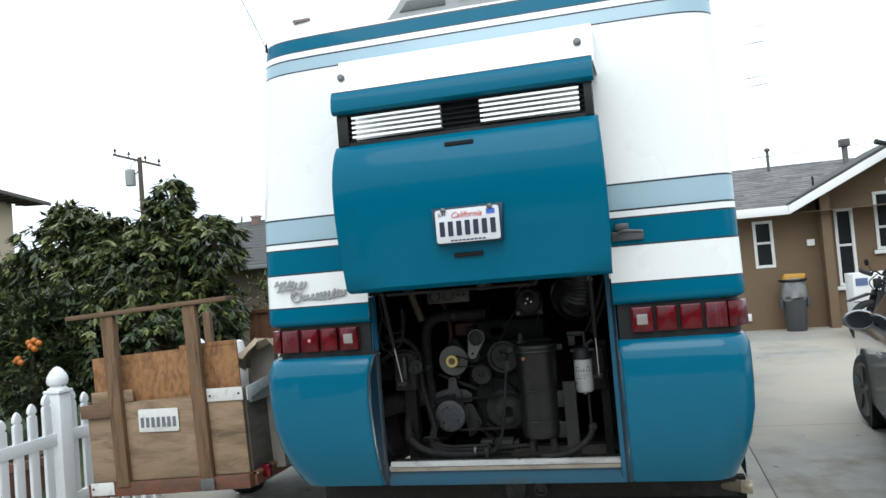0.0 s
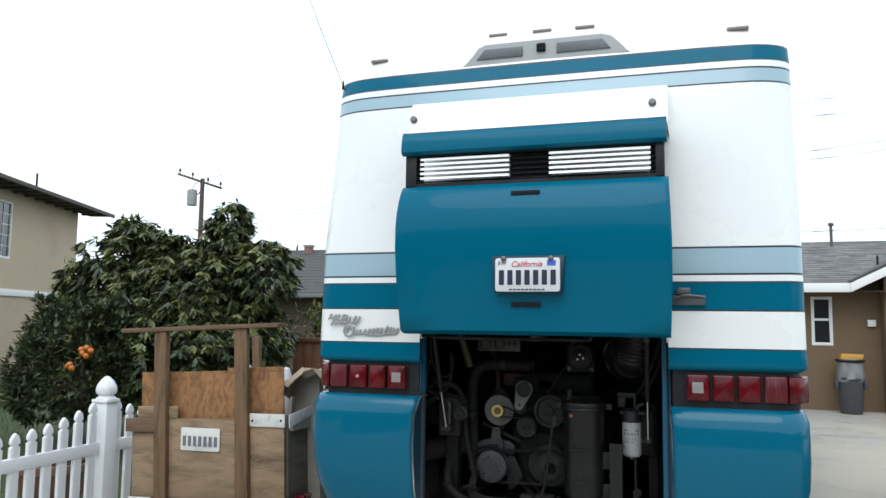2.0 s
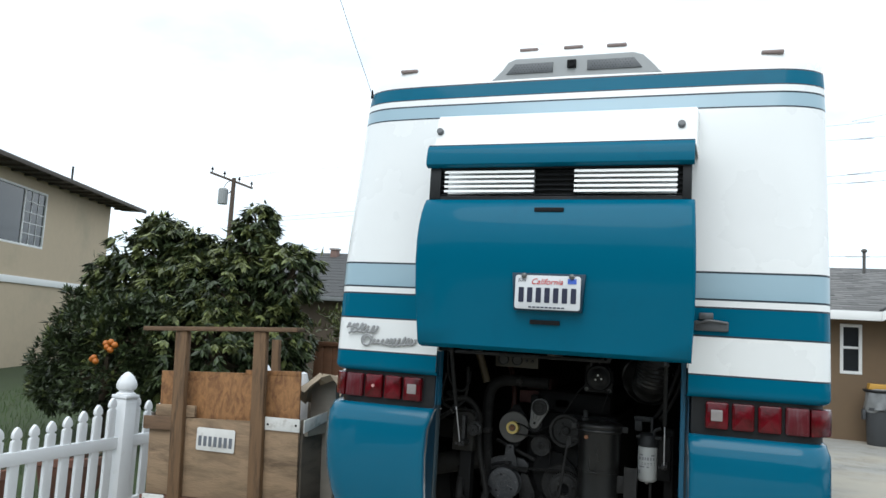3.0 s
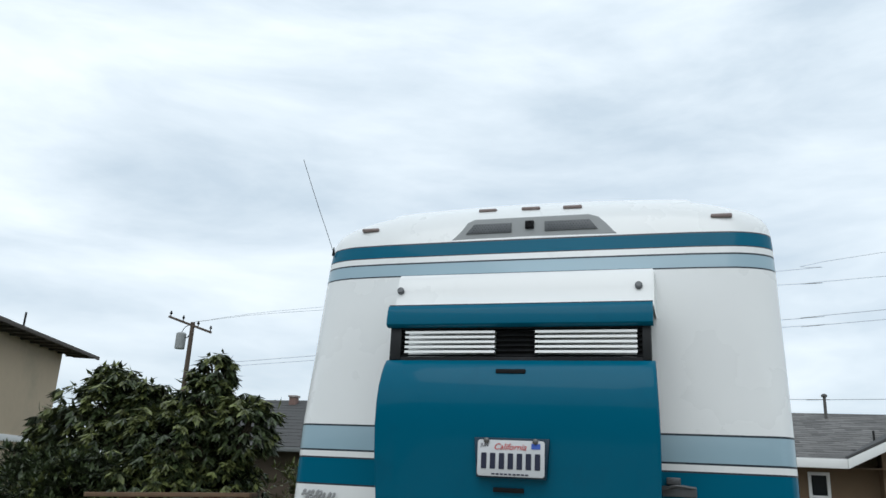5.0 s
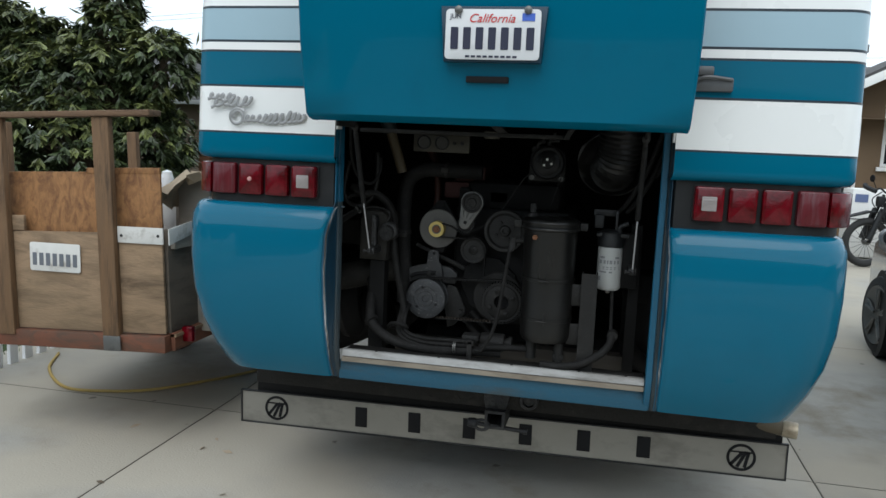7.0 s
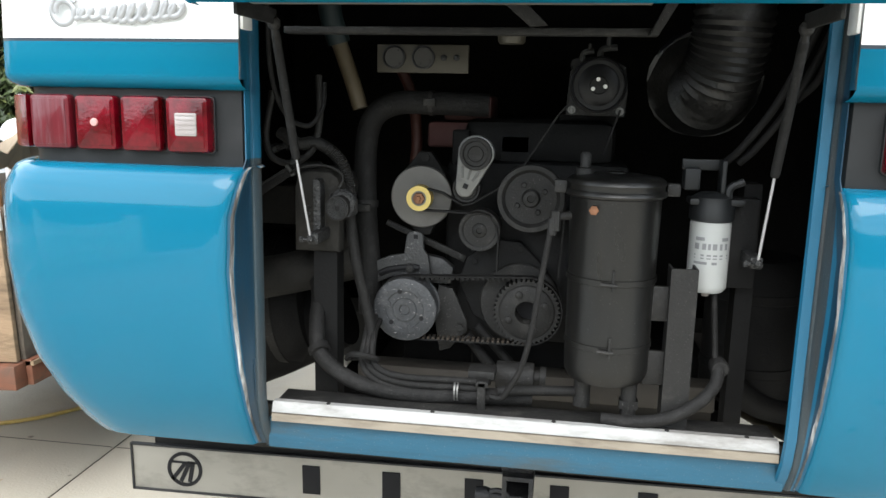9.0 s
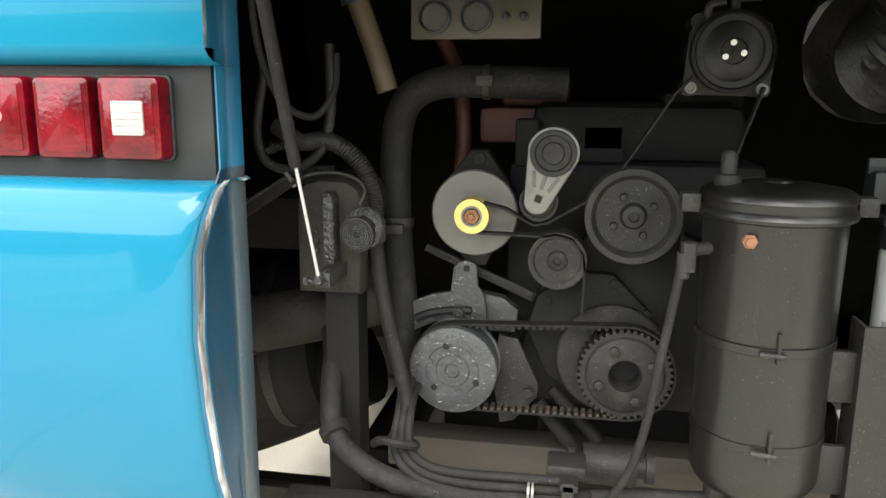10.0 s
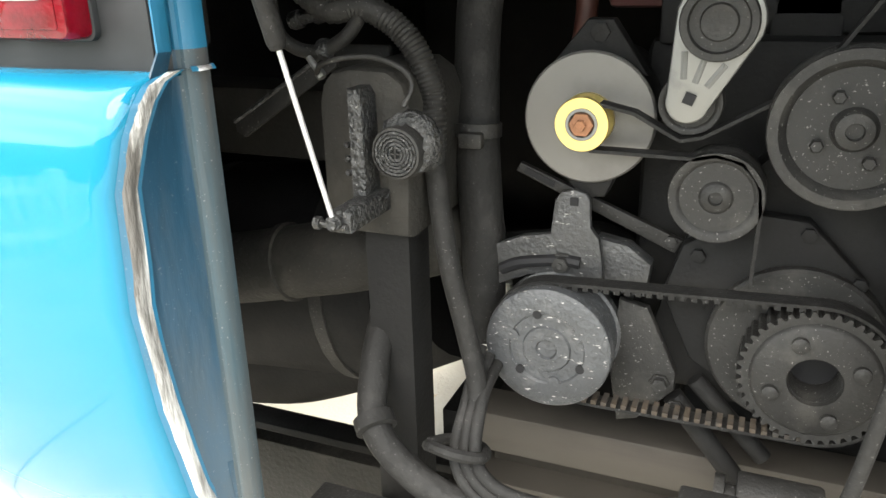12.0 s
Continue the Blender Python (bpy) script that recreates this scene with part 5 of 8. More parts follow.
part("cooling_disc", bm, ALT, alt, "bare grey metal disc")
bm = B()
lathe(bm, (x, 0.350, z), (0, 1, 0), [(0.019, 0.002), (0.0195, 0.0), (0.0315, 0.0), (0.0325, 0.002), (0.0325, 0.005), (0.027, 0.012), (0.027, 0.022), (0.0325, 0.028), (0.0325, 0.036)], 36)
part("hub_pulley", bm, BRASS, alt, "yellow zinc hub pulley")
bm = B()
lathe(bm, (x, 0.351, z), (0, 1, 0), [(0.0155, -0.001), (0.019, -0.001), (0.019, 0.006)], 30)
part("washer", bm, ALU, alt)
bm = B()
lathe(bm, (x, 0.345, z), (0, 1, 0), [(0, -0.003), (0.006, -0.003), (0.007, 0.002), (0.0145, 0.002), (0.0155, 0.010)], 6)
part("shaft_nut", bm, RUST, alt, "rusty shaft nut")

# belt tensioner
bm = B()
(xt, zt), (xb, zb) = TENT, TENC
dx, dz = xt - xb, zt - zb
l = math.hypot(dx, dz)
ux, uz = dx / l, dz / l
arm = []
for k in range(13):
    a = math.atan2(uz, ux) - math.pi / 2 + math.pi * k / 12
    arm.append((xt + 0.046 * math.cos(a), zt + 0.046 * math.sin(a)))
for k in range(13):
    a = math.atan2(uz, ux) + math.pi / 2 + math.pi * k / 12
    arm.append((xb + 0.024 * math.cos(a), zb + 0.024 * math.sin(a)))
slab(bm, arm, "y", 0.345, 0.372, 0.004)
ten = part("belt_tensioner", bm, ALU, engine, "cast aluminium belt tensioner arm")
# three darker rods mark the grooves of the arm
SLOTM = mat("dark_cast_groove", (0.10, 0.10, 0.096), 0.6, metal=0.3, var=0.25, scale=40)
for s in (-0.36, 0.0, 0.36):
    a0, a1 = (xb + ux * 0.022 - uz * s * 0.036, zb + uz * 0.022 + ux * s * 0.036), (xb + ux * 0.05 - uz * s * 0.062, zb + uz * 0.05 + ux * s * 0.062)
    bm = B()
    rod(bm, (a0[0], 0.347, a0[1]), (a1[0], 0.347, a1[1]), 0.0042, n=8)
    part("arm_slot", bm, SLOTM, ten)
bm = B()
lathe(bm, (xt, 0.333, zt), (0, 1, 0), [(0, 0.004), (0.008, 0.004), (0.018, 0.002), (0.02, 0.006), (0.03, 0.006), (0.032, 0.0), (0.039, 0.0), (0.0405, 0.004), (0.0405, 0.02)], 36)
part("tensioner_pulley", bm, GREYM, ten, "dusty grey tensioner pulley")
bm = B()
pulley(bm, xb + 0.002, 0.360, zb - 0.004, 0.035, 0.035, 0.5, 0.003, groove=False)
part("pivot_pulley", bm, GREYM, ten)
part("square_drive", box(B(), -0.006, 0.006, -0.004, 0.0, -0.006, 0.006, m=pose(xb + 0.002, 0.3455, zb + 0.004, 0, 20, 0)), INK, ten)

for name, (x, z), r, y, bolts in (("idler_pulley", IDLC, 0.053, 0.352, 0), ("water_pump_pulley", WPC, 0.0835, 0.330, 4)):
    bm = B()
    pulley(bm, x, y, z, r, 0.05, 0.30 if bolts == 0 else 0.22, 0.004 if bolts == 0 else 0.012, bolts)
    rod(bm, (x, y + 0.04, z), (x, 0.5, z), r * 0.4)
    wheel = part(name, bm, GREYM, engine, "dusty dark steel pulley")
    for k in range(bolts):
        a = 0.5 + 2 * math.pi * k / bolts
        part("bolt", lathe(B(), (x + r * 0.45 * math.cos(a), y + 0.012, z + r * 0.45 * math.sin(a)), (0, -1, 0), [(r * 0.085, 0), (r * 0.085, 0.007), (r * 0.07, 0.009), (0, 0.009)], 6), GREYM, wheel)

# serpentine belt runs
bm = B()
xa, za = ALTC
band(bm, [(xa + 0.02, za + 0.026), (xa + 0.06, za + 0.017), (-0.195, 1.238), (-0.178, 1.229), (-0.155, 1.234), (-0.075, 1.282), (-0.06, 1.312), (-0.03, 1.333), (0.05, 1.46), (0.078, 1.49)], 0.352, 0.376, 0.004, False)
band(bm, [(xa + 0.01, za - 0.029), (-0.16, 1.2095), (-0.138, 1.2145), (-0.108, 1.207), (-0.087, 1.178), (-0.083, 1.15), (-0.085, 1.06)], 0.352, 0.376, 0.004, False)
band(bm, [(0.08, 1.255), (0.076, 1.15), (0.07, 1.05)], 0.345, 0.372, 0.004, False)
band(bm, [(0.20, 1.47), (0.165, 1.36)], 0.38, 0.40, 0.004, False)
part("serpentine_belt", bm, RUBBER, engine, "dusty black ribbed belt")

# lower compressor clutch with its bracket
x, z = CLU
bm = B()
lathe(bm, (x, 0.322, z), (0, 1, 0), [(0, 0.004), (0.012, 0.004), (0.014, 0.0), (0.03, 0.0), (0.032, 0.003), (0.048, 0.003), (0.050, 0.0), (0.078, 0.0), (0.082, 0.003), (0.083, 0.008), (0.083, 0.018), (0.079, 0.02), (0.079, 0.06), (0.083, 0.062), (0.083, 0.075), (0.05, 0.08)], 56)
clu = part("compressor_clutch", bm, mat("dusty_clutch_steel", (0.034, 0.036, 0.039), 0.55, metal=0.15, var=0.3, scale=20, speck=1.0, fleck=(0.35, 1, 1.0), dark=(0.075, 0.075, 0.076), dark_at=0.64, dark_scale=28, bump=0.3, bump_scale=120), engine, "dusty grey compressor clutch plate")
for a in (105, 225, 335):
    bm = B()
    lathe(bm, (x + 0.049 * math.cos(radians(a)), 0.3255, z + 0.049 * math.sin(radians(a))), (0, -1, 0), [(0.006, 0.0), (0.006, 0.0036), (0, 0.0036)], 10)
    # solid black dot paints the shade of a hole
    part("pin_hole", bm, INK, clu)
    t = radians(a + 58)
    part("clutch_bolt", lathe(B(), (x + 0.047 * math.cos(t), 0.325, z + 0.047 * math.sin(t)), (0, -1, 0), [(0.008, 0), (0.008, 0.003), (0, 0.0035)], 10), clu.data.materials[0], clu)
bm = B()
lathe(bm, (x, 0.40, z), (0, 1, 0), [(0, 0), (0.075, 0), (0.08, 0.01), (0.08, 0.22), (0.06, 0.24), (0, 0.24)], 28)
box(bm, x - 0.09, x + 0.09, 0.45, 0.58, z - 0.06, z + 0.06, 0.01)
part("compressor_body", bm, SOOT_SHADE, engine)
bm = B()
slab(bm, [(-0.422, 1.00), (-0.425, 1.048), (-0.418, 1.060), (-0.405, 1.067), (-0.37, 1.082), (-0.333, 1.089), (-0.328, 1.135), (-0.320, 1.146), (-0.303, 1.150), (-0.288, 1.146), (-0.283, 1.138), (-0.281, 1.102), (-0.270, 1.088), (-0.264, 1.055), (-0.262, 1.015), (-0.30, 1.025), (-0.36, 1.028)], "y", 0.385, 0.397, 0.003)
brk = part("adjusting_bracket", bm, SCUFF, engine, "dusty scratched slotted steel bracket")
bm = B()
tube(bm, [(-0.399, 0.3845, 1.032), (-0.37, 0.3845, 1.045), (-0.315, 0.3845, 1.054), (-0.292, 0.3845, 1.053)], 0.0085, 8, 4)
# solid black strip paints the shade inside the slot
part("bracket_slot", bm, INK, brk)
bm = B()
lathe(bm, (-0.316, 0.385, 1.051), (0, -1, 0), [(0.015, 0), (0.015, 0.004), (0.011, 0.004), (0.011, 0.014), (0.005, 0.015), (0, 0.012)], 6)
part("bracket_bolt", bm, GREYM, brk)
# black patch paints the shade of the hole
part("bracket_hole", box(B(), -0.308, -0.297, 0.3835, 0.387, 1.130, 1.141), INK, brk)
bm = B()
slab(bm, [(-0.275, 1.085), (-0.235, 1.078), (-0.205, 1.055), (-0.21, 1.01), (-0.27, 1.01)], "y", 0.40, 0.43, 0.004)
part("bracket_backing", bm, SCUFF, brk)
bm = B()
slab(bm, [(-0.394, 1.157), (-0.387, 1.169), (-0.172, 1.082), (-0.181, 1.064)], "y", 0.4295, 0.4405, 0.002)
lathe(bm, (-0.186, 0.43, 1.080), (0, -1, 0), [(0.008, 0), (0.008, 0.005), (0, 0.006)], 6)
brace = part("brace_bar", bm, GREYM, engine, "slotted flat steel brace")
# black strip on the brace paints its slot's shade
part("brace_slot", slab(B(), [(-0.383, 1.156), (-0.379, 1.163), (-0.338, 1.146), (-0.342, 1.139)], "y", 0.428, 0.4296), INK, brace)
bm = B()
slab(bm, [(-0.24, 1.01), (-0.203, 1.003), (-0.162, 0.915), (-0.163, 0.890), (-0.208, 0.838), (-0.235, 0.83), (-0.25, 0.92)], "y", 0.385, 0.40, 0.004)
for px, pz in ((-0.181, 0.900), (-0.160, 0.866)):
    lathe(bm, (px, 0.385, pz), (0, -1, 0), [(0.013, 0), (0.013, 0.004), (0.010, 0.004), (0.010, 0.012), (0, 0.013)], 6)
part("side_plate", bm, GREYM, engine, "dusty steel side plate with bolts")
bm = B()
rod(bm, (-0.165, 0.40, 0.875), (-0.075, 0.40, 0.765), 0.014)
rod(bm, (-0.14, 0.41, 0.90), (-0.045, 0.41, 0.80), 0.012)
part("stay_rod", bm, SOOT_SHADE, engine)

# crank pulley, damper and toothed belt
x, z = CRK
bm = B()
lathe(bm, (x - 0.022, 0.388, z + 0.010), (0, 1, 0), [(0.03, 0.0), (0.10, 0.0), (0.104, 0.004), (0.104, 0.04), (0.06, 0.045), (0, 0.045)], 48)
part("damper", bm, GREYM, engine, "dusty vibration damper")
bm = B()
N = 42
teeth = []
for k in range(N):
    for f, rr in ((0.0, 0.079), (0.2, 0.085), (0.5, 0.085), (0.7, 0.079)):
        a = 2 * math.pi * (k + f) / N
        teeth.append((x + rr * math.cos(a), z + rr * math.sin(a)))
inner = [(x + 0.028 * math.cos(2 * math.pi * i / len(teeth)), z + 0.028 * math.sin(2 * math.pi * i / len(teeth))) for i in range(len(teeth) + 1)]
teeth.append(teeth[0])
sheet(bm, [[(u, 0.385, v) for u, v in inner], [(u, 0.385, v) for u, v in teeth], [(u, 0.340, v) for u, v in teeth], [(u, 0.340, v) for u, v in inner], [(u, 0.385, v) for u, v in inner]])
bmesh.ops.remove_doubles(bm, verts=bm.verts, dist=0.0001)
bmesh.ops.recalc_face_normals(bm, faces=bm.faces)
part("toothed_wheel", bm, GREYM, engine, "toothed crank wheel")
bm = B()
lathe(bm, (x, 0.334, z), (0, 1, 0), [(0.027, 0.03), (0.028, 0.008), (0.030, 0.0), (0.066, 0.0), (0.070, 0.003), (0.072, 0.008)], 44)
# black disc paints the darkness inside the bore
part("crank_bore", lathe(B(), (x, 0.382, z), (0, -1, 0), [(0.0275, 0), (0.0, 0.0006)], 24), INK, engine)
crank_face = part("crank_face", bm, GREYM, engine, "dusty crank pulley face with four bolts")
for k in range(4):
    a = radians(24 + 90 * k)
    part("crank_bolt", lathe(B(), (x + 0.05 * math.cos(a), 0.334, z + 0.05 * math.sin(a)), (0, -1, 0), [(0.0095, 0), (0.0095, 0.006), (0.006, 0.008), (0, 0.008)], 12), GREYM, crank_face)
line = hull_line(CLU, 0.081, CRK, 0.0865, 44)
bm = B()
band(bm, line, 0.344, 0.370, 0.004)
# teeth on the free runs
rusty = B()
for (p, q, s) in ((line[0], line[-1], 1), (line[44], line[45], -1)):
    d = math.hypot(q[0] - p[0], q[1] - p[1])
    n = int(d / 0.0127)
    ang = math.degrees(math.atan2(q[1] - p[1], q[0] - p[0]))
    for k in range(n):
        f = (k + 0.5) / n
        box(bm if s > 0 else rusty, -0.0034, 0.0034, 0.3445, 0.3695, -0.0055, 0.0, m=pose(p[0] + (q[0] - p[0]) * f, 0, p[1] + (q[1] - p[1]) * f, 0, -ang + (0 if s > 0 else 180), 0))
belt = part("toothed_belt", bm, RUBBER, engine, "dusty toothed rubber belt")
part("belt_teeth", rusty, mat("rust_dusted_rubber", (0.034, 0.024, 0.015), 0.8, var=0.5, scale=60, dark=(0.016, 0.014, 0.012), dark_at=0.55, dark_scale=40), belt, "rust-dusted belt teeth")
bm = B()
lathe(bm, (-0.10, 0.30, 0.806), (1, 0, 0), [(0, 0), (0.028, 0), (0.028, 0.012), (0.018, 0.013), (0.018, 0.025), (0.034, 0.026), (0.036, 0.03), (0.036, 0.115), (0.034, 0.12), (0.02, 0.121), (0.02, 0.135), (0.028, 0.136), (0.028, 0.15), (0, 0.15)], 24)
part("engine_mount", bm, GREYM, engine, "dusty cylindrical engine mount")
bm = B()
box(bm, -0.47, 0.50, 0.45, 0.53, 0.695, 0.765, 0.006)
box(bm, -0.44, 0.50, 0.49, 0.53, 0.655, 0.70)
box(bm, -0.46, 0.50, 0.43, 0.53, 0.60, 0.655, 0.005)
part("under_beam", box(B(), -1.1, 1.1, 0.42, 0.45, 0.50, 0.635, 0.004), DUSTB, rv, "brown dusty under beam")
part("cross_member", bm, mat("rusty_brown_beam", (0.030, 0.026, 0.021), 0.75, var=0.3, scale=10, dark=(0.014, 0.011, 0.009), dark_at=0.58, stretch=(0.6, 1, 3)), rv, "brown dusty cross member")

# upper compressor with fittings
comp = thing("ac_compressor", "small black compressor with chrome-tipped fittings", "compressor", at=(0.003, 0, 0.016))
x, z = 0.146, 1.522
bm = B()
lathe(bm, (x, 0.372, z), (0, 1, 0), [(0, 0.006), (0.02, 0.006), (0.022, 0.0), (0.045, 0.002), (0.05, 0.006), (0.060, 0.006), (0.063, 0.0), (0.068, 0.004), (0.069, 0.03), (0.064, 0.035), (0.064, 0.15), (0, 0.16)], 40)
ENAMEL = mat("gloss_black_enamel", (0.005, 0.005, 0.0055), 0.42, spec=0.3, var=0.3, scale=30, dark=(0.02, 0.02, 0.02), dark_at=0.64, dark_scale=24)
part("compressor_body", bm, ENAMEL, comp, "black ribbed compressor body")
part("backing_plate", slab(B(), [(x - 0.076, z - 0.072), (x + 0.066, z - 0.074), (x + 0.072, z - 0.02), (x + 0.064, z + 0.045), (x + 0.02, z + 0.068), (x - 0.05, z + 0.068), (x - 0.07, z + 0.03)], "y", 0.407, 0.415, 0.002), GREYM, comp, "thin steel backing plate")
for dx, dz in ((-0.062, -0.06), (0.055, -0.062), (-0.055, 0.05)):
    part("mounting_ear", lathe(B(), (x + dx, 0.405, z + dz), (0, 1, 0), [(0, 0), (0.014, 0), (0.014, 0.08), (0, 0.08)], 12), ENAMEL, comp)
for dx, dz, r in ((-0.002, 0.014, 0.005), (-0.0135, -0.009, 0.005), (0.0155, -0.003, 0.005), (0.002, -0.001, 0.0042)):
    bm = B()
    lathe(bm, (x + dx, 0.375, z + dz), (0, -1, 0), [(r, 0), (r, 0.004), (0, 0.005)], 12)
    part("face_bolt", bm, TRIMW if r > 0.0045 else GREYM, comp, "bright bolt head")
for dx, dz in ((-0.062, -0.06), (0.055, -0.062)):
    bm = B()
    lathe(bm, (x + dx, 0.405, z + dz), (0, -1, 0), [(0.010, 0), (0.010, 0.004), (0.006, 0.004), (0.005, 0.001), (0, 0.001)], 12)
    part("ear_bolt", bm, ALU, comp)
bm = B()
tube(bm, [(x - 0.04, 0.40, z + 0.05), (x - 0.04, 0.40, z + 0.075), (x - 0.015, 0.40, z + 0.082)], 0.007, 8)
tube(bm, [(x, 0.40, z + 0.06), (x + 0.005, 0.40, z + 0.085), (x + 0.04, 0.40, z + 0.09)], 0.008, 8)
rod(bm, (x + 0.02, 0.40, z + 0.09), (x + 0.02, 0.40, z + 0.12), 0.006)
rod(bm, (x - 0.025, 0.40, z + 0.078), (x - 0.025, 0.40, z + 0.098), 0.004)
part("fitting_pipe", bm, GREYM, comp)

# tall canister on its post
can = thing("fluid_reservoir", "tall black steel reservoir canister with clamped lid", "reservoir", at=(0.012, 0, 0.008))
cx, cy = 0.180, 0.185
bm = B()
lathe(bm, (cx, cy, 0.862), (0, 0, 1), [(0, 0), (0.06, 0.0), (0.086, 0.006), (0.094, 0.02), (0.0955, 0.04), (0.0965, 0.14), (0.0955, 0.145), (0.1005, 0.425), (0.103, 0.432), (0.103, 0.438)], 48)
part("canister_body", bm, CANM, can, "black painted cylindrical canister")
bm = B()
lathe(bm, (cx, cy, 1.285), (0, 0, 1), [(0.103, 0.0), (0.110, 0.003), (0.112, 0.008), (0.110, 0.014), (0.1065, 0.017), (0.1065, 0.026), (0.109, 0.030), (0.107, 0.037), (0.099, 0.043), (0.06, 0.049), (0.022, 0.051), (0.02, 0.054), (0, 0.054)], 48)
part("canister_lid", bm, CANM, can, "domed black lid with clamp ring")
for s in (-1, 1):
    part("lid_lug", box(B(), cx + s * 0.122 - 0.014, cx + s * 0.122 + 0.014, cy - 0.02, cy + 0.01, 1.29, 1.318, 0.003), GREYM, can)
bm = B()
lathe(bm, (0.130, cy - 0.088, 1.262), (0, -1, 0), [(0.0105, -0.01), (0.0105, 0.004), (0.007, 0.004), (0.007, 0.010), (0, 0.011)], 6)
part("drain_plug", bm, RUST, can, "rusty brass plug")
for zz in (1.045, 0.895):
    bm = B()
    rod(bm, (0.152, cy - 0.106, zz + 0.06), (0.187, cy - 0.106, zz + 0.058), 0.004, n=8)
    rod(bm, (0.179, cy - 0.102, zz + 0.045), (0.179, cy - 0.102, zz + 0.09), 0.0032, n=8)
    part("t_bolt", bm, GREYM, can)
    bm = B()
    rr = 0.0965 + 0.0025 * (zz > 1)
    lathe(bm, (cx, cy, zz + 0.053), (0, 0, 1), [(rr, 0), (rr + 0.0018, 0.001), (rr + 0.0018, 0.013), (rr, 0.014)], 48)
    part("strap", bm, CANM, can)
    bm = B()
    box(bm, 0.262, 0.318, 0.16, 0.172, zz - 0.035, zz + 0.045, 0.002)
    part("mount_plate", bm, GREYM, can)
bm = B()
slab(bm, [(0.306, 0.14), (0.364, 0.14), (0.364, 0.20), (0.359, 0.20), (0.359, 0.147), (0.311, 0.147), (0.311, 0.20), (0.306, 0.20)], "z", 0.70, 1.135, 0.0)
part("channel_post", bm, GREYM, can, "dusty steel channel post")
part("drain_port", rod(B(), (cx - 0.05, cy, 0.87), (cx - 0.05, cy, 0.79), 0.02), GREYM, can)
bm = B()
rod(bm, (cx + 0.055, cy - 0.02, 0.87), (cx + 0.055, cy - 0.02, 0.78), 0.018)
lathe(bm, (cx + 0.055, cy - 0.02, 0.80), (0, 0, 1), [(0.024, 0), (0.024, 0.02)], 6)
part("drain_port", bm, GREYM, can)
bm = B()
lathe(bm, (cx - 0.07, cy, 1.325), (0, 0, 1), [(0.02, 0), (0.02, 0.02), (0.012, 0.022), (0.012, 0.05), (0.008, 0.055), (0, 0.055)], 12)
part("breather", bm, GREYM, can)
bm = B()
rod(bm, (cx - 0.10, cy - 0.06, 1.245), (0.048, 0.10, 1.245), 0.009)
lathe(bm, (0.05, 0.10, 1.245), (0, 0, -1), [(0, -0.012), (0.011, -0.012), (0.011, 0.03), (0.008, 0.03)], 8)
part("side_elbow", bm, GREYM, can)

# fuel filter
filt = thing("fuel_filter", "white spin-on fuel filter under a black head", "filter", at=(0.004, 0, 0.004))
fx, fy = 0.410, 0.26
bm = B()
lathe(bm, (fx, fy, 1.065), (0, 0, 1), [(0, 0.004), (0.012, 0.004), (0.014, 0.0), (0.038, 0.004), (0.045, 0.012), (0.0455, 0.02), (0.0455, 0.16), (0.044, 0.168)], 40)
can_f = part("filter_can", bm, FILTERW, filt, "white filter can with dark printed bars")
random.seed(3)
PRINT = mat("faded_grey_print", (0.17, 0.175, 0.18), 0.5, var=0.3, scale=90)
bars = [(1.195, 0.008, [(-0.035, -0.018), (0.02, 0.035)]), (1.178, 0.014, [(-0.036, -0.028), (-0.022, -0.014), (-0.010, -0.004), (0.0, 0.01), (0.016, 0.022), (0.028, 0.034)]), (1.158, 0.004, [(-0.036, 0.036)]), (1.151, 0.003, [(-0.036, 0.036)]), (1.14, 0.006, [(-0.036, -0.01), (0.0, 0.012)]), (1.115, 0.016, [(-0.040, -0.030)])]
for zz, h, runs in bars:
    for a, b in runs:
        bm = B()
        n = 5
        sheet(bm, [[(fx + 0.0459 * math.sin(t), fy - 0.0459 * math.cos(t), zq) for t in [math.asin(max(-0.98, min(0.98, (a + (b - a) * i / n) / 0.0459))) for i in range(n + 1)]] for zq in (zz - h / 2, zz + h / 2)])
        part("plain_bar", bm, PRINT, can_f)
bm = B()
lathe(bm, (fx, fy, 1.055), (0, 0, 1), [(0, 0), (0.008, 0), (0.01, 0.004), (0.01, 0.014)], 10)
part("drain_valve", bm, CLEARL, filt)
bm = B()
lathe(bm, (fx, fy, 1.232), (0, 0, 1), [(0.044, 0), (0.05, 0.004), (0.05, 0.03), (0.046, 0.04), (0.046, 0.055), (0.03, 0.065), (0, 0.065)], 30)
box(bm, fx - 0.055, fx + 0.065, fy - 0.03, fy + 0.03, 1.27, 1.285, 0.004)
part("filter_head", bm, BLACKP, filt, "black filter head")
bm = B()
tube(bm, [(fx + 0.03, fy - 0.02, 1.28), (fx + 0.032, fy - 0.02, 1.31), (fx + 0.06, fy - 0.02, 1.325)], 0.009, 8)
box(bm, fx - 0.07, fx + 0.02, fy + 0.02, fy + 0.03, 1.345, 1.37, 0.003)
box(bm, fx + 0.012, fx + 0.022, fy - 0.02, fy + 0.03, 1.285, 1.37, 0.002)
box(bm, fx - 0.065, fx - 0.03, fy, fy + 0.05, 1.30, 1.35, 0.004)
part("filter_bracket", bm, BLACKP, filt)

# gauges
gp = thing("gauge_panel", "tan metal gauge panel with two round gauges", "gauge panel", at=BAY)
bm = B()
box(bm, -0.412, -0.178, 0.40, 0.415, 1.552, 1.622, 0.003)
box(bm, -0.405, -0.185, 0.415, 0.47, 1.556, 1.618, 0.003)
part("panel_plate", bm, GAUGEP, gp)
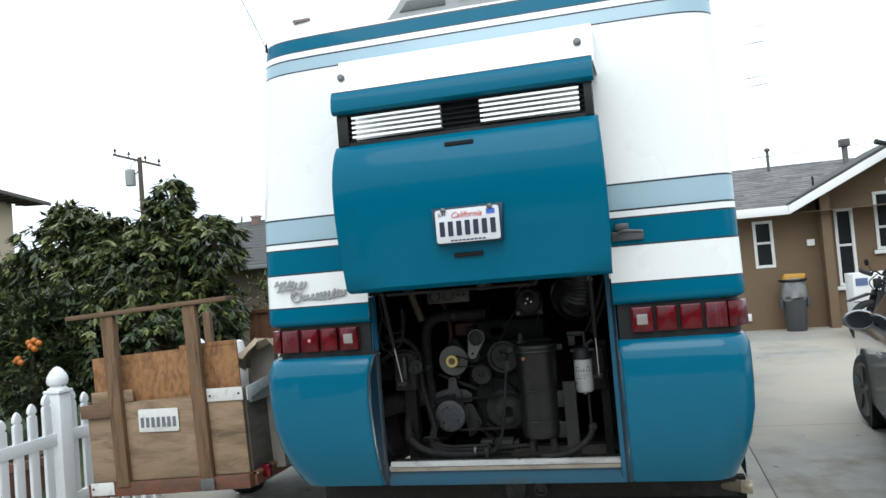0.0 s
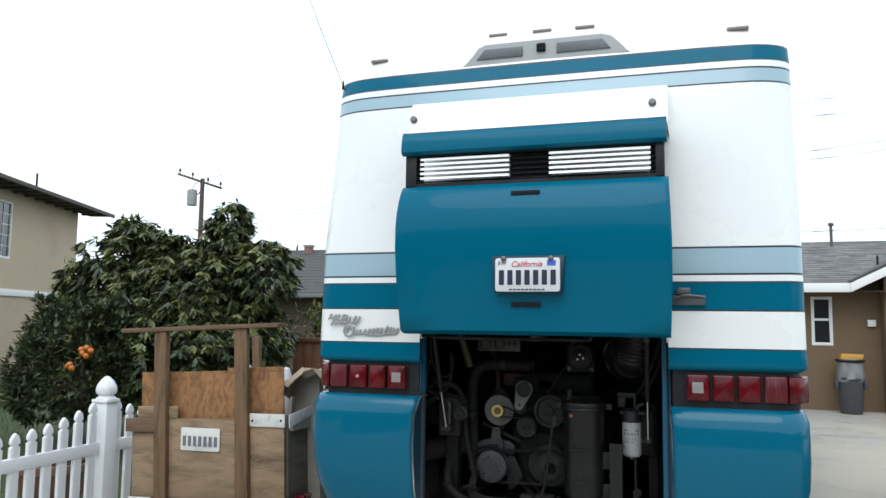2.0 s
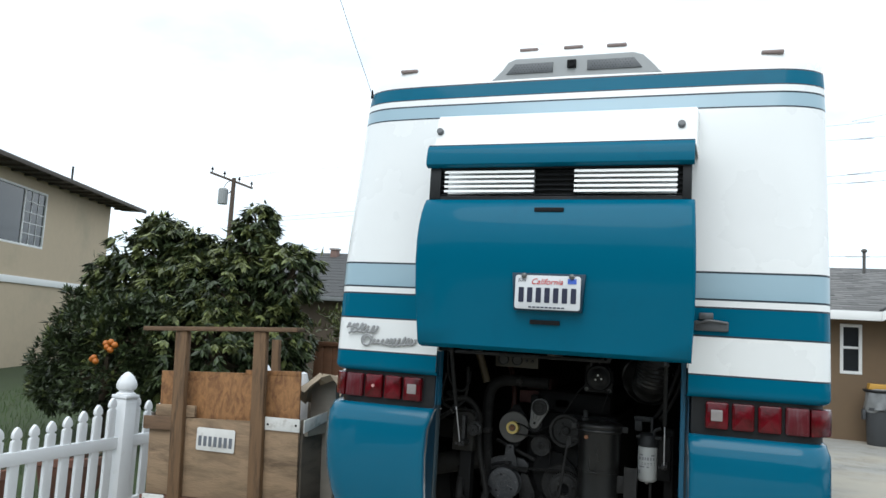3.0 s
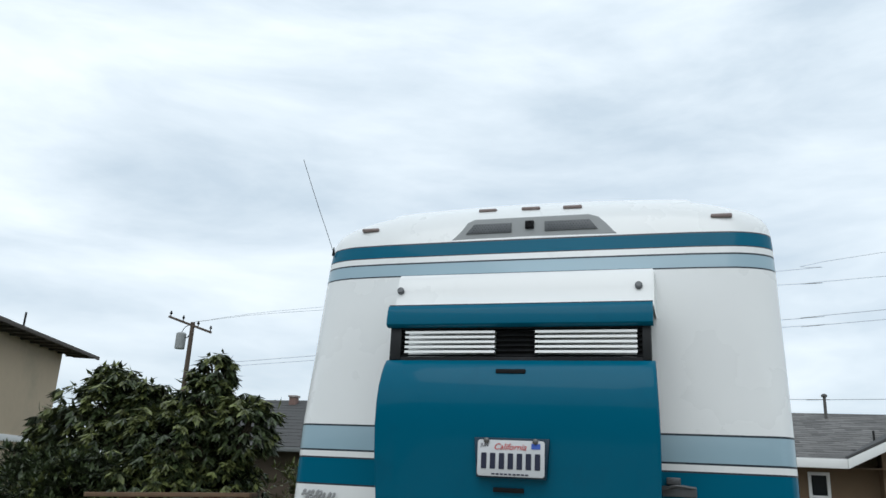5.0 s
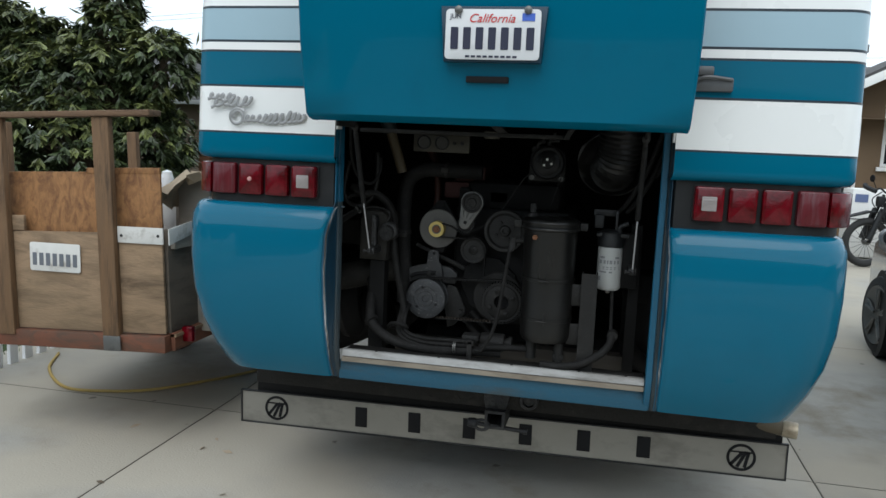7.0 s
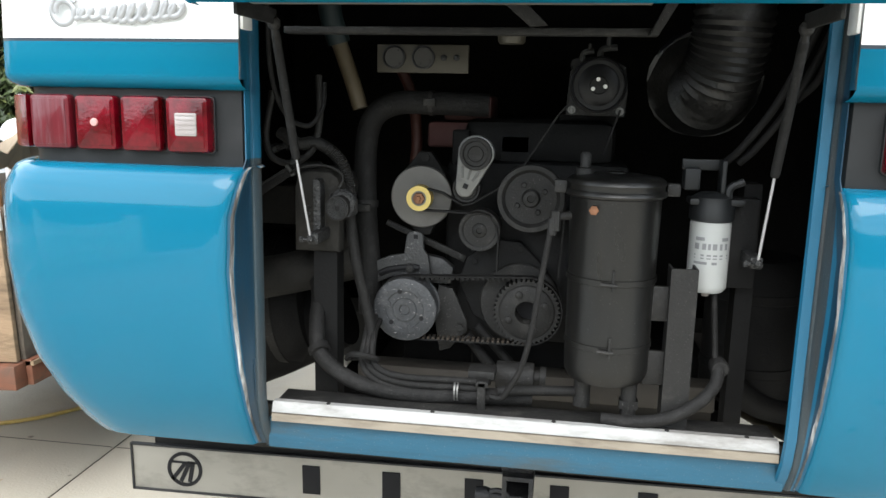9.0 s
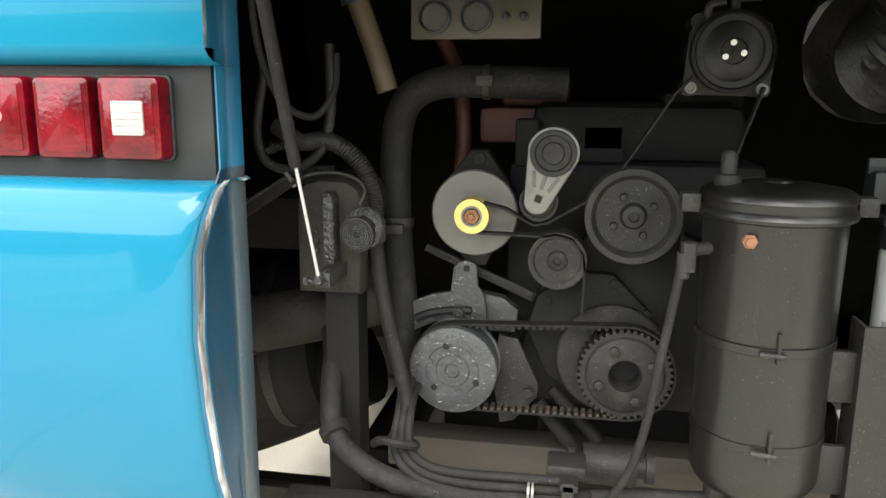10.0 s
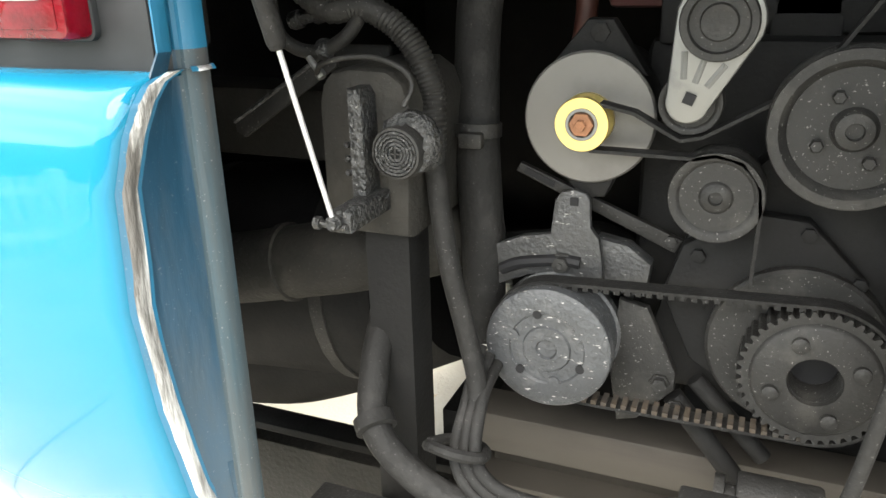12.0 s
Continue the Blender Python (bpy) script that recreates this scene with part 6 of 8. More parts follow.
for gx in (-0.367, -0.292):
    bm = B()
    lathe(bm, (gx, 0.402, 1.590), (0, -1, 0), [(0.029, 0), (0.029, 0.01), (0.025, 0.012), (0.024, 0.006), (0.0, 0.006)], 30)
    g = part("gauge", bm, BLACKP, gp, "round black gauge")
    bm = B()
    lathe(bm, (gx, 0.3955, 1.590), (0, -1, 0), [(0.0235, 0.0), (0.0, 0.0004)], 26)
    part("dial", bm, mat("grey_dial", (0.035, 0.033, 0.03), 0.3, var=0.3, scale=60), g)
for gx in (-0.240, -0.208):
    bm = B()
    lathe(bm, (gx, 0.402, 1.590), (0, -1, 0), [(0.008, 0), (0.008, 0.006), (0.004, 0.008), (0.004, 0.02), (0, 0.021)], 10)
    part("toggle", bm, BLACKP, gp)

# reversing alarm beside its cover
al = thing("reversing_alarm", "greasy round reversing alarm with slotted grille", "alarm", at=BAY)
ax, ay, az = -0.460, 0.206, 1.226
al.scale = (0.76, 0.76, 0.76)
al.location = [b + 0.24 * c for b, c in zip(BAY, (ax - 0.01, ay, az))]
bm = B()
lathe(bm, (ax, ay, az), (0, 1, 0), [(0, 0.006), (0.0335, 0.006), (0.0345, 0.0), (0.038, 0.001), (0.0395, 0.005), (0.040, 0.028), (0.043, 0.034), (0.043, 0.06), (0, 0.06)], 34)
part("alarm_body", bm, GREYM, al, "dusty black alarm body")
random.seed(41)
bm = B()
lathe(bm, (ax + 0.010, ay + 0.014, az + 0.010), (0, 1, 0), [(0.030, 0.0), (0.042, 0.002), (0.046, 0.010), (0.048, 0.02), (0.045, 0.034), (0.034, 0.05), (0, 0.055)], 26)
for v in bm.verts:
    v.co += Vector((random.uniform(-1, 1), random.uniform(-1, 1), random.uniform(-1, 1))) * 0.0034
box(bm, ax + 0.006, ax + 0.052, ay + 0.03, ay + 0.07, az - 0.025, az + 0.03, 0.008)
part("alarm_collar", bm, GREASE, al, "lumpy greasy collar", sharp=70)
for r in (0.0330, 0.0277, 0.0224, 0.0171, 0.0118):
    bm = B()
    lathe(bm, (ax, ay + 0.006, az), (0, -1, 0), [(r, 0), (r, 0.0052), (r - 0.0006, 0.0058), (r - 0.0034, 0.0058), (r - 0.004, 0.0052), (r - 0.004, 0)], 32)
    part("grille_ring", bm, GREASE, al)
bm = B()
box(bm, ax - 0.009, ax + 0.009, ay + 0.0008, ay + 0.005, az - 0.0012, az + 0.0012)
part("grille_bar", bm, GREYM, al)
bm = B()
box(bm, ax - 0.0012, ax + 0.0012, ay + 0.001, ay + 0.0048, az - 0.009, az + 0.009)
part("grille_bar", bm, GREYM, al)
bm = B()
lathe(bm, (ax, ay + 0.0052, az), (0, -1, 0), [(0.0082, 0), (0, 0.0001)], 16)
part("grille_hole", bm, SOOT_SHADE, al)
for k in range(4):
    for r in (0.0264, 0.0158):
        bm = B()
        q = math.radians(45 + 90 * k + r * 1500)
        box(bm, -0.0018, 0.0018, ay + 0.0012, ay + 0.005, -0.0022, 0.0022, m=pose(ax + r * math.cos(q), 0, az + r * math.sin(q), 0, -math.degrees(q), 0))
        part("grille_rib", bm, GREYM, al)
cover = thing("exhaust_cover", "rounded brown dusty metal cover beside alarm", "cover", at=BAY)
bm = B()
slab(bm, [(-0.585, 1.11), (-0.47, 1.11), (-0.462, 1.27), (-0.472, 1.296), (-0.492, 1.310), (-0.54, 1.312), (-0.566, 1.306), (-0.578, 1.292), (-0.584, 1.27)], "y", 0.25, 0.42, 0.012)
part("cover_body", bm, DUSTB, cover)
bm = B()
slab(bm, [(-0.523, 1.142), (-0.509, 1.142), (-0.5045, 1.16), (-0.5045, 1.284), (-0.510, 1.294), (-0.522, 1.294)], "y", 0.212, 0.250, 0.003)
part("cover_flange", bm, GREASE, cover, "greasy speckled flange")
bm = B()
slab(bm, [(-0.5335, 1.165), (-0.529, 1.165), (-0.529, 1.262), (-0.5335, 1.262)], "y", 0.244, 0.251, 0.001)
part("cover_slot", bm, SOOT_SHADE, cover)
for zz in (1.188, 1.205, 1.222):
    bm = B()
    lathe(bm, (-0.546, 0.25, zz), (0, -1, 0), [(0.0042, 0), (0.0042, 0.003), (0.003, 0.005), (0, 0.005)], 6)
    part("cover_bolt", bm, GREASE, cover)
# brown chassis rail, lever and bracket behind the cover
part("chassis_rail", box(B(), -1.05, -0.56, 0.45, 0.56, 1.150, 1.258, 0.008), DUSTB, rv, "brown dusty chassis rail")
lever = thing("linkage_lever", "grey steel linkage lever with pinched bolt", "lever", at=BAY)
bm = B()
u = Vector((0.136, 0, 0.087)).normalized()
w = Vector((-u.z, 0, u.x))
p, q = Vector((-0.752, 0.32, 1.215)), Vector((-0.600, 0.32, 1.312))
slab(bm, [tuple((c + w * k)[j] for j in (0, 2)) for c, k in ((p, -0.013), (q, -0.011), (q + u * 0.006, 0), (q, 0.011), (p, 0.013), (p - u * 0.008, 0))], "y", 0.318, 0.326, 0.002)
part("lever_arm", bm, GREYM, lever)
bm = B()
tube(bm, [tuple(p + w * 0.012 + Vector((0, -0.004, 0))), tuple(q + w * 0.010 + Vector((0, -0.004, 0)))], 0.003, 8)
part("lever_rib", bm, GREASE, lever)
bm = B()
rod(bm, (-0.617, 0.292, 1.317), (-0.600, 0.288, 1.298), 0.0042)
lathe(bm, (-0.600, 0.288, 1.298), Vector((0.017, -0.004, -0.019)), [(0, -0.003), (0.0068, -0.003), (0.0068, 0.004), (0.005, 0.006), (0, 0.006)], 6)
part("pinch_bolt", bm, ALU, lever, "bright pinch bolt")
part("bracket_plate", box(B(), -0.655, -0.555, 0.40, 0.412, 1.292, 1.330, 0.003), GREYM, rv, "dusty flat steel bracket")
bm = B()
lathe(bm, (-0.672, 0.35, 1.355), (0.044, 0, 0.012), [(0, -0.004), (0.010, -0.004), (0.012, 0.0), (0.012, 0.012), (0.009, 0.014), (0.009, 0.032), (0.014, 0.034), (0.014, 0.046), (0.008, 0.048), (0, 0.048)], 12)
bay(tagged(finish("pipe_fitting", bm, GREASE), "grey greasy hexagonal pipe fitting", "fitting"))
bm = B()
slab(bm, [(-0.535, 0.27), (-0.475, 0.27), (-0.475, 0.33), (-0.535, 0.33)], "z", 0.68, 1.2, 0.004)
box(bm, -0.545, -0.465, 0.24, 0.36, 0.655, 0.70, 0.004)
part("frame_upright", bm, SOOT_SHADE, rv, "black steel frame upright")
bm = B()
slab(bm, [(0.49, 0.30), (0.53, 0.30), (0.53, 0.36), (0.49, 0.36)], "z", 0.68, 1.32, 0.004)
part("frame_upright", bm, SOOT_SHADE, rv)
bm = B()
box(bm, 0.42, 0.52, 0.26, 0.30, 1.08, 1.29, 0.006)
part("bay_bracket", bm, SOOT_SHADE, rv)

# frame bars across the top of the opening
bm = B()
box(bm, -0.52, 0.245, 0.04, 0.075, 1.626, 1.640, 0.002)
part("inner_rail", bm, GREYM, rv, "dusty thin steel cross rail")
bm = B()
box(bm, -0.50, 0.208, -0.195, -0.17, 1.658, 1.70, 0.003)
part("hatch_inner_rail", bm, TANRAIL, hatch, "tan inner rail of the hatch")
bm = B()
slab(bm, [(0.225, 1.626), (0.243, 1.626), (0.285, 1.70), (0.262, 1.70)], "y", 0.03, 0.045, 0.002)
part("rail_brace", bm, GREYM, rv)
part("rail_brace", slab(B(), [(-0.07, 1.695), (-0.03, 1.70), (0.03, 1.643), (-0.005, 1.640)], "y", 0.02, 0.035, 0.002), GREYM, rv)
bm = B()
lathe(bm, (-0.06, 0.22, 1.612), (0, 0, 1), [(0, 0), (0.027, 0.0), (0.031, 0.006), (0.032, 0.025), (0.024, 0.03), (0, 0.03)], 14)
bay(tagged(finish("bay_lamp", bm, GAUGEP), "small tan lamp under the hatch rail", "lamp"))


# ---- hoses and pipes, each by itself ----
def hose(name, pts, r, material, label, n=12, rib=0.0, steps=8, category="hose", group="hoses in the engine bay"):
    return bay(tagged(finish(name, tube(B(), pts, r, n, steps, rib), material, sharp=60), label, category, group))


DUCTR = mat("worn_rubber_duct", (0.0068, 0.0066, 0.0064), 0.45, var=0.3, scale=24, dark=(0.017, 0.0165, 0.016), dark_at=0.62, dark_scale=20, bump=0.2, bump_scale=110, speck=0.1)
duct = thing("intake_duct", "large ribbed black intake duct with ragged flange", "duct", at=BAY)
part("corrugated_hose", tube(B(), [(0.435, 0.31, 1.94), (0.432, 0.305, 1.80), (0.428, 0.30, 1.68), (0.422, 0.315, 1.60), (0.41, 0.355, 1.54), (0.395, 0.43, 1.51)], 0.083, 28, 10, 0.007), DUCTR, duct, sharp=60)
bm = B()
a = Vector((-0.10, -0.80, -0.30)).normalized()
lathe(bm, (0.392, 0.42, 1.54), a, [(0, -0.06), (0.10, -0.06), (0.125, -0.05), (0.130, 0.0), (0.133, 0.02), (0.129, 0.022), (0.112, 0.0), (0.09, -0.02), (0, -0.02)], 26, start=0.4)
rng = random.Random(77)
for v in bm.verts:
    v.co += Vector((rng.uniform(-1, 1), rng.uniform(-1, 1), rng.uniform(-1, 1))) * 0.0035
part("flange", bm, DUCTR, duct, "black ragged flange", sharp=60)
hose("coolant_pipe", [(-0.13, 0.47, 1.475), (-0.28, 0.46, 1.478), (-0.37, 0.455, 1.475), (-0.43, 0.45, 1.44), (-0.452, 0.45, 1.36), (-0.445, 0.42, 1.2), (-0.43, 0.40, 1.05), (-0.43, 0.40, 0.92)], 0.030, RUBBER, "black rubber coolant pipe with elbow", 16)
for c, d, w in (((-0.285, 0.46, 1.478), (1, 0, 0), 0.012), ((-0.443, 0.412, 1.205), (0, 0.1, 1), 0.018)):
    bm = B()
    lathe(bm, c, d, [(0.030, 0), (0.033, 0), (0.033, w), (0.030, w)], 20)
    box(bm, c[0] - 0.01, c[0] + 0.022, c[1] - 0.044, c[1] - 0.03, c[2] - 0.008, c[2] + 0.012, 0.003)
    bay(tagged(finish("hose_clamp", bm, GREYM), "worm-drive clamp on the coolant pipe", "clamp"))
hose("tan_pipe", [(-0.53, 0.45, 1.64), (-0.515, 0.45, 1.60), (-0.49, 0.45, 1.53), (-0.468, 0.45, 1.46)], 0.021, TANPIPE, "tan painted filler pipe", 14)
hose("filler_hose", [(-0.55, 0.44, 1.78), (-0.545, 0.44, 1.70), (-0.525, 0.45, 1.625)], 0.03, mat("green_black_hose", (0.008, 0.018, 0.02), 0.6, var=0.3, scale=20), "dark green rubber filler hose", 14)
branch = thing("exhaust_branch", "dusty thick exhaust branch pipe with a band", "pipe", "hoses in the engine bay", at=BAY)
part("pipe_run", tube(B(), [(-1.05, 0.42, 0.93), (-0.86, 0.38, 0.972), (-0.70, 0.38, 1.008), (-0.60, 0.385, 1.032), (-0.52, 0.42, 1.05), (-0.47, 0.50, 1.05)], 0.056, 20, 8), DUSTB, branch, sharp=60)
bm = B()
lathe(bm, (-0.735, 0.38, 1.0), (0.16, 0, 0.036), [(0.056, -0.008), (0.0605, -0.006), (0.0605, 0.006), (0.056, 0.008)], 24)
part("band", bm, DUSTB, branch, "raised dusty band")
hose("lower_pipe", [(-0.72, 0.5, 0.99), (-0.6, 0.5, 1.0), (-0.45, 0.5, 1.02), (-0.30, 0.55, 1.03)], 0.02, SOOT_SHADE, "thin sooty steel pipe, blackened further for shade", 12, category="pipe")
conduit = thing("alarm_conduit", "dusty cable conduit from the alarm, corrugated above and smooth below", "conduit", "hoses in the engine bay", at=BAY)
part("corrugated_sleeve", tube(B(), [(-0.64, 0.31, 1.40), (-0.588, 0.30, 1.372), (-0.547, 0.30, 1.377), (-0.51, 0.30, 1.361), (-0.485, 0.30, 1.339), (-0.468, 0.30, 1.312), (-0.457, 0.30, 1.28), (-0.454, 0.295, 1.248), (-0.453, 0.29, 1.21)], 0.0145, 10, 12, 0.002), GREYM, conduit, "corrugated sleeve", sharp=60)
part("rubber_sleeve", tube(B(), [(-0.453, 0.29, 1.212), (-0.450, 0.29, 1.179), (-0.441, 0.285, 1.12), (-0.428, 0.278, 1.06), (-0.41, 0.28, 0.98), (-0.395, 0.275, 0.92), (-0.39, 0.26, 0.885)], 0.0135, 10, 8), RUBBER, conduit, "smooth rubber sleeve", sharp=60)
hose("alarm_wire", [(-0.60, 0.28, 1.30), (-0.571, 0.25, 1.316), (-0.531, 0.25, 1.324), (-0.497, 0.25, 1.322), (-0.469, 0.25, 1.311), (-0.459, 0.25, 1.293), (-0.466, 0.24, 1.272)], 0.0032, GREYM, "thin dusty wire above the alarm", 8, category="cable")
hose("loop_hose", [(-0.66, 0.32, 1.50), (-0.675, 0.31, 1.40), (-0.663, 0.30, 1.347), (-0.639, 0.30, 1.327), (-0.61, 0.30, 1.323), (-0.584, 0.30, 1.331), (-0.558, 0.30, 1.35), (-0.542, 0.30, 1.38), (-0.535, 0.31, 1.44), (-0.54, 0.32, 1.54)], 0.0088, GREYM, "dusty black looped hose", 10)
bm = B()
lathe(bm, (-0.598, 0.30, 1.326), (0.03, 0, 0.006), [(0.0088, -0.008), (0.0125, -0.006), (0.0135, 0), (0.0125, 0.006), (0.0088, 0.008)], 12)
bay(tagged(finish("hose_clip", bm, GREASE), "greasy clip round the looped hose", "clip", "hoses in the engine bay"))
hose("upper_cable", [(-0.575, 0.08, 1.75), (-0.58, 0.10, 1.55), (-0.57, 0.16, 1.45), (-0.53, 0.2, 1.42), (-0.50, 0.22, 1.46), (-0.50, 0.24, 1.52)], 0.006, SOOT_SHADE, "black cable beside the strut", 8)
heater = thing("heater_hose", "dusty thick heater hose with a rubber collar", "hose", "hoses in the engine bay", at=BAY)
part("hose_tube", tube(B(), [(-0.60, 0.42, 1.06), (-0.545, 0.32, 0.99), (-0.528, 0.25, 0.93), (-0.508, 0.205, 0.868), (-0.45, 0.19, 0.82), (-0.38, 0.185, 0.795), (-0.28, 0.185, 0.782), (-0.16, 0.19, 0.785), (-0.09, 0.19, 0.79), (0.02, 0.20, 0.79)], 0.0195, 14, 8), RUBBER, heater, sharp=60)
bm = B()
lathe(bm, (-0.509, 0.207, 0.872), (0.05, -0.05, -0.05), [(0.020, -0.011), (0.027, -0.009), (0.027, 0.009), (0.020, 0.011)], 20)
part("collar", bm, RUBBER, heater, "rubber collar")
for k in range(3):
    o = 0.011 * k
    hose("bundled_hose", [(-0.405 + o, 0.32, 0.945 - o), (-0.405 + o, 0.265, 0.895 + o * 0.4), (-0.40 + o * 1.2, 0.21, 0.845 + o * 0.4), (-0.36 + o, 0.185, 0.812 + o), (-0.28, 0.18 + o * 0.3, 0.793 + o * 1.4), (-0.18, 0.18 + o * 0.3, 0.792 + o * 1.5), (-0.10, 0.18 + o * 0.3, 0.793 + o * 1.5)], 0.0085, RUBBER, "dusty bundled fluid hose", 10)
bm = B()
pts = [(-0.44, 0.215, 0.85), (-0.42, 0.185, 0.872), (-0.385, 0.175, 0.875), (-0.362, 0.20, 0.86), (-0.375, 0.24, 0.845), (-0.42, 0.25, 0.842), (-0.44, 0.22, 0.85)]
tube(bm, pts, 0.0075, 8)
bay(tagged(finish("hose_loop", bm, RUBBER), "hose looped round the bundle", "hose", "hoses in the engine bay"))
bm = B()
box(bm, -0.108, -0.088, 0.155, 0.163, 0.765, 0.838, 0.002)
box(bm, -0.135, -0.07, 0.19, 0.25, 0.828, 0.85, 0.004)
box(bm, -0.112, -0.082, 0.155, 0.2, 0.822, 0.835, 0.002)
bay(tagged(finish("pipe_clamp", bm, GREYM), "steel clamp holding the hoses", "clamp"))
bm = B()
for x in (-0.165, -0.158):
    lathe(bm, (x, 0.185, 0.80), (1, 0, 0), [(0.022, 0), (0.025, 0), (0.025, 0.004), (0.022, 0.004)], 16)
bay(tagged(finish("hose_band", bm, ALU), "bright wire bands on the hoses", "clamp"))
hose("return_pipe", [(-0.06, 0.17, 0.812), (0.02, 0.175, 0.818), (0.12, 0.18, 0.822)], 0.012, RUBBER, "short black rubber return pipe", 10)
vent = thing("vent_hose", "dusty vent hose beside the canister", "hose", "hoses in the engine bay", at=BAY)
part("hose_tube", tube(B(), [(0.05, 0.10, 1.24), (0.042, 0.10, 1.18), (0.028, 0.105, 1.08), (0.013, 0.11, 0.97), (-0.006, 0.12, 0.89), (-0.032, 0.13, 0.835), (-0.05, 0.14, 0.808), (-0.075, 0.15, 0.805)], 0.0068, 10, 8), RUBBER, vent, sharp=60)
part("end_sleeve", lathe(B(), (0.05, 0.10, 1.235), (0, 0, -1), [(0.0068, -0.006), (0.0092, -0.006), (0.0098, 0.0), (0.0092, 0.03), (0.0068, 0.032)], 12), GREYM, vent, "crimped steel end sleeve")
hose("return_hose", [(0.435, 0.17, 0.905), (0.425, 0.15, 0.87), (0.39, 0.13, 0.835), (0.33, 0.12, 0.80), (0.26, 0.12, 0.783), (0.18, 0.13, 0.78)], 0.0145, RUBBER, "black rubber return hose beside filter", 12)
bm = B()
lathe(bm, (0.437, 0.17, 0.905), (0, -1, 0), [(0, -0.03), (0.02, -0.03), (0.022, 0.0), (0.018, 0.01), (0, 0.012)], 14)
rod(bm, (0.43, 0.19, 0.91), (0.425, 0.24, 1.06), 0.007)
bay(tagged(finish("elbow_fitting", bm, RUBBER), "black rubber elbow hose fitting", "fitting", "hoses in the engine bay"))
hose("orange_hose", [(-0.42, 0.62, 1.62), (-0.36, 0.6, 1.50), (-0.34, 0.58, 1.38), (-0.345, 0.58, 1.30)], 0.016, REDPIPE, "faded orange rubber hose", 10)
for x0 in (0.0, 0.03):
    hose("harness_cable", [(0.60 + x0, 0.10, 1.80), (0.56 + x0, 0.13, 1.65), (0.51 + x0, 0.18, 1.5), (0.46 + x0, 0.24, 1.40), (0.43 + x0, 0.27, 1.36)], 0.009, SOOT_SHADE, "black wiring harness cable", 8)
hose("harness_cable", [(0.585, 0.06, 1.82), (0.58, 0.08, 1.66), (0.57, 0.12, 1.55), (0.55, 0.2, 1.50)], 0.008, SOOT_SHADE, "black wiring harness cable", 8)
bm = B()
lathe(bm, (0.605, 0.60, 0.69), (0, 0, 1), [(0, 0), (0.11, 0), (0.13, 0.02), (0.13, 0.37), (0.11, 0.4), (0, 0.4)], 28)
tank = thing("air_tank", "sooty upright air tank in the bay, blackened for shade", "tank", at=BAY)
part("tank_body", bm, SOOT_SHADE, tank)
for zz in (0.78, 0.98):
    part("strap", lathe(B(), (0.605, 0.60, zz), (0, 0, 1), [(0.131, 0), (0.133, 0.002), (0.133, 0.024), (0.131, 0.026)], 28), SOOT_SHADE, tank)
bm = B()
tube(bm, [(0.50, 0.42, 0.80), (0.60, 0.47, 0.715), (0.74, 0.53, 0.665), (0.92, 0.6, 0.58)], 0.034, 16)
bay(tagged(finish("tail_pipe_elbow", bm, SOOT_SHADE), "black pipe elbow at the bay floor", "pipe", "hoses in the engine bay"))
bm = B()
lathe(bm, (-0.82, 0.66, 0.875), (1, 0, 0.10), [(0, -0.32), (0.18, -0.32), (0.205, -0.29), (0.205, 0.12), (0.18, 0.16), (0, 0.16)], 28)
silencer = thing("silencer", "sooty silencer drum beside the engine, blackened for shade", "silencer", at=BAY)
part("drum", bm, SOOT_SHADE, silencer)
for u in (-0.22, 0.06):
    part("strap", lathe(B(), (-0.82, 0.66, 0.875), (1, 0, 0.10), [(0.206, u), (0.209, u + 0.002), (0.209, u + 0.026), (0.206, u + 0.028)], 30), GREYM, silencer)
bay(tagged(finish("exhaust_bend", tube(B(), [(-1.15, 0.66, 0.67), (-0.95, 0.66, 0.70), (-0.83, 0.66, 0.745), (-0.72, 0.66, 0.80), (-0.60, 0.66, 0.865)], 0.135, 24), SOOT_SHADE), "sooty wide exhaust bend, blackened for shade", "pipe", "hoses in the engine bay"))

# ---- trees ----
def leaf_mesh(name, leaves, material, parent, label, length, width):
    """Many folded leaves in one crown; each is (base, direction, side, size)."""
    verts, faces = [], []
    for base, d, s, k in leaves:
        up = d.cross(s)
        l, w = length * k, width * k
        i = len(verts)
        tip = base + d * l - up * (0.16 * l)
        mid = base + d * (l * 0.45) + up * (0.03 * l)
        verts += [base, mid + s * w - up * w * 0.35, tip, mid - s * w - up * w * 0.35, mid]
        faces += [(i, i + 1, i + 4), (i + 1, i + 2, i + 4), (i, i + 4, i + 3), (i + 4, i + 2, i + 3)]
    me = bpy.data.meshes.new(name)
    me.from_pydata([tuple(v) for v in verts], [], faces)
    me.materials.append(material)
    ob = new(name, me)
    ob.parent = parent
    return tagged(ob, label, kind="stuff")


def rosette(rng, at, out, n, droop):
    a, b, d = basis(out)
    res = []
    for k in range(n):
        t = 2 * math.pi * (k + rng.random() * 0.6) / n
        tilt = rng.uniform(0.3, 1.25)
        v = d * math.cos(tilt) + (a * math.cos(t) + b * math.sin(t)) * math.sin(tilt)
        v = (v + Vector((0, 0, -droop * rng.uniform(0.5, 1.3)))).normalized()
        s = v.cross(Vector((rng.uniform(-0.3, 0.3), rng.uniform(-0.3, 0.3), 1))).normalized()
        res.append((at + v * 0.015, v, s, rng.uniform(0.65, 1.2)))
    return res


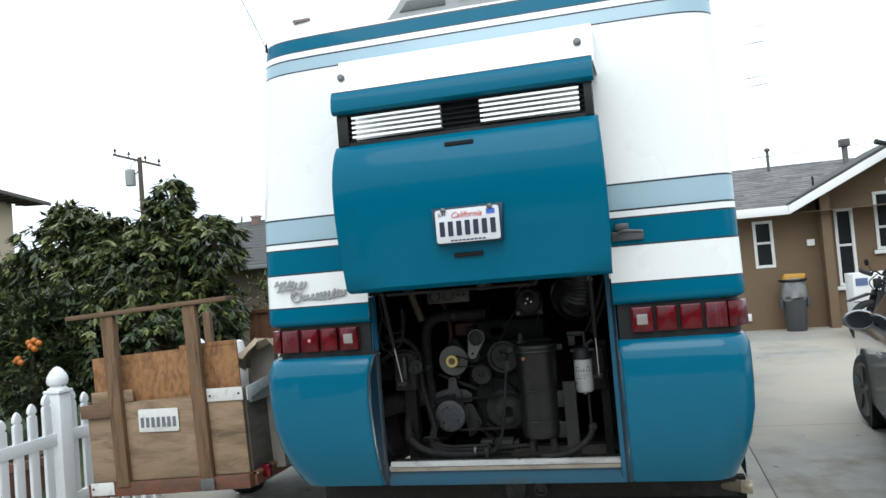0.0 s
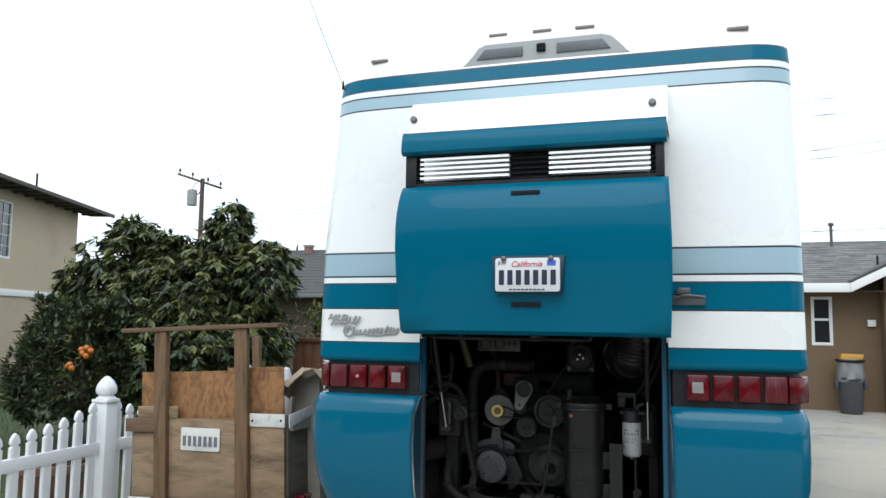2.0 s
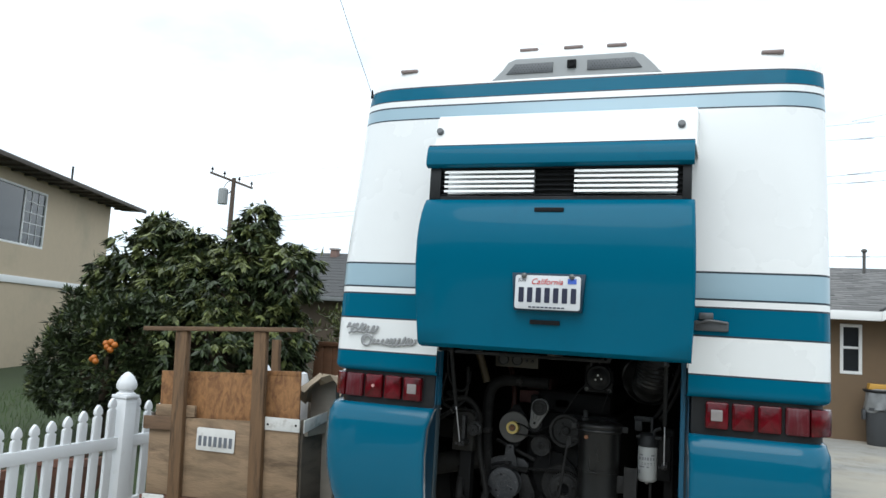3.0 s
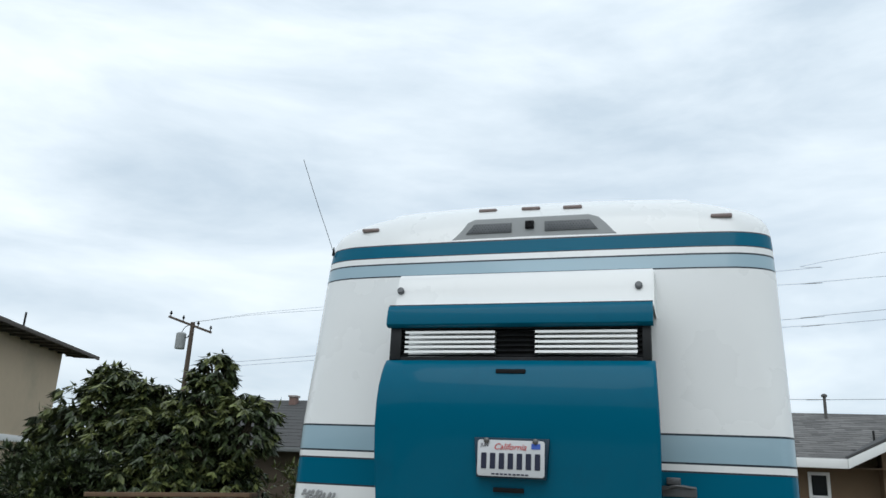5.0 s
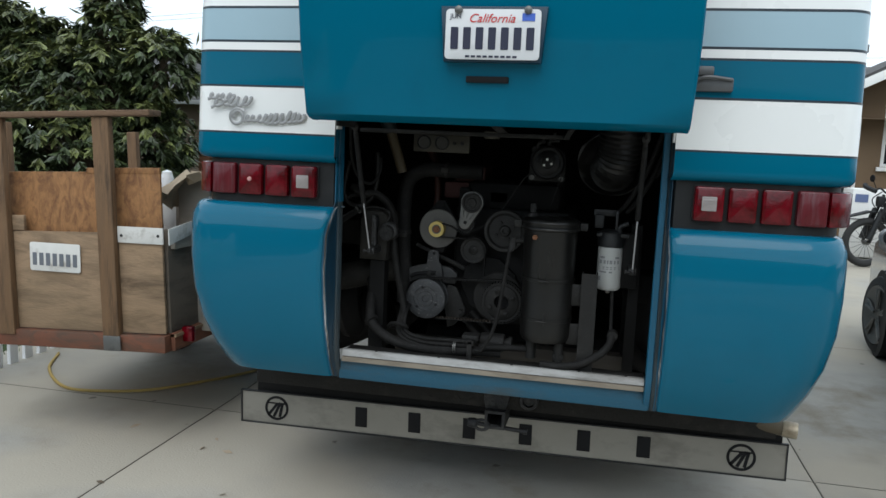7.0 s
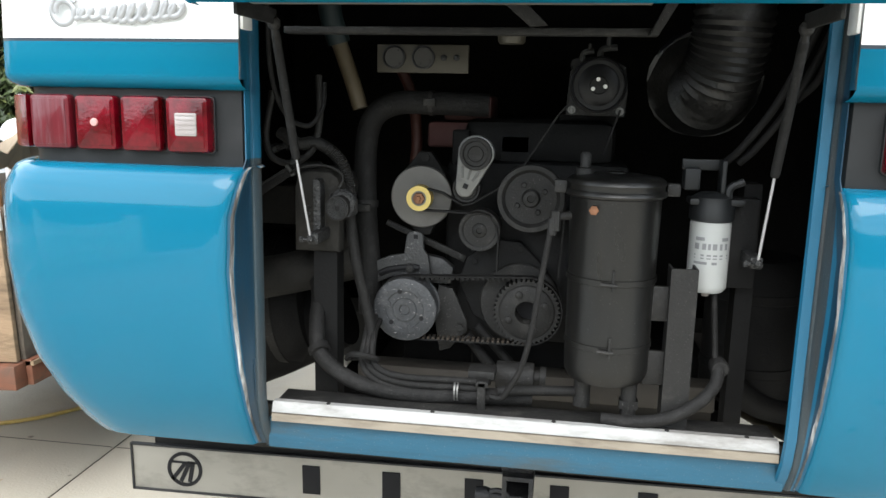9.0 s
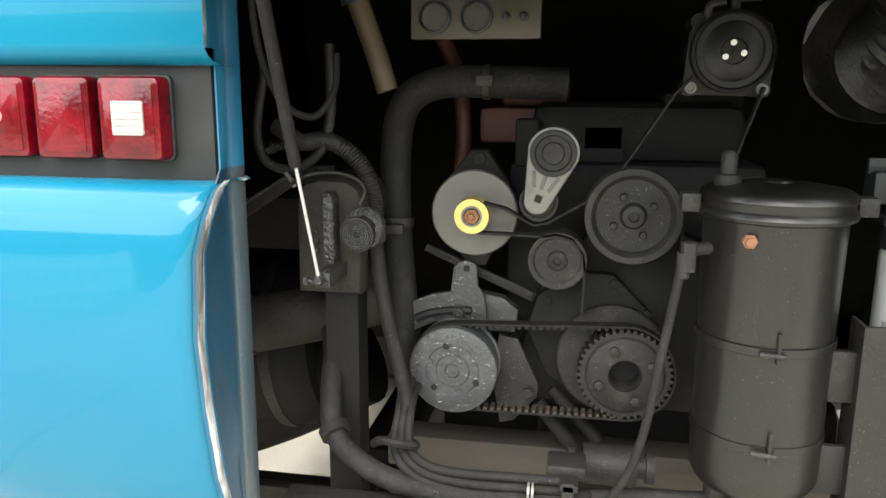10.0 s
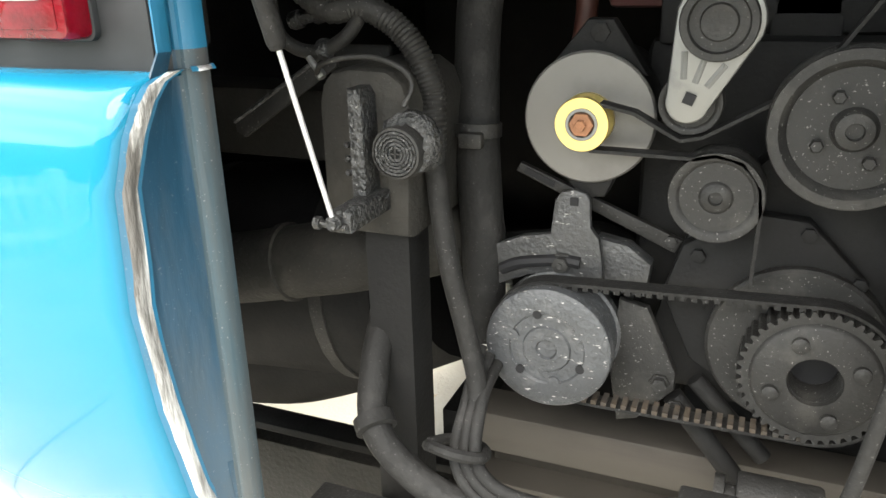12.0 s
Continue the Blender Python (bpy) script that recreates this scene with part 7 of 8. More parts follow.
def tree(name, label, base, lumps, seed, clusters, length, width, trunk_r, lit_share=0.25, droop=0.35):
    rng = random.Random(seed)
    t = thing(name, label, "tree")
    bx, by, bz = base
    bm = B()
    centre = sum((Vector(c) for c, r in lumps), Vector()) / len(lumps)
    fork = Vector((bx + 0.08, by, bz + 0.75))
    tube(bm, [(bx, by, bz - 0.05), (bx + 0.03, by, bz + 0.35), fork], lambda f: trunk_r * (1.25 - 0.5 * f), 12)
    part("trunk", bm, BARK, t, "brown bark trunk")
    for c, r in lumps:
        c = Vector(c)
        bm = B()
        mid = fork.lerp(c, 0.5) + Vector((rng.uniform(-0.1, 0.1), rng.uniform(-0.1, 0.1), 0.05))
        tube(bm, [fork, mid, c, c + (c - fork).normalized() * r * 0.5], lambda f: trunk_r * (0.6 - 0.48 * f), 8)
        for k in range(5):
            d = Vector((rng.gauss(0, 1), rng.gauss(0, 1), rng.gauss(0.3, 1))).normalized()
            tube(bm, [c.lerp(mid, 0.3), c + d * r * 0.4, c + d * r * 0.85], lambda f: trunk_r * (0.2 - 0.15 * f), 5, 3)
        part("limb", bm, BARK, t)
    old, lit_leaves = [], []
    total = sum(r * r for c, r in lumps)
    for c, r in lumps:
        c = Vector(c)
        for k in range(int(clusters * r * r / total)):
            d = Vector((rng.gauss(0, 1), rng.gauss(0, 1), rng.gauss(0, 1))).normalized()
            if d.z < -0.75:
                d.z = -d.z
            bump = 1 + 0.38 * noise.noise(d * 2.4 + c) + 0.24 * noise.noise(d * 5.5 + c * 2)
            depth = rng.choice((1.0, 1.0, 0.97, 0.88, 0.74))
            p = c + d * r * bump * depth
            inside = any((p - Vector(c2)).length < r2 * 0.72 for c2, r2 in lumps if c2 != tuple(c))
            if inside or p.z < bz + 0.12:
                continue
            out = (d + (p - centre).normalized() * 0.5 + Vector((0, 0, 0.35))).normalized()
            # brighter leaf colour on outer, upward sides stands for light on the crown
            lit = depth > 0.95 and rng.random() < lit_share * (0.5 + max(0, d.z) * 1.4)
            (lit_leaves if lit else old).extend(rosette(rng, p, out, rng.randint(7, 11), droop))
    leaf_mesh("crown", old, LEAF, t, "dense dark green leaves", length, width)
    leaf_mesh("young_leaves", lit_leaves, LEAFY, t, "yellow-green leaves, brighter where the crown is lit", length * 0.95, width)
    return t


tree("loquat_tree", "broad dark green tree with long drooping leaves", (-5.6, 5.6, ground_z(5.6)),
     [((-6.75, 5.3, 2.42), 0.58), ((-5.22, 5.4, 3.08), 0.25), ((-5.3, 5.4, 2.68), 0.38), ((-7.15, 5.3, 2.0), 0.6), ((-4.62, 5.3, 2.34), 0.38), ((-5.45, 5.2, 2.0), 0.62), ((-6.2, 5.2, 1.75), 0.75), ((-4.78, 5.2, 1.45), 0.50), ((-5.5, 4.9, 1.25), 0.75), ((-6.95, 5.3, 1.65), 0.70), ((-5.6, 5.9, 1.6), 0.7), ((-6.15, 5.35, 2.42), 0.42), ((-6.75, 5.3, 2.86), 0.26)],
     4, 5200, 0.165, 0.03, 0.11, 0.45, 1.5)
orange_tree = tree("orange_tree", "small rounded orange tree with ripe fruit", (-6.9, 4.6, ground_z(4.6)),
     [((-6.75, 4.5, 1.2), 0.66), ((-7.3, 4.6, 0.95), 0.58), ((-6.3, 4.25, 0.95), 0.58), ((-7.15, 4.6, 1.5), 0.45), ((-6.1, 4.3, 1.4), 0.5), ((-7.6, 4.8, 0.75), 0.46)],
     9, 2400, 0.11, 0.022, 0.07, 0.12, 0.45)
rng = random.Random(2)
bm = B()
bmesh.ops.create_uvsphere(bm, u_segments=16, v_segments=10, radius=0.037)
fruit = part("orange", bm, ORANGE, orange_tree, "ripe orange fruit")
fruit.location = (-5.98, 3.62, 1.32)
for d in ((0.06, -0.01, -0.03), (-0.05, 0.03, 0.04), (0.03, 0.02, 0.06), (0.11, 0.0, 0.03), (-0.10, -0.05, -0.17), (-0.13, -0.05, -0.13), (-0.16, -0.04, -0.15), (0.3, 0.1, -0.45)):
    o = new("orange", fruit.data)
    o.parent = orange_tree
    o.location = Vector((-5.98, 3.62, 1.32)) + Vector(d)

# shrub behind the brown boundary fence
rng = random.Random(21)
leaves = []
shrub = thing("hedge_shrub", "bright green shrub behind the brown fence", "shrub")
for k in range(420):
    p = Vector((rng.uniform(-5.0, -2.6), rng.uniform(6.6, 7.2), rng.uniform(0.9, 1.95)))
    leaves += rosette(rng, p, Vector((rng.uniform(-1, 1), -0.6, 0.8)), 7, 0.2)
leaf_mesh("crown", leaves, LEAFY, shrub, "bright green shrub leaves", 0.13, 0.02)
bm = B()
for k in range(6):
    x = -4.8 + 0.4 * k
    tube(bm, [(x, 6.9, ground_z(6.9)), (x + 0.05, 6.9, 0.8), (x - 0.05, 6.85, 1.5)], 0.018, 6, 4)
part("stems", bm, BARK, shrub)

# grass beyond the fence
rng = random.Random(8)
verts, faces = [], []
for k in range(9000):
    x, y = rng.uniform(-12.0, -3.62), rng.uniform(-2.0, 9.0)
    z, h, w, a = ground_z(y) - 0.03, rng.uniform(0.05, 0.12), 0.006, rng.uniform(0, 6.28)
    i = len(verts)
    verts += [(x - w * math.cos(a), y - w * math.sin(a), z), (x + w * math.cos(a), y + w * math.sin(a), z), (x + rng.uniform(-0.04, 0.04), y + rng.uniform(-0.04, 0.04), z + h)]
    faces.append((i, i + 1, i + 2))
me = bpy.data.meshes.new("lawn_grass")
me.from_pydata(verts, [], faces)
me.materials.append(GRASS)
tagged(new("lawn_grass", me), "short green lawn grass", "grass", kind="stuff")
for px, py, pr in ((-4.8, 2.05, 0.32), (-4.95, 1.2, 0.30)):
    bm = B()
    lathe(bm, (px, py, ground_z(py) - 0.03), (0, 0, 1), [(0, 0), (pr * 0.55, 0), (pr * 0.8, 0.16), (pr * 0.93, 0.36), (pr, 0.37), (pr, 0.44), (pr * 0.93, 0.445), (pr * 0.9, 0.36), (0, 0.35)], 32)
    bowl = thing("planter", "wide terracotta planter bowl behind the fence", "planter", "planters")
    part("bowl", bm, TERRA, bowl)
    rng = random.Random(int(pr * 1000))
    sprigs = []
    for k in range(26):
        p = Vector((px + rng.uniform(-0.2, 0.2), py + rng.uniform(-0.2, 0.2), 0.34 + rng.uniform(0, 0.10)))
        sprigs += rosette(rng, p, Vector((rng.uniform(-0.5, 0.5), rng.uniform(-0.5, 0.5), 1)), 6, 0.2)
    leaf_mesh("sprigs", sprigs, LEAF, bowl, "low dark green plants", 0.12, 0.02)

# brown boundary fence
bf = thing("board_fence", "brown stained board fence", "fence")
for k in range(26):
    bm = B()
    x = -4.72 + 0.145 * k
    box(bm, x, x + 0.14, 6.3, 6.32, ground_z(6.3) - 0.02, 1.43 + 0.004 * (k % 3), 0.003)
    part("board", bm, BROWNP, bf)
bm = B()
box(bm, -4.74, -0.9, 6.27, 6.36, 1.43, 1.49, 0.004)
part("cap_rail", bm, BROWNP, bf)


# ---- houses ----
def window(parent, x0, x1, z0, z1, y, split=(), sill=False, m=None):
    """A white framed window on a wall that faces -y, its glass set back."""
    f = 0.055
    bm = B()
    box(bm, x0 - f, x1 + f, y - 0.035, y + 0.03, z1, z1 + f, 0.005)
    box(bm, x0 - f, x1 + f, y - 0.035, y + 0.03, z0 - f, z0, 0.005)
    box(bm, x0 - f, x0, y - 0.034, y + 0.03, z0, z1, 0.005)
    box(bm, x1, x1 + f, y - 0.034, y + 0.03, z0, z1, 0.005)
    for axis, v in split:
        if axis == "z":
            box(bm, x0, x1, y - 0.025, y + 0.02, v - 0.022, v + 0.022, 0.003)
        else:
            box(bm, v - 0.022, v + 0.022, y - 0.025, y + 0.02, z0, z1, 0.003)
    if m is not None:
        bm.transform(m)
    w = part("window", bm, TRIMW, parent, "white framed window with dark glass")
    bm = B()
    box(bm, x0, x1, y + 0.005, y + 0.012, z0, z1)
    if m is not None:
        bm.transform(m)
    part("pane", bm, GLASSD, w)
    if sill:
        bm = B()
        box(bm, x0 - 0.12, x1 + 0.14, y - 0.09, y - 0.036, z0 - 0.13, z0 - 0.06, 0.006)
        if m is not None:
            bm.transform(m)
        part("sill", bm, TRIMW, w)
    return w


def shingle_roof(parent, x0, x1, y0, z0, y1, z1, material, rows, label, m=None):
    """Courses of overlapping shingles, every course a stepped strip with uneven tab edges."""
    bm = B()
    rng = random.Random(rows)
    n = max(4, int((x1 - x0) / 0.30))
    for r in range(rows):
        a, b = r / rows, (r + 1.06) / rows
        ya, za, yb, zb = y0 + (y1 - y0) * a, z0 + (z1 - z0) * a, y0 + (y1 - y0) * min(1, b), z0 + (z1 - z0) * min(1, b)
        for k in range(n):
            xa, xb = x0 + (x1 - x0) * (k + (0.5 if r % 2 else 0)) / n, x0 + (x1 - x0) * (k + (1.5 if r % 2 else 1)) / n - 0.004
            j = rng.uniform(-0.012, 0.012)
            lift = 0.009 + rng.uniform(0, 0.006)
            vs = [bm.verts.new(p) for p in ((xa, ya + j, za + lift), (xb, ya + j, za + lift), (xb, yb, zb + 0.004), (xa, yb, zb + 0.004), (xa, ya + j, za), (xb, ya + j, za))]
            bm.faces.new((vs[0], vs[1], vs[2], vs[3]))
            bm.faces.new((vs[4], vs[5], vs[1], vs[0]))
    sheet(bm, [[(x, y, z) for x in (x0, x1)] for y, z in ((y0, z0 - 0.002), (y1, z1 - 0.002))])
    if m is not None:
        bm.transform(m)
    return part("roof", bm, material, parent, label, sharp=20)


VENTM = mat("grey_vent_metal", (0.10, 0.095, 0.088), 0.6, metal=0.3, var=0.2, scale=10)
hr = thing("tan_house", "single-storey tan stucco house with grey shingle roof", "house")
G = 0.22
WY = 12.1
holes = [(2.87, 3.18, 1.43, 2.28), (4.32, 4.56, 1.0, 2.36), (5.0, 5.4, 1.62, 2.62)]
cutx = sorted({-3.0, 9.0, *(h[0] for h in holes), *(h[1] for h in holes)})
for xa, xb in zip(cutx, cutx[1:]):
    hole = [h for h in holes if h[0] == xa and h[1] == xb]
    spans = [(G - 0.1, hole[0][2]), (hole[0][3], 2.63)] if hole else [(G - 0.1, 2.63)]
    for za, zb in spans:
        part("wall", box(B(), xa, xb, WY, WY + 0.2, za, zb), STUCCO, hr, "tan stucco wall")
for dims in ((4.0, 4.16, WY - 0.32, WY, G - 0.1, 2.75), (-3.0, 9.0, WY + 3.9, WY + 4.1, G - 0.1, 2.75), (-3.0, -2.8, WY + 0.2, WY + 3.9, G - 0.1, 2.75), (8.8, 9.0, WY + 0.2, WY + 3.9, G - 0.1, 2.75)):
    part("wall", box(B(), *dims), STUCCO, hr, "tan stucco wall")
window(hr, 2.90, 3.15, 1.46, 2.25, WY + 0.02, [("z", 1.88)])
window(hr, 4.33, 4.55, 1.02, 2.35, WY + 0.02, [("z", 1.72)], sill=True)
window(hr, 5.02, 5.38, 1.64, 2.60, WY + 0.02, [("z", 2.0)], sill=True)
shingle_roof(hr, -3.2, 3.62, 11.55, 2.50, 15.6, 3.68, SHINGLE, 24, "grey weathered shingle roof")
shingle_roof(hr, 3.40, 9.2, 12.3, 2.72, 15.6, 3.68, SHINGLE, 19, "grey weathered shingle roof")
part("gable_wall", slab(B(), [(3.68, 2.632), (7.4, 2.632), (5.55, 3.54)], "y", 12.12, 12.28), STUCCO, hr, "tan stucco gable")
shingle_roof(hr, -3.2, 9.2, 19.5, 2.50, 15.6, 3.68, SHINGLE, 8, "grey weathered shingle roof")
bm = B()
box(bm, -3.2, 3.42, 11.50, 11.55, 2.36, 2.52, 0.004)
slab(bm, [(3.42, 2.36), (3.42, 2.52), (5.55, 3.60), (5.55, 3.44)], "y", 11.46, 11.51, 0.003)
slab(bm, [(5.55, 3.44), (5.55, 3.60), (9.0, 2.0), (9.0, 1.84)], "y", 11.46, 11.51, 0.003)
box(bm, 5.16, 5.29, 11.40, 11.52, ground_z(11.4), 3.28, 0.004)
part("fascia", bm, TRIMW, hr, "white painted fascia and porch post")
bm = B()
slab(bm, [(3.42, 2.53), (5.55, 3.61), (9.0, 2.02), (9.0, 2.06), (5.55, 3.66), (3.42, 2.57)], "y", 11.47, 14.6)
part("porch_roof", bm, SHINGLED, hr)
bm = B()
quad(bm, [(-3, 11.52, 2.37), (9, 11.52, 2.37), (9, 12.1, 2.42), (-3, 12.1, 2.42)])
part("soffit", bm, STUCCO, hr)
for x, r, h in ((3.70, 0.032, 0.22), (5.29, 0.06, 0.22)):
    bm = B()
    z0 = 3.45
    lathe(bm, (x, 15.0, z0), (0, 0, 1), [(0.09, 0), (r, 0.06), (r, 0.34 + h), (0, 0.34 + h)], 14)
    if r > 0.05:
        box(bm, x - 0.10, x + 0.10, 14.9, 15.1, z0 + 0.44, z0 + 0.60, 0.006)
    else:
        lathe(bm, (x, 15.0, z0 + 0.52), (0, 0, 1), [(0.04, 0), (0.062, 0.01), (0.062, 0.05), (0.03, 0.075), (0, 0.08)], 14)
    part("vent_pipe", bm, VENTM, hr, "grey metal roof vent pipe")
bm = B()
rod(bm, (4.15, 12.9, 2.85), (4.15, 12.9, 3.12), 0.02)
lathe(bm, (4.15, 12.9, 2.88), (0, 0, 1), [(0.12, 0), (0.05, 0.04), (0, 0.04)], 10)
part("plumbing_vent", bm, GREYM, hr)
bm = B()
box(bm, 3.77, 3.90, WY - 0.09, WY, 1.76, 1.88, 0.008)
part("wall_lamp", bm, TRIMW, hr, "white wall lamp box")
bm = B()
box(bm, 2.60, 2.68, WY - 0.05, WY, 0.42, 0.56, 0.006)
part("outlet_cover", bm, TRIMW, hr)
bm = B()
part("wall_box", box(B(), 5.02, 5.18, 11.25, 11.42, 2.72, 2.84, 0.01), TRIMW, hr, "white square lamp box")
lathe(bm, (5.0, 11.2, 3.42), (-0.9, -0.3, 0.25), [(0, -0.1), (0.035, -0.1), (0.05, 0.16), (0.045, 0.17), (0, 0.15)], 12)
part("flood_lamp", bm, BLACKP, hr, "black outdoor flood lamp")

hm = thing("grey_roof_house", "low house with dark grey shingle roof behind trees", "house")
bm = B()
box(bm, -14.0, -1.5, 15.0, 21.0, 0.0, 2.4)
part("wall", bm, mat("brown_siding", (0.10, 0.075, 0.055), 0.85, var=0.12, scale=5), hm)
shingle_roof(hm, -14.5, -1.0, 14.45, 2.48, 18.2, 4.0, SHINGLED, 15, "dark grey shingle roof")
shingle_roof(hm, -14.5, -1.0, 22.0, 2.48, 18.2, 4.0, SHINGLED, 8, "dark grey shingle roof")
part("gutter", box(B(), -14.5, -1.0, 14.36, 14.45, 2.36, 2.47, 0.01), mat("dark_gutter", (0.16, 0.17, 0.17), 0.6), hm, "dark metal gutter")
flue = part("chimney", box(B(), -10.66, -10.44, 17.75, 17.97, 3.7, 4.06, 0.01), mat("chimney_brick", (0.20, 0.13, 0.11), 0.9, var=0.3, scale=14), hm, "small reddish brick chimney")
part("chimney_cap", box(B(), -10.69, -10.41, 17.72, 18.0, 4.06, 4.12, 0.01), mat("chimney_mortar", (0.34, 0.30, 0.28), 0.9, var=0.2), flue)

hl = thing("cream_house", "two-storey cream stucco house with white trim", "house")
LM = pose(-15.75, 10.3, 0, 0, 0, 110)      # local -y faces the driveway, local x runs away from the camera
for dims in ((-6.0, -0.9, 0.0, 0.25, -0.6, 5.15), (2.15, 6.2, 0.0, 0.25, -0.6, 5.15), (-0.9, 2.15, 0.0, 0.25, -0.6, 3.30), (-0.9, 2.15, 0.0, 0.25, 4.80, 5.15),
             (5.95, 6.2, 0.25, 8.0, -0.6, 5.15), (-6.0, -5.75, 0.25, 8.0, -0.6, 5.15), (-6.0, 6.2, 8.0, 8.2, -0.6, 5.15)):
    bm = box(B(), *dims)
    bm.transform(LM)
    part("wall", bm, CREAM, hl, "cream stucco wall")
bm = B()
box(bm, -6.05, 6.25, -0.05, 0.0, 2.32, 2.50, 0.006)
bm.transform(LM)
part("trim_band", bm, TRIMW, hl, "white painted trim band")
window(hl, -0.85, 2.10, 3.35, 4.75, 0.03, [("x", 1.05)], m=LM)
bm = B()
for i in range(1, 3):
    box(bm, 1.08 + i * 0.34 - 0.008, 1.08 + i * 0.34 + 0.008, 0.02, 0.03, 3.35, 4.75)
for i in range(1, 5):
    box(bm, 1.07, 2.10, 0.02, 0.03, 3.35 + i * 0.28 - 0.008, 3.35 + i * 0.28 + 0.008)
bm.transform(LM)
part("muntins", bm, TRIMW, hl)
shingle_roof(hl, -6.9, 7.1, -0.75, 5.18, 4.0, 6.85, SHINGLED, 14, "dark shingle roof", LM)
shingle_roof(hl, -6.9, 7.1, 8.9, 5.18, 4.0, 6.85, SHINGLED, 8, "dark shingle roof", LM)
bm = B()
box(bm, -6.95, 7.15, -0.80, -0.74, 5.09, 5.2, 0.006)
box(bm, -6.9, 7.1, -0.74, 0.0, 5.12, 5.15)
bm.transform(LM)
part("eave", bm, EAVE, hl, "brown wooden eave")
for k in range(22):
    bm = box(B(), -6.6 + k * 0.62, -6.52 + k * 0.62, -0.68, 0.0, 5.07, 5.12)
    bm.transform(LM)
    part("rafter_tail", bm, EAVE, hl)
bm = B()
rod(bm, (4.2, 0.4, 5.4), (4.2, 0.4, 6.0), 0.03)
bm.transform(LM)
part("vent_pipe", bm, GREYM, hl)

# ---- things by the tan house ----
tb = thing("trash_bin", "grey trash bin with clear bag and yellow tray", "bin")
bm = B()
lathe(bm, (3.40, 11.72, ground_z(11.7)), (0, 0, 1), [(0, 0), (0.17, 0), (0.18, 0.02), (0.205, 0.58), (0.225, 0.60), (0.225, 0.64), (0.20, 0.645), (0.20, 0.6)], 26)
for s in (-1, 1):
    box(bm, 3.40 + s * 0.23 - 0.03, 3.40 + s * 0.23 + 0.03, 11.64, 11.80, ground_z(11.7) + 0.42, ground_z(11.7) + 0.60, 0.015)
part("bin_body", bm, BINM, tb, "grey plastic bin")
bm = B()
lathe(bm, (3.40, 11.72, ground_z(11.7) + 0.56), (0, 0, 1), [(0.20, 0.0), (0.235, 0.06), (0.215, 0.2), (0.195, 0.34), (0.16, 0.4), (0, 0.42)], 26)
for v in bm.verts:
    v.co += Vector((1, 1, 0.5)) * 0.035 * noise.noise(v.co * 11)
part("bag", bm, BAGM, tb, "clear plastic bag")
bm = B()
lathe(bm, (3.40, 11.72, ground_z(11.7) + 0.90), (0, 0, 1), [(0, 0), (0.22, 0.0), (0.25, 0.03), (0.24, 0.05), (0, 0.05)], 24)
part("bin_lid", bm, BLACKP, tb)
bm = B()
slab(bm, [(3.23, ground_z(11.7) + 0.95), (3.58, ground_z(11.7) + 0.95), (3.61, ground_z(11.7) + 1.04), (3.25, ground_z(11.7) + 1.05)], "y", 11.6, 11.86, 0.01)
part("yellow_tray", bm, YELLOW, tb, "yellow plastic tray on the lid")

cab = thing("white_cabinet", "white metal cabinet with small blue label", "cabinet")
g = ground_z(10)
bm = B()
box(bm, 3.98, 4.75, 9.95, 10.45, g + 0.03, g + 1.06, 0.015)
part("cabinet_body", bm, TRIMW, cab)
part("label_panel", box(B(), 4.02, 4.20, 9.944, 9.95, g + 0.86, g + 0.98), mat("faded_blue_label", (0.12, 0.16, 0.30), 0.5), cab)
bm = B()
box(bm, 3.97, 4.76, 9.94, 9.955, g + 0.60, g + 0.612)
part("door_gap", bm, BLACKP, cab)

bike = thing("dirt_bike", "white and black dirt motorcycle on its stand", "motorcycle")
g = ground_z(9.2)


def torus(bm, c, axis, R, r, n=36, k=10):
    a, b, d = basis(axis)
    tube_pts = [Vector(c) + (a * math.cos(2 * math.pi * i / n) + b * math.sin(2 * math.pi * i / n)) * R for i in range(n + 1)]
    return tube(bm, tube_pts, r, k, 1)


FW, RW = Vector((3.99, 9.15, g + 0.35)), Vector((5.38, 9.5, g + 0.33))
AX = Vector((-0.26, 0.97, 0))
for name, c, R in (("front_wheel", FW, 0.30), ("rear_wheel", RW, 0.28)):
    bm = B()
    torus(bm, c, AX, R, 0.05)
    w = part(name, bm, TYRE, bike, "knobbly black tyre")
    bm = B()
    torus(bm, c, AX, R - 0.045, 0.012, 30, 6)
    lathe(bm, c - AX * 0.05, AX, [(0, 0), (0.035, 0), (0.035, 0.1), (0, 0.1)], 12)
    a, b, d = basis(AX)
    for k in range(16):
        t = 2 * math.pi * k / 16
        rod(bm, c, c + (a * math.cos(t) + b * math.sin(t)) * (R - 0.05), 0.003, n=5)
    part("rim", bm, ALU, w)
along = (RW - FW).normalized()


def bp(u, h, s=0.0):
    return FW + along * u + AX * s + Vector((0, 0, h))


bm = B()
for s in (-0.08, 0.08):
    tube(bm, [bp(0, 0, s), bp(0.12, 0.35, s), bp(0.24, 0.68, s)], 0.022, 8, 3)
part("fork", bm, GREYM, bike)
bm = B()
tube(bm, [bp(0.24, 0.62), bp(0.35, 0.3), bp(0.5, 0.0), bp(0.9, -0.02), bp(1.3, 0.0)], 0.022, 8, 4)
tube(bm, [bp(0.24, 0.6), bp(0.55, 0.48), bp(0.95, 0.45), bp(1.45, 0.52)], 0.02, 8, 4)
box(bm, -0.14, 0.16, -0.12, 0.12, -0.16, 0.2, 0.03, m=Matrix.Translation(bp(0.62, 0.1)))
part("frame", bm, SOOT_SHADE, bike, "black frame and engine")
bm = B()
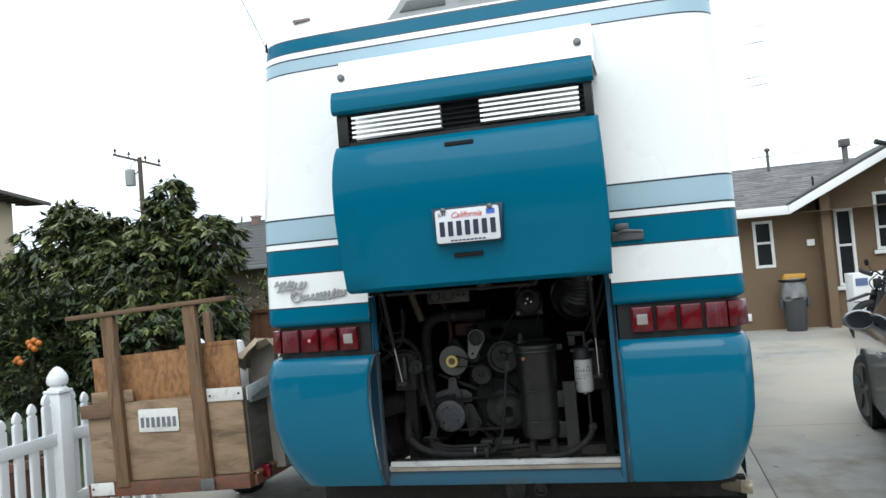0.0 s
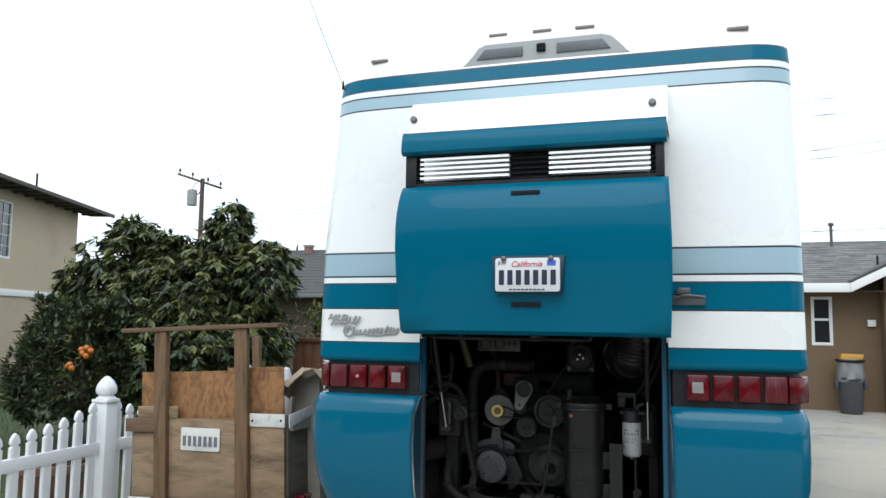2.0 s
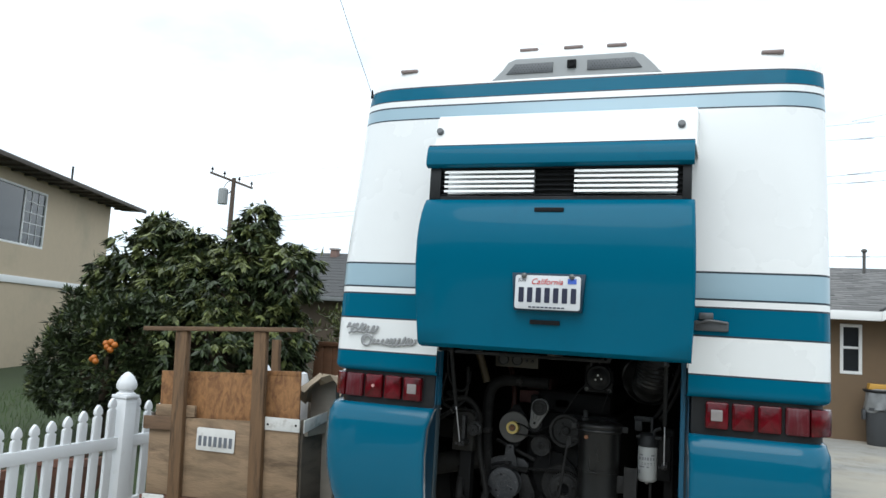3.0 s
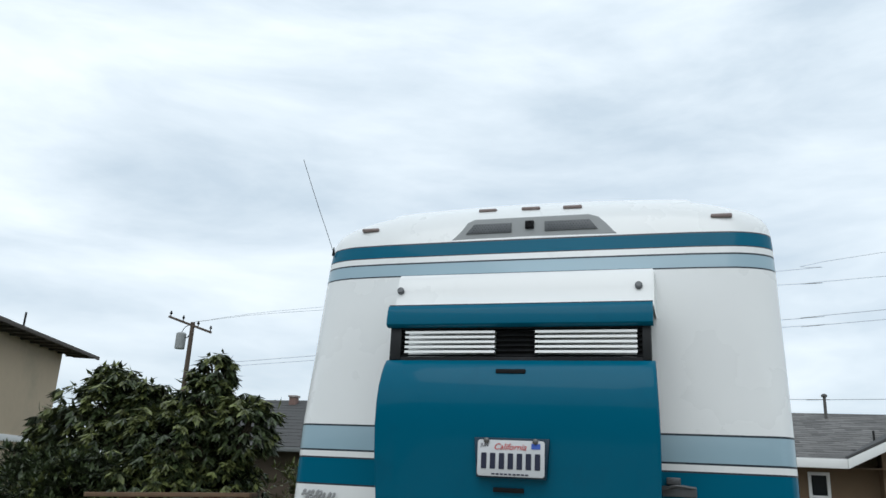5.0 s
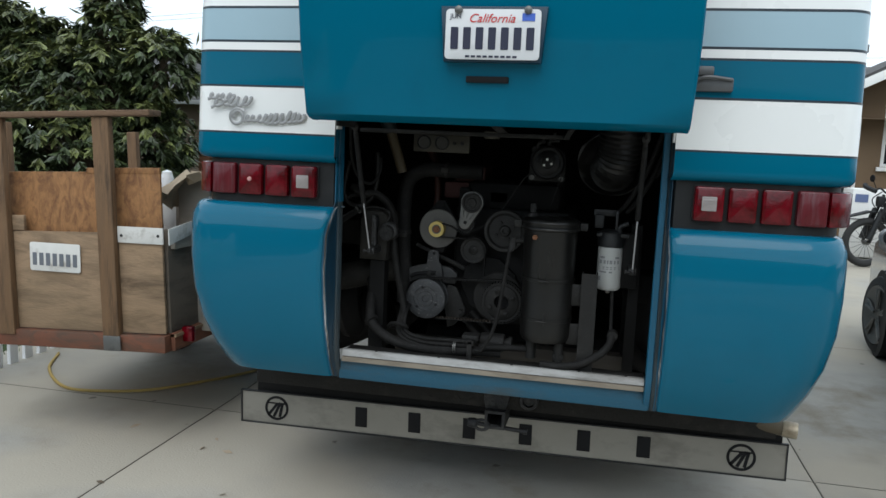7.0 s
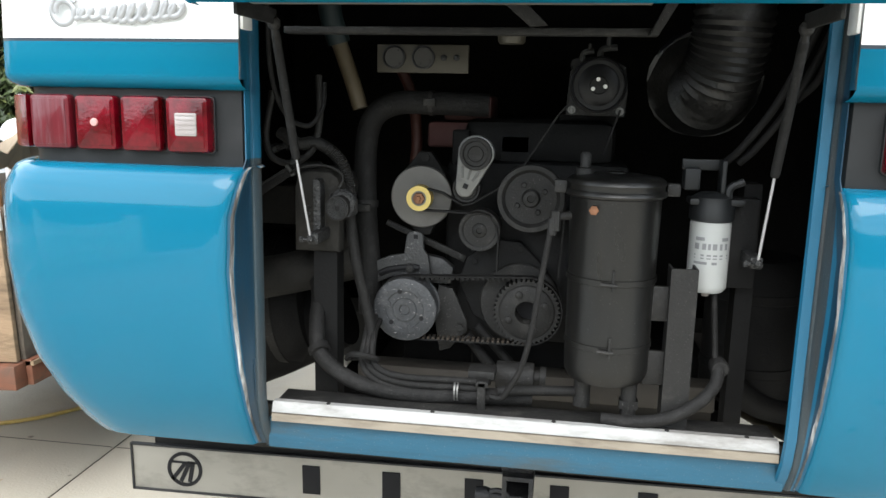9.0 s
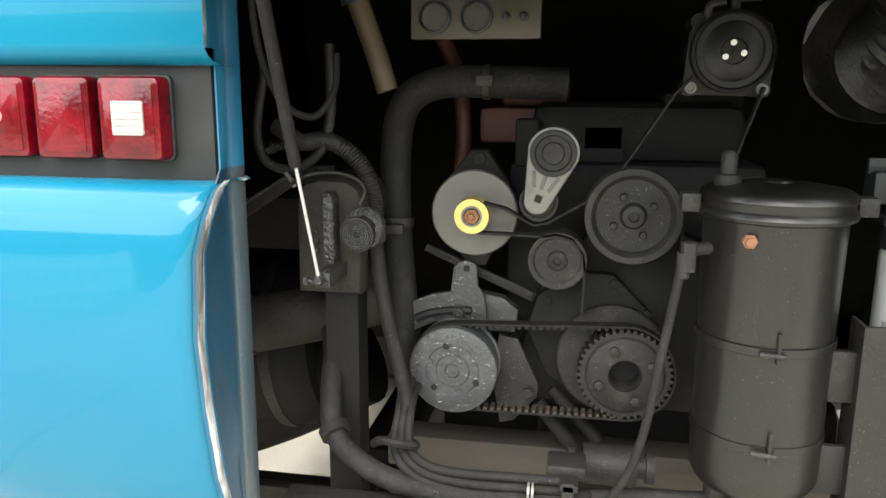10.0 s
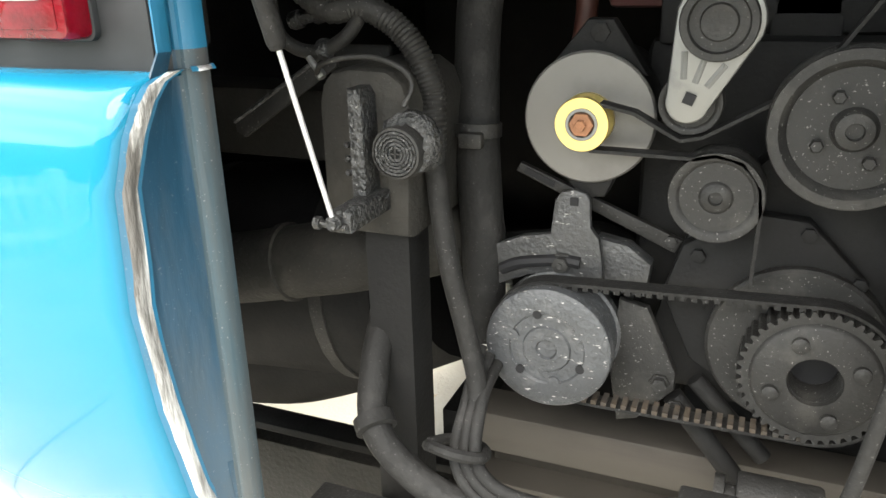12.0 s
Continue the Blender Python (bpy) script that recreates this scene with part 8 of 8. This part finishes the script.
slab(bm, [(0.22, 0.55), (0.62, 0.62), (0.72, 0.5), (0.5, 0.25), (0.36, 0.3)], "y", -0.11, 0.11, 0.03)
bm.transform(Matrix.Translation(FW) @ Matrix.Rotation(math.atan2(along.y, along.x), 4, "Z"))
part("tank_shroud", bm, TRIMW, bike, "white tank shrouds")
bm = B()
slab(bm, [(0.62, 0.56), (1.25, 0.60), (1.3, 0.54), (0.7, 0.48)], "y", -0.10, 0.10, 0.02)
bm.transform(Matrix.Translation(FW) @ Matrix.Rotation(math.atan2(along.y, along.x), 4, "Z"))
part("seat", bm, BLACKP, bike)
for u0, h0, u1, h1, nm in ((-0.32, 0.36, 0.30, 0.44, "front_fender"), (1.15, 0.5, 1.65, 0.62, "rear_fender")):
    bm = B()
    slab(bm, [(u0, h0), ((u0 + u1) / 2, (h0 + h1) / 2 + 0.05), (u1, h1), (u1, h1 - 0.02), ((u0 + u1) / 2, (h0 + h1) / 2 + 0.02), (u0, h0 - 0.02)], "y", -0.06, 0.06, 0.006)
    bm.transform(Matrix.Translation(FW) @ Matrix.Rotation(math.atan2(along.y, along.x), 4, "Z"))
    part(nm, bm, BLACKP if u0 < 0 else TRIMW, bike)
bm = B()
tube(bm, [bp(0.30, 0.74, -0.38), bp(0.26, 0.76, -0.2), bp(0.24, 0.70, 0), bp(0.26, 0.76, 0.2), bp(0.30, 0.74, 0.38)], 0.014, 8, 4)
for s in (-0.33, 0.33):
    tube(bm, [bp(0.27, 0.76, s), bp(0.22, 0.9, s * 1.1)], 0.006, 6, 2)
    lathe(bm, bp(0.22, 0.9, s * 1.1), along, [(0, -0.01), (0.05, -0.01), (0.05, 0.01), (0, 0.01)], 12)
part("handlebar", bm, INK, bike, "black handlebar with round mirrors")
bm = B()
box(bm, -0.05, 0.05, -0.07, 0.07, -0.09, 0.06, 0.02, m=Matrix.Translation(bp(0.15, 0.60)))
part("headlight", bm, BLACKP, bike, "dark headlight cowl")
for k in (-0.34, 0.34):
    bm = B()
    tube(bm, [bp(0.14, 0.80, k * 1.15), bp(0.12, 0.77, k * 0.95), bp(0.17, 0.72, k * 0.5)], 0.035, 8, 4)
    part("hand_guard", bm, BLACKP, bike)
    part("fork_guard", tube(B(), [bp(-0.02, 0.05, k * 0.25), bp(0.08, 0.32, k * 0.25), bp(0.14, 0.48, k * 0.25)], 0.04, 8, 3), BLACKP, bike)
bm = B()
tube(bm, [bp(0.2, 0.68, -0.1), bp(0.1, 0.5, -0.12), bp(0.16, 0.3, -0.1)], 0.008, 6, 4)
tube(bm, [bp(0.22, 0.72, 0.1), bp(0.06, 0.6, 0.06), bp(0.2, 0.42, 0.1)], 0.008, 6, 4)
part("brake_cable", bm, INK, bike)
part("radiator_shroud", slab(B(), [(0.2, 0.3), (0.34, 0.55), (0.5, 0.5), (0.4, 0.22)], "y", -0.13, 0.13, 0.02), BLACKP, bike).matrix_world = Matrix.Translation(FW) @ Matrix.Rotation(math.atan2(along.y, along.x), 4, "Z")
bm = B()
rod(bm, bp(0.75, 0, -0.1), bp(0.8, -0.34, -0.3), 0.012)
part("side_stand", bm, SOOT_SHADE, bike)

# ---- parked car ----
car = thing("sedan_car", "silver grey sedan parked on the driveway", "car")
car.matrix_world = pose(2.59, 3.95, 0, 0, 0, -8) @ pose(-2.72, -4.4, 0)
X0, X1 = 2.72, 4.44
side = [(0.55, 0.45), (0.50, 0.68), (0.62, 1.0), (1.35, 1.06), (2.15, 1.50), (3.25, 1.53), (3.95, 1.12), (4.95, 1.02), (5.42, 0.84), (5.5, 0.46), (5.2, 0.30), (0.8, 0.30)]
bm = B()
CAR_ROWS = [(0.0, 0.10), (0.03, 0.03), (0.08, 0.0), (0.92, 0.0), (0.97, 0.03), (1.0, 0.10)]
prev = None
for f, inset in CAR_ROWS:
    x = X0 + (X1 - X0) * f
    ring = []
    for y, z in side:
        t = max(0.0, (z - 1.03) / 0.5)
        nose = 0.16 * max(0.0, (y - 4.8) / 0.7) ** 2 + 0.10 * max(0.0, (1.4 - y) / 0.9) ** 2
        xx = x + (0.5 - f) * 2 * (0.20 * t + nose)
        ring.append(bm.verts.new((xx, 2.95 + (y - 2.95) * (1 - inset * 0.3), 0.30 + (z - 0.30) * (1 - inset * 0.2))))
    if prev:
        for i in range(len(ring)):
            j = (i + 1) % len(ring)
            bm.faces.new((prev[i], ring[i], ring[j], prev[j]))
    else:
        bm.faces.new(ring)
    prev = ring
bm.faces.new(prev[::-1])
bmesh.ops.recalc_face_normals(bm, faces=bm.faces)
car_body = part("body", bm, CARP, car, "silver grey car body", sharp=30)
for s, x in ((-1, X0), (1, X1)):
    part("side_panel", slab(B(), [(0.66, 0.40), (0.60, 0.68), (0.70, 0.97), (1.35, 1.03), (3.95, 1.05), (4.75, 1.01), (5.0, 0.94), (5.1, 0.70), (5.0, 0.34), (0.85, 0.32)], "x", *sorted((x + s * 0.004, x - s * 0.05)), 0.012), CARP, car, "silver grey door and wing panel")
    for nm, ys in (("rear_window", [(1.65, 1.08), (2.55, 1.08), (2.55, 1.44), (2.18, 1.44)]), ("front_window", [(2.62, 1.08), (3.75, 1.08), (3.2, 1.46), (2.62, 1.45)])):
        bm = B()
        vs = []
        for y, z in ys:
            t = max(0.0, (z - 1.03) / 0.5)
            vs.append((x - s * (0.215 * t + 0.002) + s * 0.012, y, z))
        quad(bm, vs)
        o = part(nm, bm, GLASSD, car)
        o.modifiers.new("thick", "SOLIDIFY").thickness = 0.01
    for y in (2.13, 3.09):
        bm = B()
        box(bm, *sorted((x + s * 0.04, x + s * 0.02)), y - 0.10, y + 0.10, 0.855, 0.89, 0.008)
        box(bm, *sorted((x + s * 0.025, x - s * 0.01)), y - 0.07, y - 0.05, 0.86, 0.885)
        box(bm, *sorted((x + s * 0.025, x - s * 0.01)), y + 0.05, y + 0.07, 0.86, 0.885)
        part("door_handle", bm, CHROME, car, "chrome door handle")
    for y in (1.45, 4.5):
        bm = B()
        lathe(bm, (x - s * 0.165, y, 0.33 + ground_z(y)), (s, 0, 0), [(0, 0), (0.24, 0.0), (0.315, 0.02), (0.325, 0.06), (0.325, 0.14), (0.305, 0.185), (0.245, 0.195), (0.235, 0.17), (0, 0.16)], 36)
        hub = Vector((x - s * 0.08, y, 0.33 + ground_z(y)))
        turn = Matrix.Translation(hub) @ Matrix.Rotation(radians(12 if y > 3 else 0), 4, "Z") @ Matrix.Translation(-hub)
        bmesh.ops.transform(bm, matrix=turn, verts=bm.verts)
        w = part("wheel", bm, TYRE, car, "black tyre with grey rim")
        bm = B()
        # black disc on the body paints the shade within the arch
        part("wheel_arch", lathe(B(), (x - s * 0.1, y, 0.34 + ground_z(y)), (s, 0, 0), [(0.352, 0), (0.352, 0.107), (0.33, 0.108), (0.32, 0.106), (0, 0.106)], 36), INK, car_body)
        lathe(bm, (x + s * 0.005, y, 0.33 + ground_z(y)), (s, 0, 0), [(0, 0.0), (0.05, 0.01), (0.06, 0.0), (0.20, 0.015), (0.238, 0.03), (0.242, 0.0)], 30)
        for k in range(5):
            a = radians(72 * k + 20)
            for d in (-0.12, 0.12):
                rod(bm, (x + s * 0.028, y + 0.05 * math.cos(a), hub.z + 0.05 * math.sin(a)), (x + s * 0.032, y + 0.21 * math.cos(a + d), hub.z + 0.21 * math.sin(a + d)), 0.012, n=6)
        bmesh.ops.transform(bm, matrix=turn, verts=bm.verts)
        part("rim", bm, ALU, w)
    bm = B()
    c = Vector((x + s * 0.08, 3.74, 1.085))
    lathe(bm, c + Vector((0, -0.06, 0)), (0, 1, 0), [(0, 0.012), (0.068, 0.012), (0.074, 0.0), (0.085, 0.02), (0.08, 0.08), (0.05, 0.13), (0, 0.14)], 24)
    for v in bm.verts:
        v.co.x = c.x + (v.co.x - c.x) * 1.45
    rod(bm, c, c + Vector((-s * 0.14, 0.06, -0.05)), 0.025)
    part("mirror", bm, CARP, car, "silver wing mirror")
    bm = B()
    lathe(bm, c + Vector((0, -0.052, 0)), (0, -1, 0), [(0.066, 0), (0, 0.001)], 24)
    for v in bm.verts:
        v.co.x = c.x + (v.co.x - c.x) * 1.45
    part("mirror_glass", bm, GLASSD, car)
for y0, y1, z0, z1, nm in ((1.40, 2.15, 1.08, 1.49, "rear_screen"), (3.28, 3.92, 1.51, 1.14, "windscreen")):
    bm = B()
    quad(bm, [(X0 + 0.17, y0, z0 + 0.016), (X1 - 0.17, y0, z0 + 0.016), (X1 - 0.24, y1, z1 + 0.016), (X0 + 0.24, y1, z1 + 0.016)])
    part(nm, bm, GLASSD, car)
for x in (X0 + 0.2, X1 - 0.2):
    part("tail_lamp", box(B(), x - 0.14, x + 0.14, 0.54, 0.64, 0.74, 0.92, 0.02), REDL, car)

# ---- utility pole and wires ----
pole = thing("utility_pole", "wooden utility pole with crossarm and transformer", "utility pole")
bm = B()
lathe(bm, (-25.9, 34, 0), (0, 0, 1), [(0.17, 0), (0.12, 9.9), (0, 9.92)], 14)
part("pole_shaft", bm, POLEM, pole)
bm = B()
box(bm, -1.3, 1.3, -0.06, 0.06, -0.06, 0.06, 0.01, m=pose(-26.0, 33.9, 9.75, 0, 17, 25))
part("crossarm", bm, POLEM, pole)
for u in (-1.2, -0.45, 0.45, 1.2):
    bm = B()
    p = pose(-26.0, 33.9, 9.75, 0, 17, 25) @ Vector((u, 0, 0.06))
    lathe(bm, p, (0, 0, 1), [(0.03, 0), (0.03, 0.12), (0.08, 0.14), (0.08, 0.2), (0.04, 0.24), (0.05, 0.3), (0, 0.32)], 10)
    part("insulator", bm, INK, pole, "dark glass insulator")
bm = B()
lathe(bm, (-26.45, 33.85, 8.35), (0, 0, 1), [(0, 0), (0.27, 0), (0.28, 0.05), (0.28, 0.85), (0.2, 0.93), (0, 0.95)], 18)
part("transformer", bm, TRANSF, pole, "grey transformer can")
bm = B()
tube(bm, [(-26.45, 33.85, 9.3), (-26.3, 33.9, 9.6), (-26.0, 33.9, 9.75)], 0.02, 6)
tube(bm, [(-26.25, 33.85, 9.1), (-26.1, 33.9, 9.0), (-25.95, 33.95, 9.2)], 0.03, 6)
part("drop_lead", bm, INK, pole)
for pts, r in (([(-26, 9.9), (-18.8, 10.45), (5.75, 11.3), (10.3, 11.62), (60, 15)], 0.010), ([(-26, 9.9), (-18.8, 10.6), (5.78, 11.98), (10.37, 12.78), (60, 19)], 0.009),
               ([(-26, 7.4), (-18.6, 7.94), (5.69, 9.67), (10.2, 10.11), (60, 14.5)], 0.013), ([(-26, 7.2), (-18.6, 7.7), (5.68, 9.32), (10.17, 9.67), (60, 14)], 0.011),
               ([(-26, 5.6), (-18, 5.6), (5.6, 6.05), (10.2, 6.15), (60, 7.5)], 0.015), ([(-26, 5.1), (-18, 5.1), (5.6, 5.4), (10.2, 5.5), (60, 7.0)], 0.015)):
    bm = B()
    tube(bm, [(x, 34, z) for x, z in pts], r * 0.75, 6, 6)
    part("wire", bm, WIREM, pole)

# dry leaves and small stains' scraps on the concrete
rng = random.Random(17)
for k in range(22):
    x, y, a = rng.uniform(-3.3, 1.4), rng.uniform(-1.6, 1.6), rng.uniform(0, 6.28)
    if k < 3:
        x, y = ((-1.78, 0.25), (-1.2, 0.3), (-1.55, 0.75))[k]
    bm = B()
    l = rng.uniform(0.018, 0.05)
    sheet(bm, [[(-l, 0, 0.002), (0, l * 0.35, 0.008), (l, 0, 0.004)], [(-l, 0, 0.001), (0, -l * 0.35, 0.002), (l, 0, 0.003)]])
    bm.transform(pose(x, y, ground_z(y) + 0.001, 0, 0, math.degrees(a)))
    tagged(finish("dry_leaf", bm, CARDB if k % 3 else BARK), "small dry brown leaf on the concrete", "leaf", "dry leaves on the driveway")
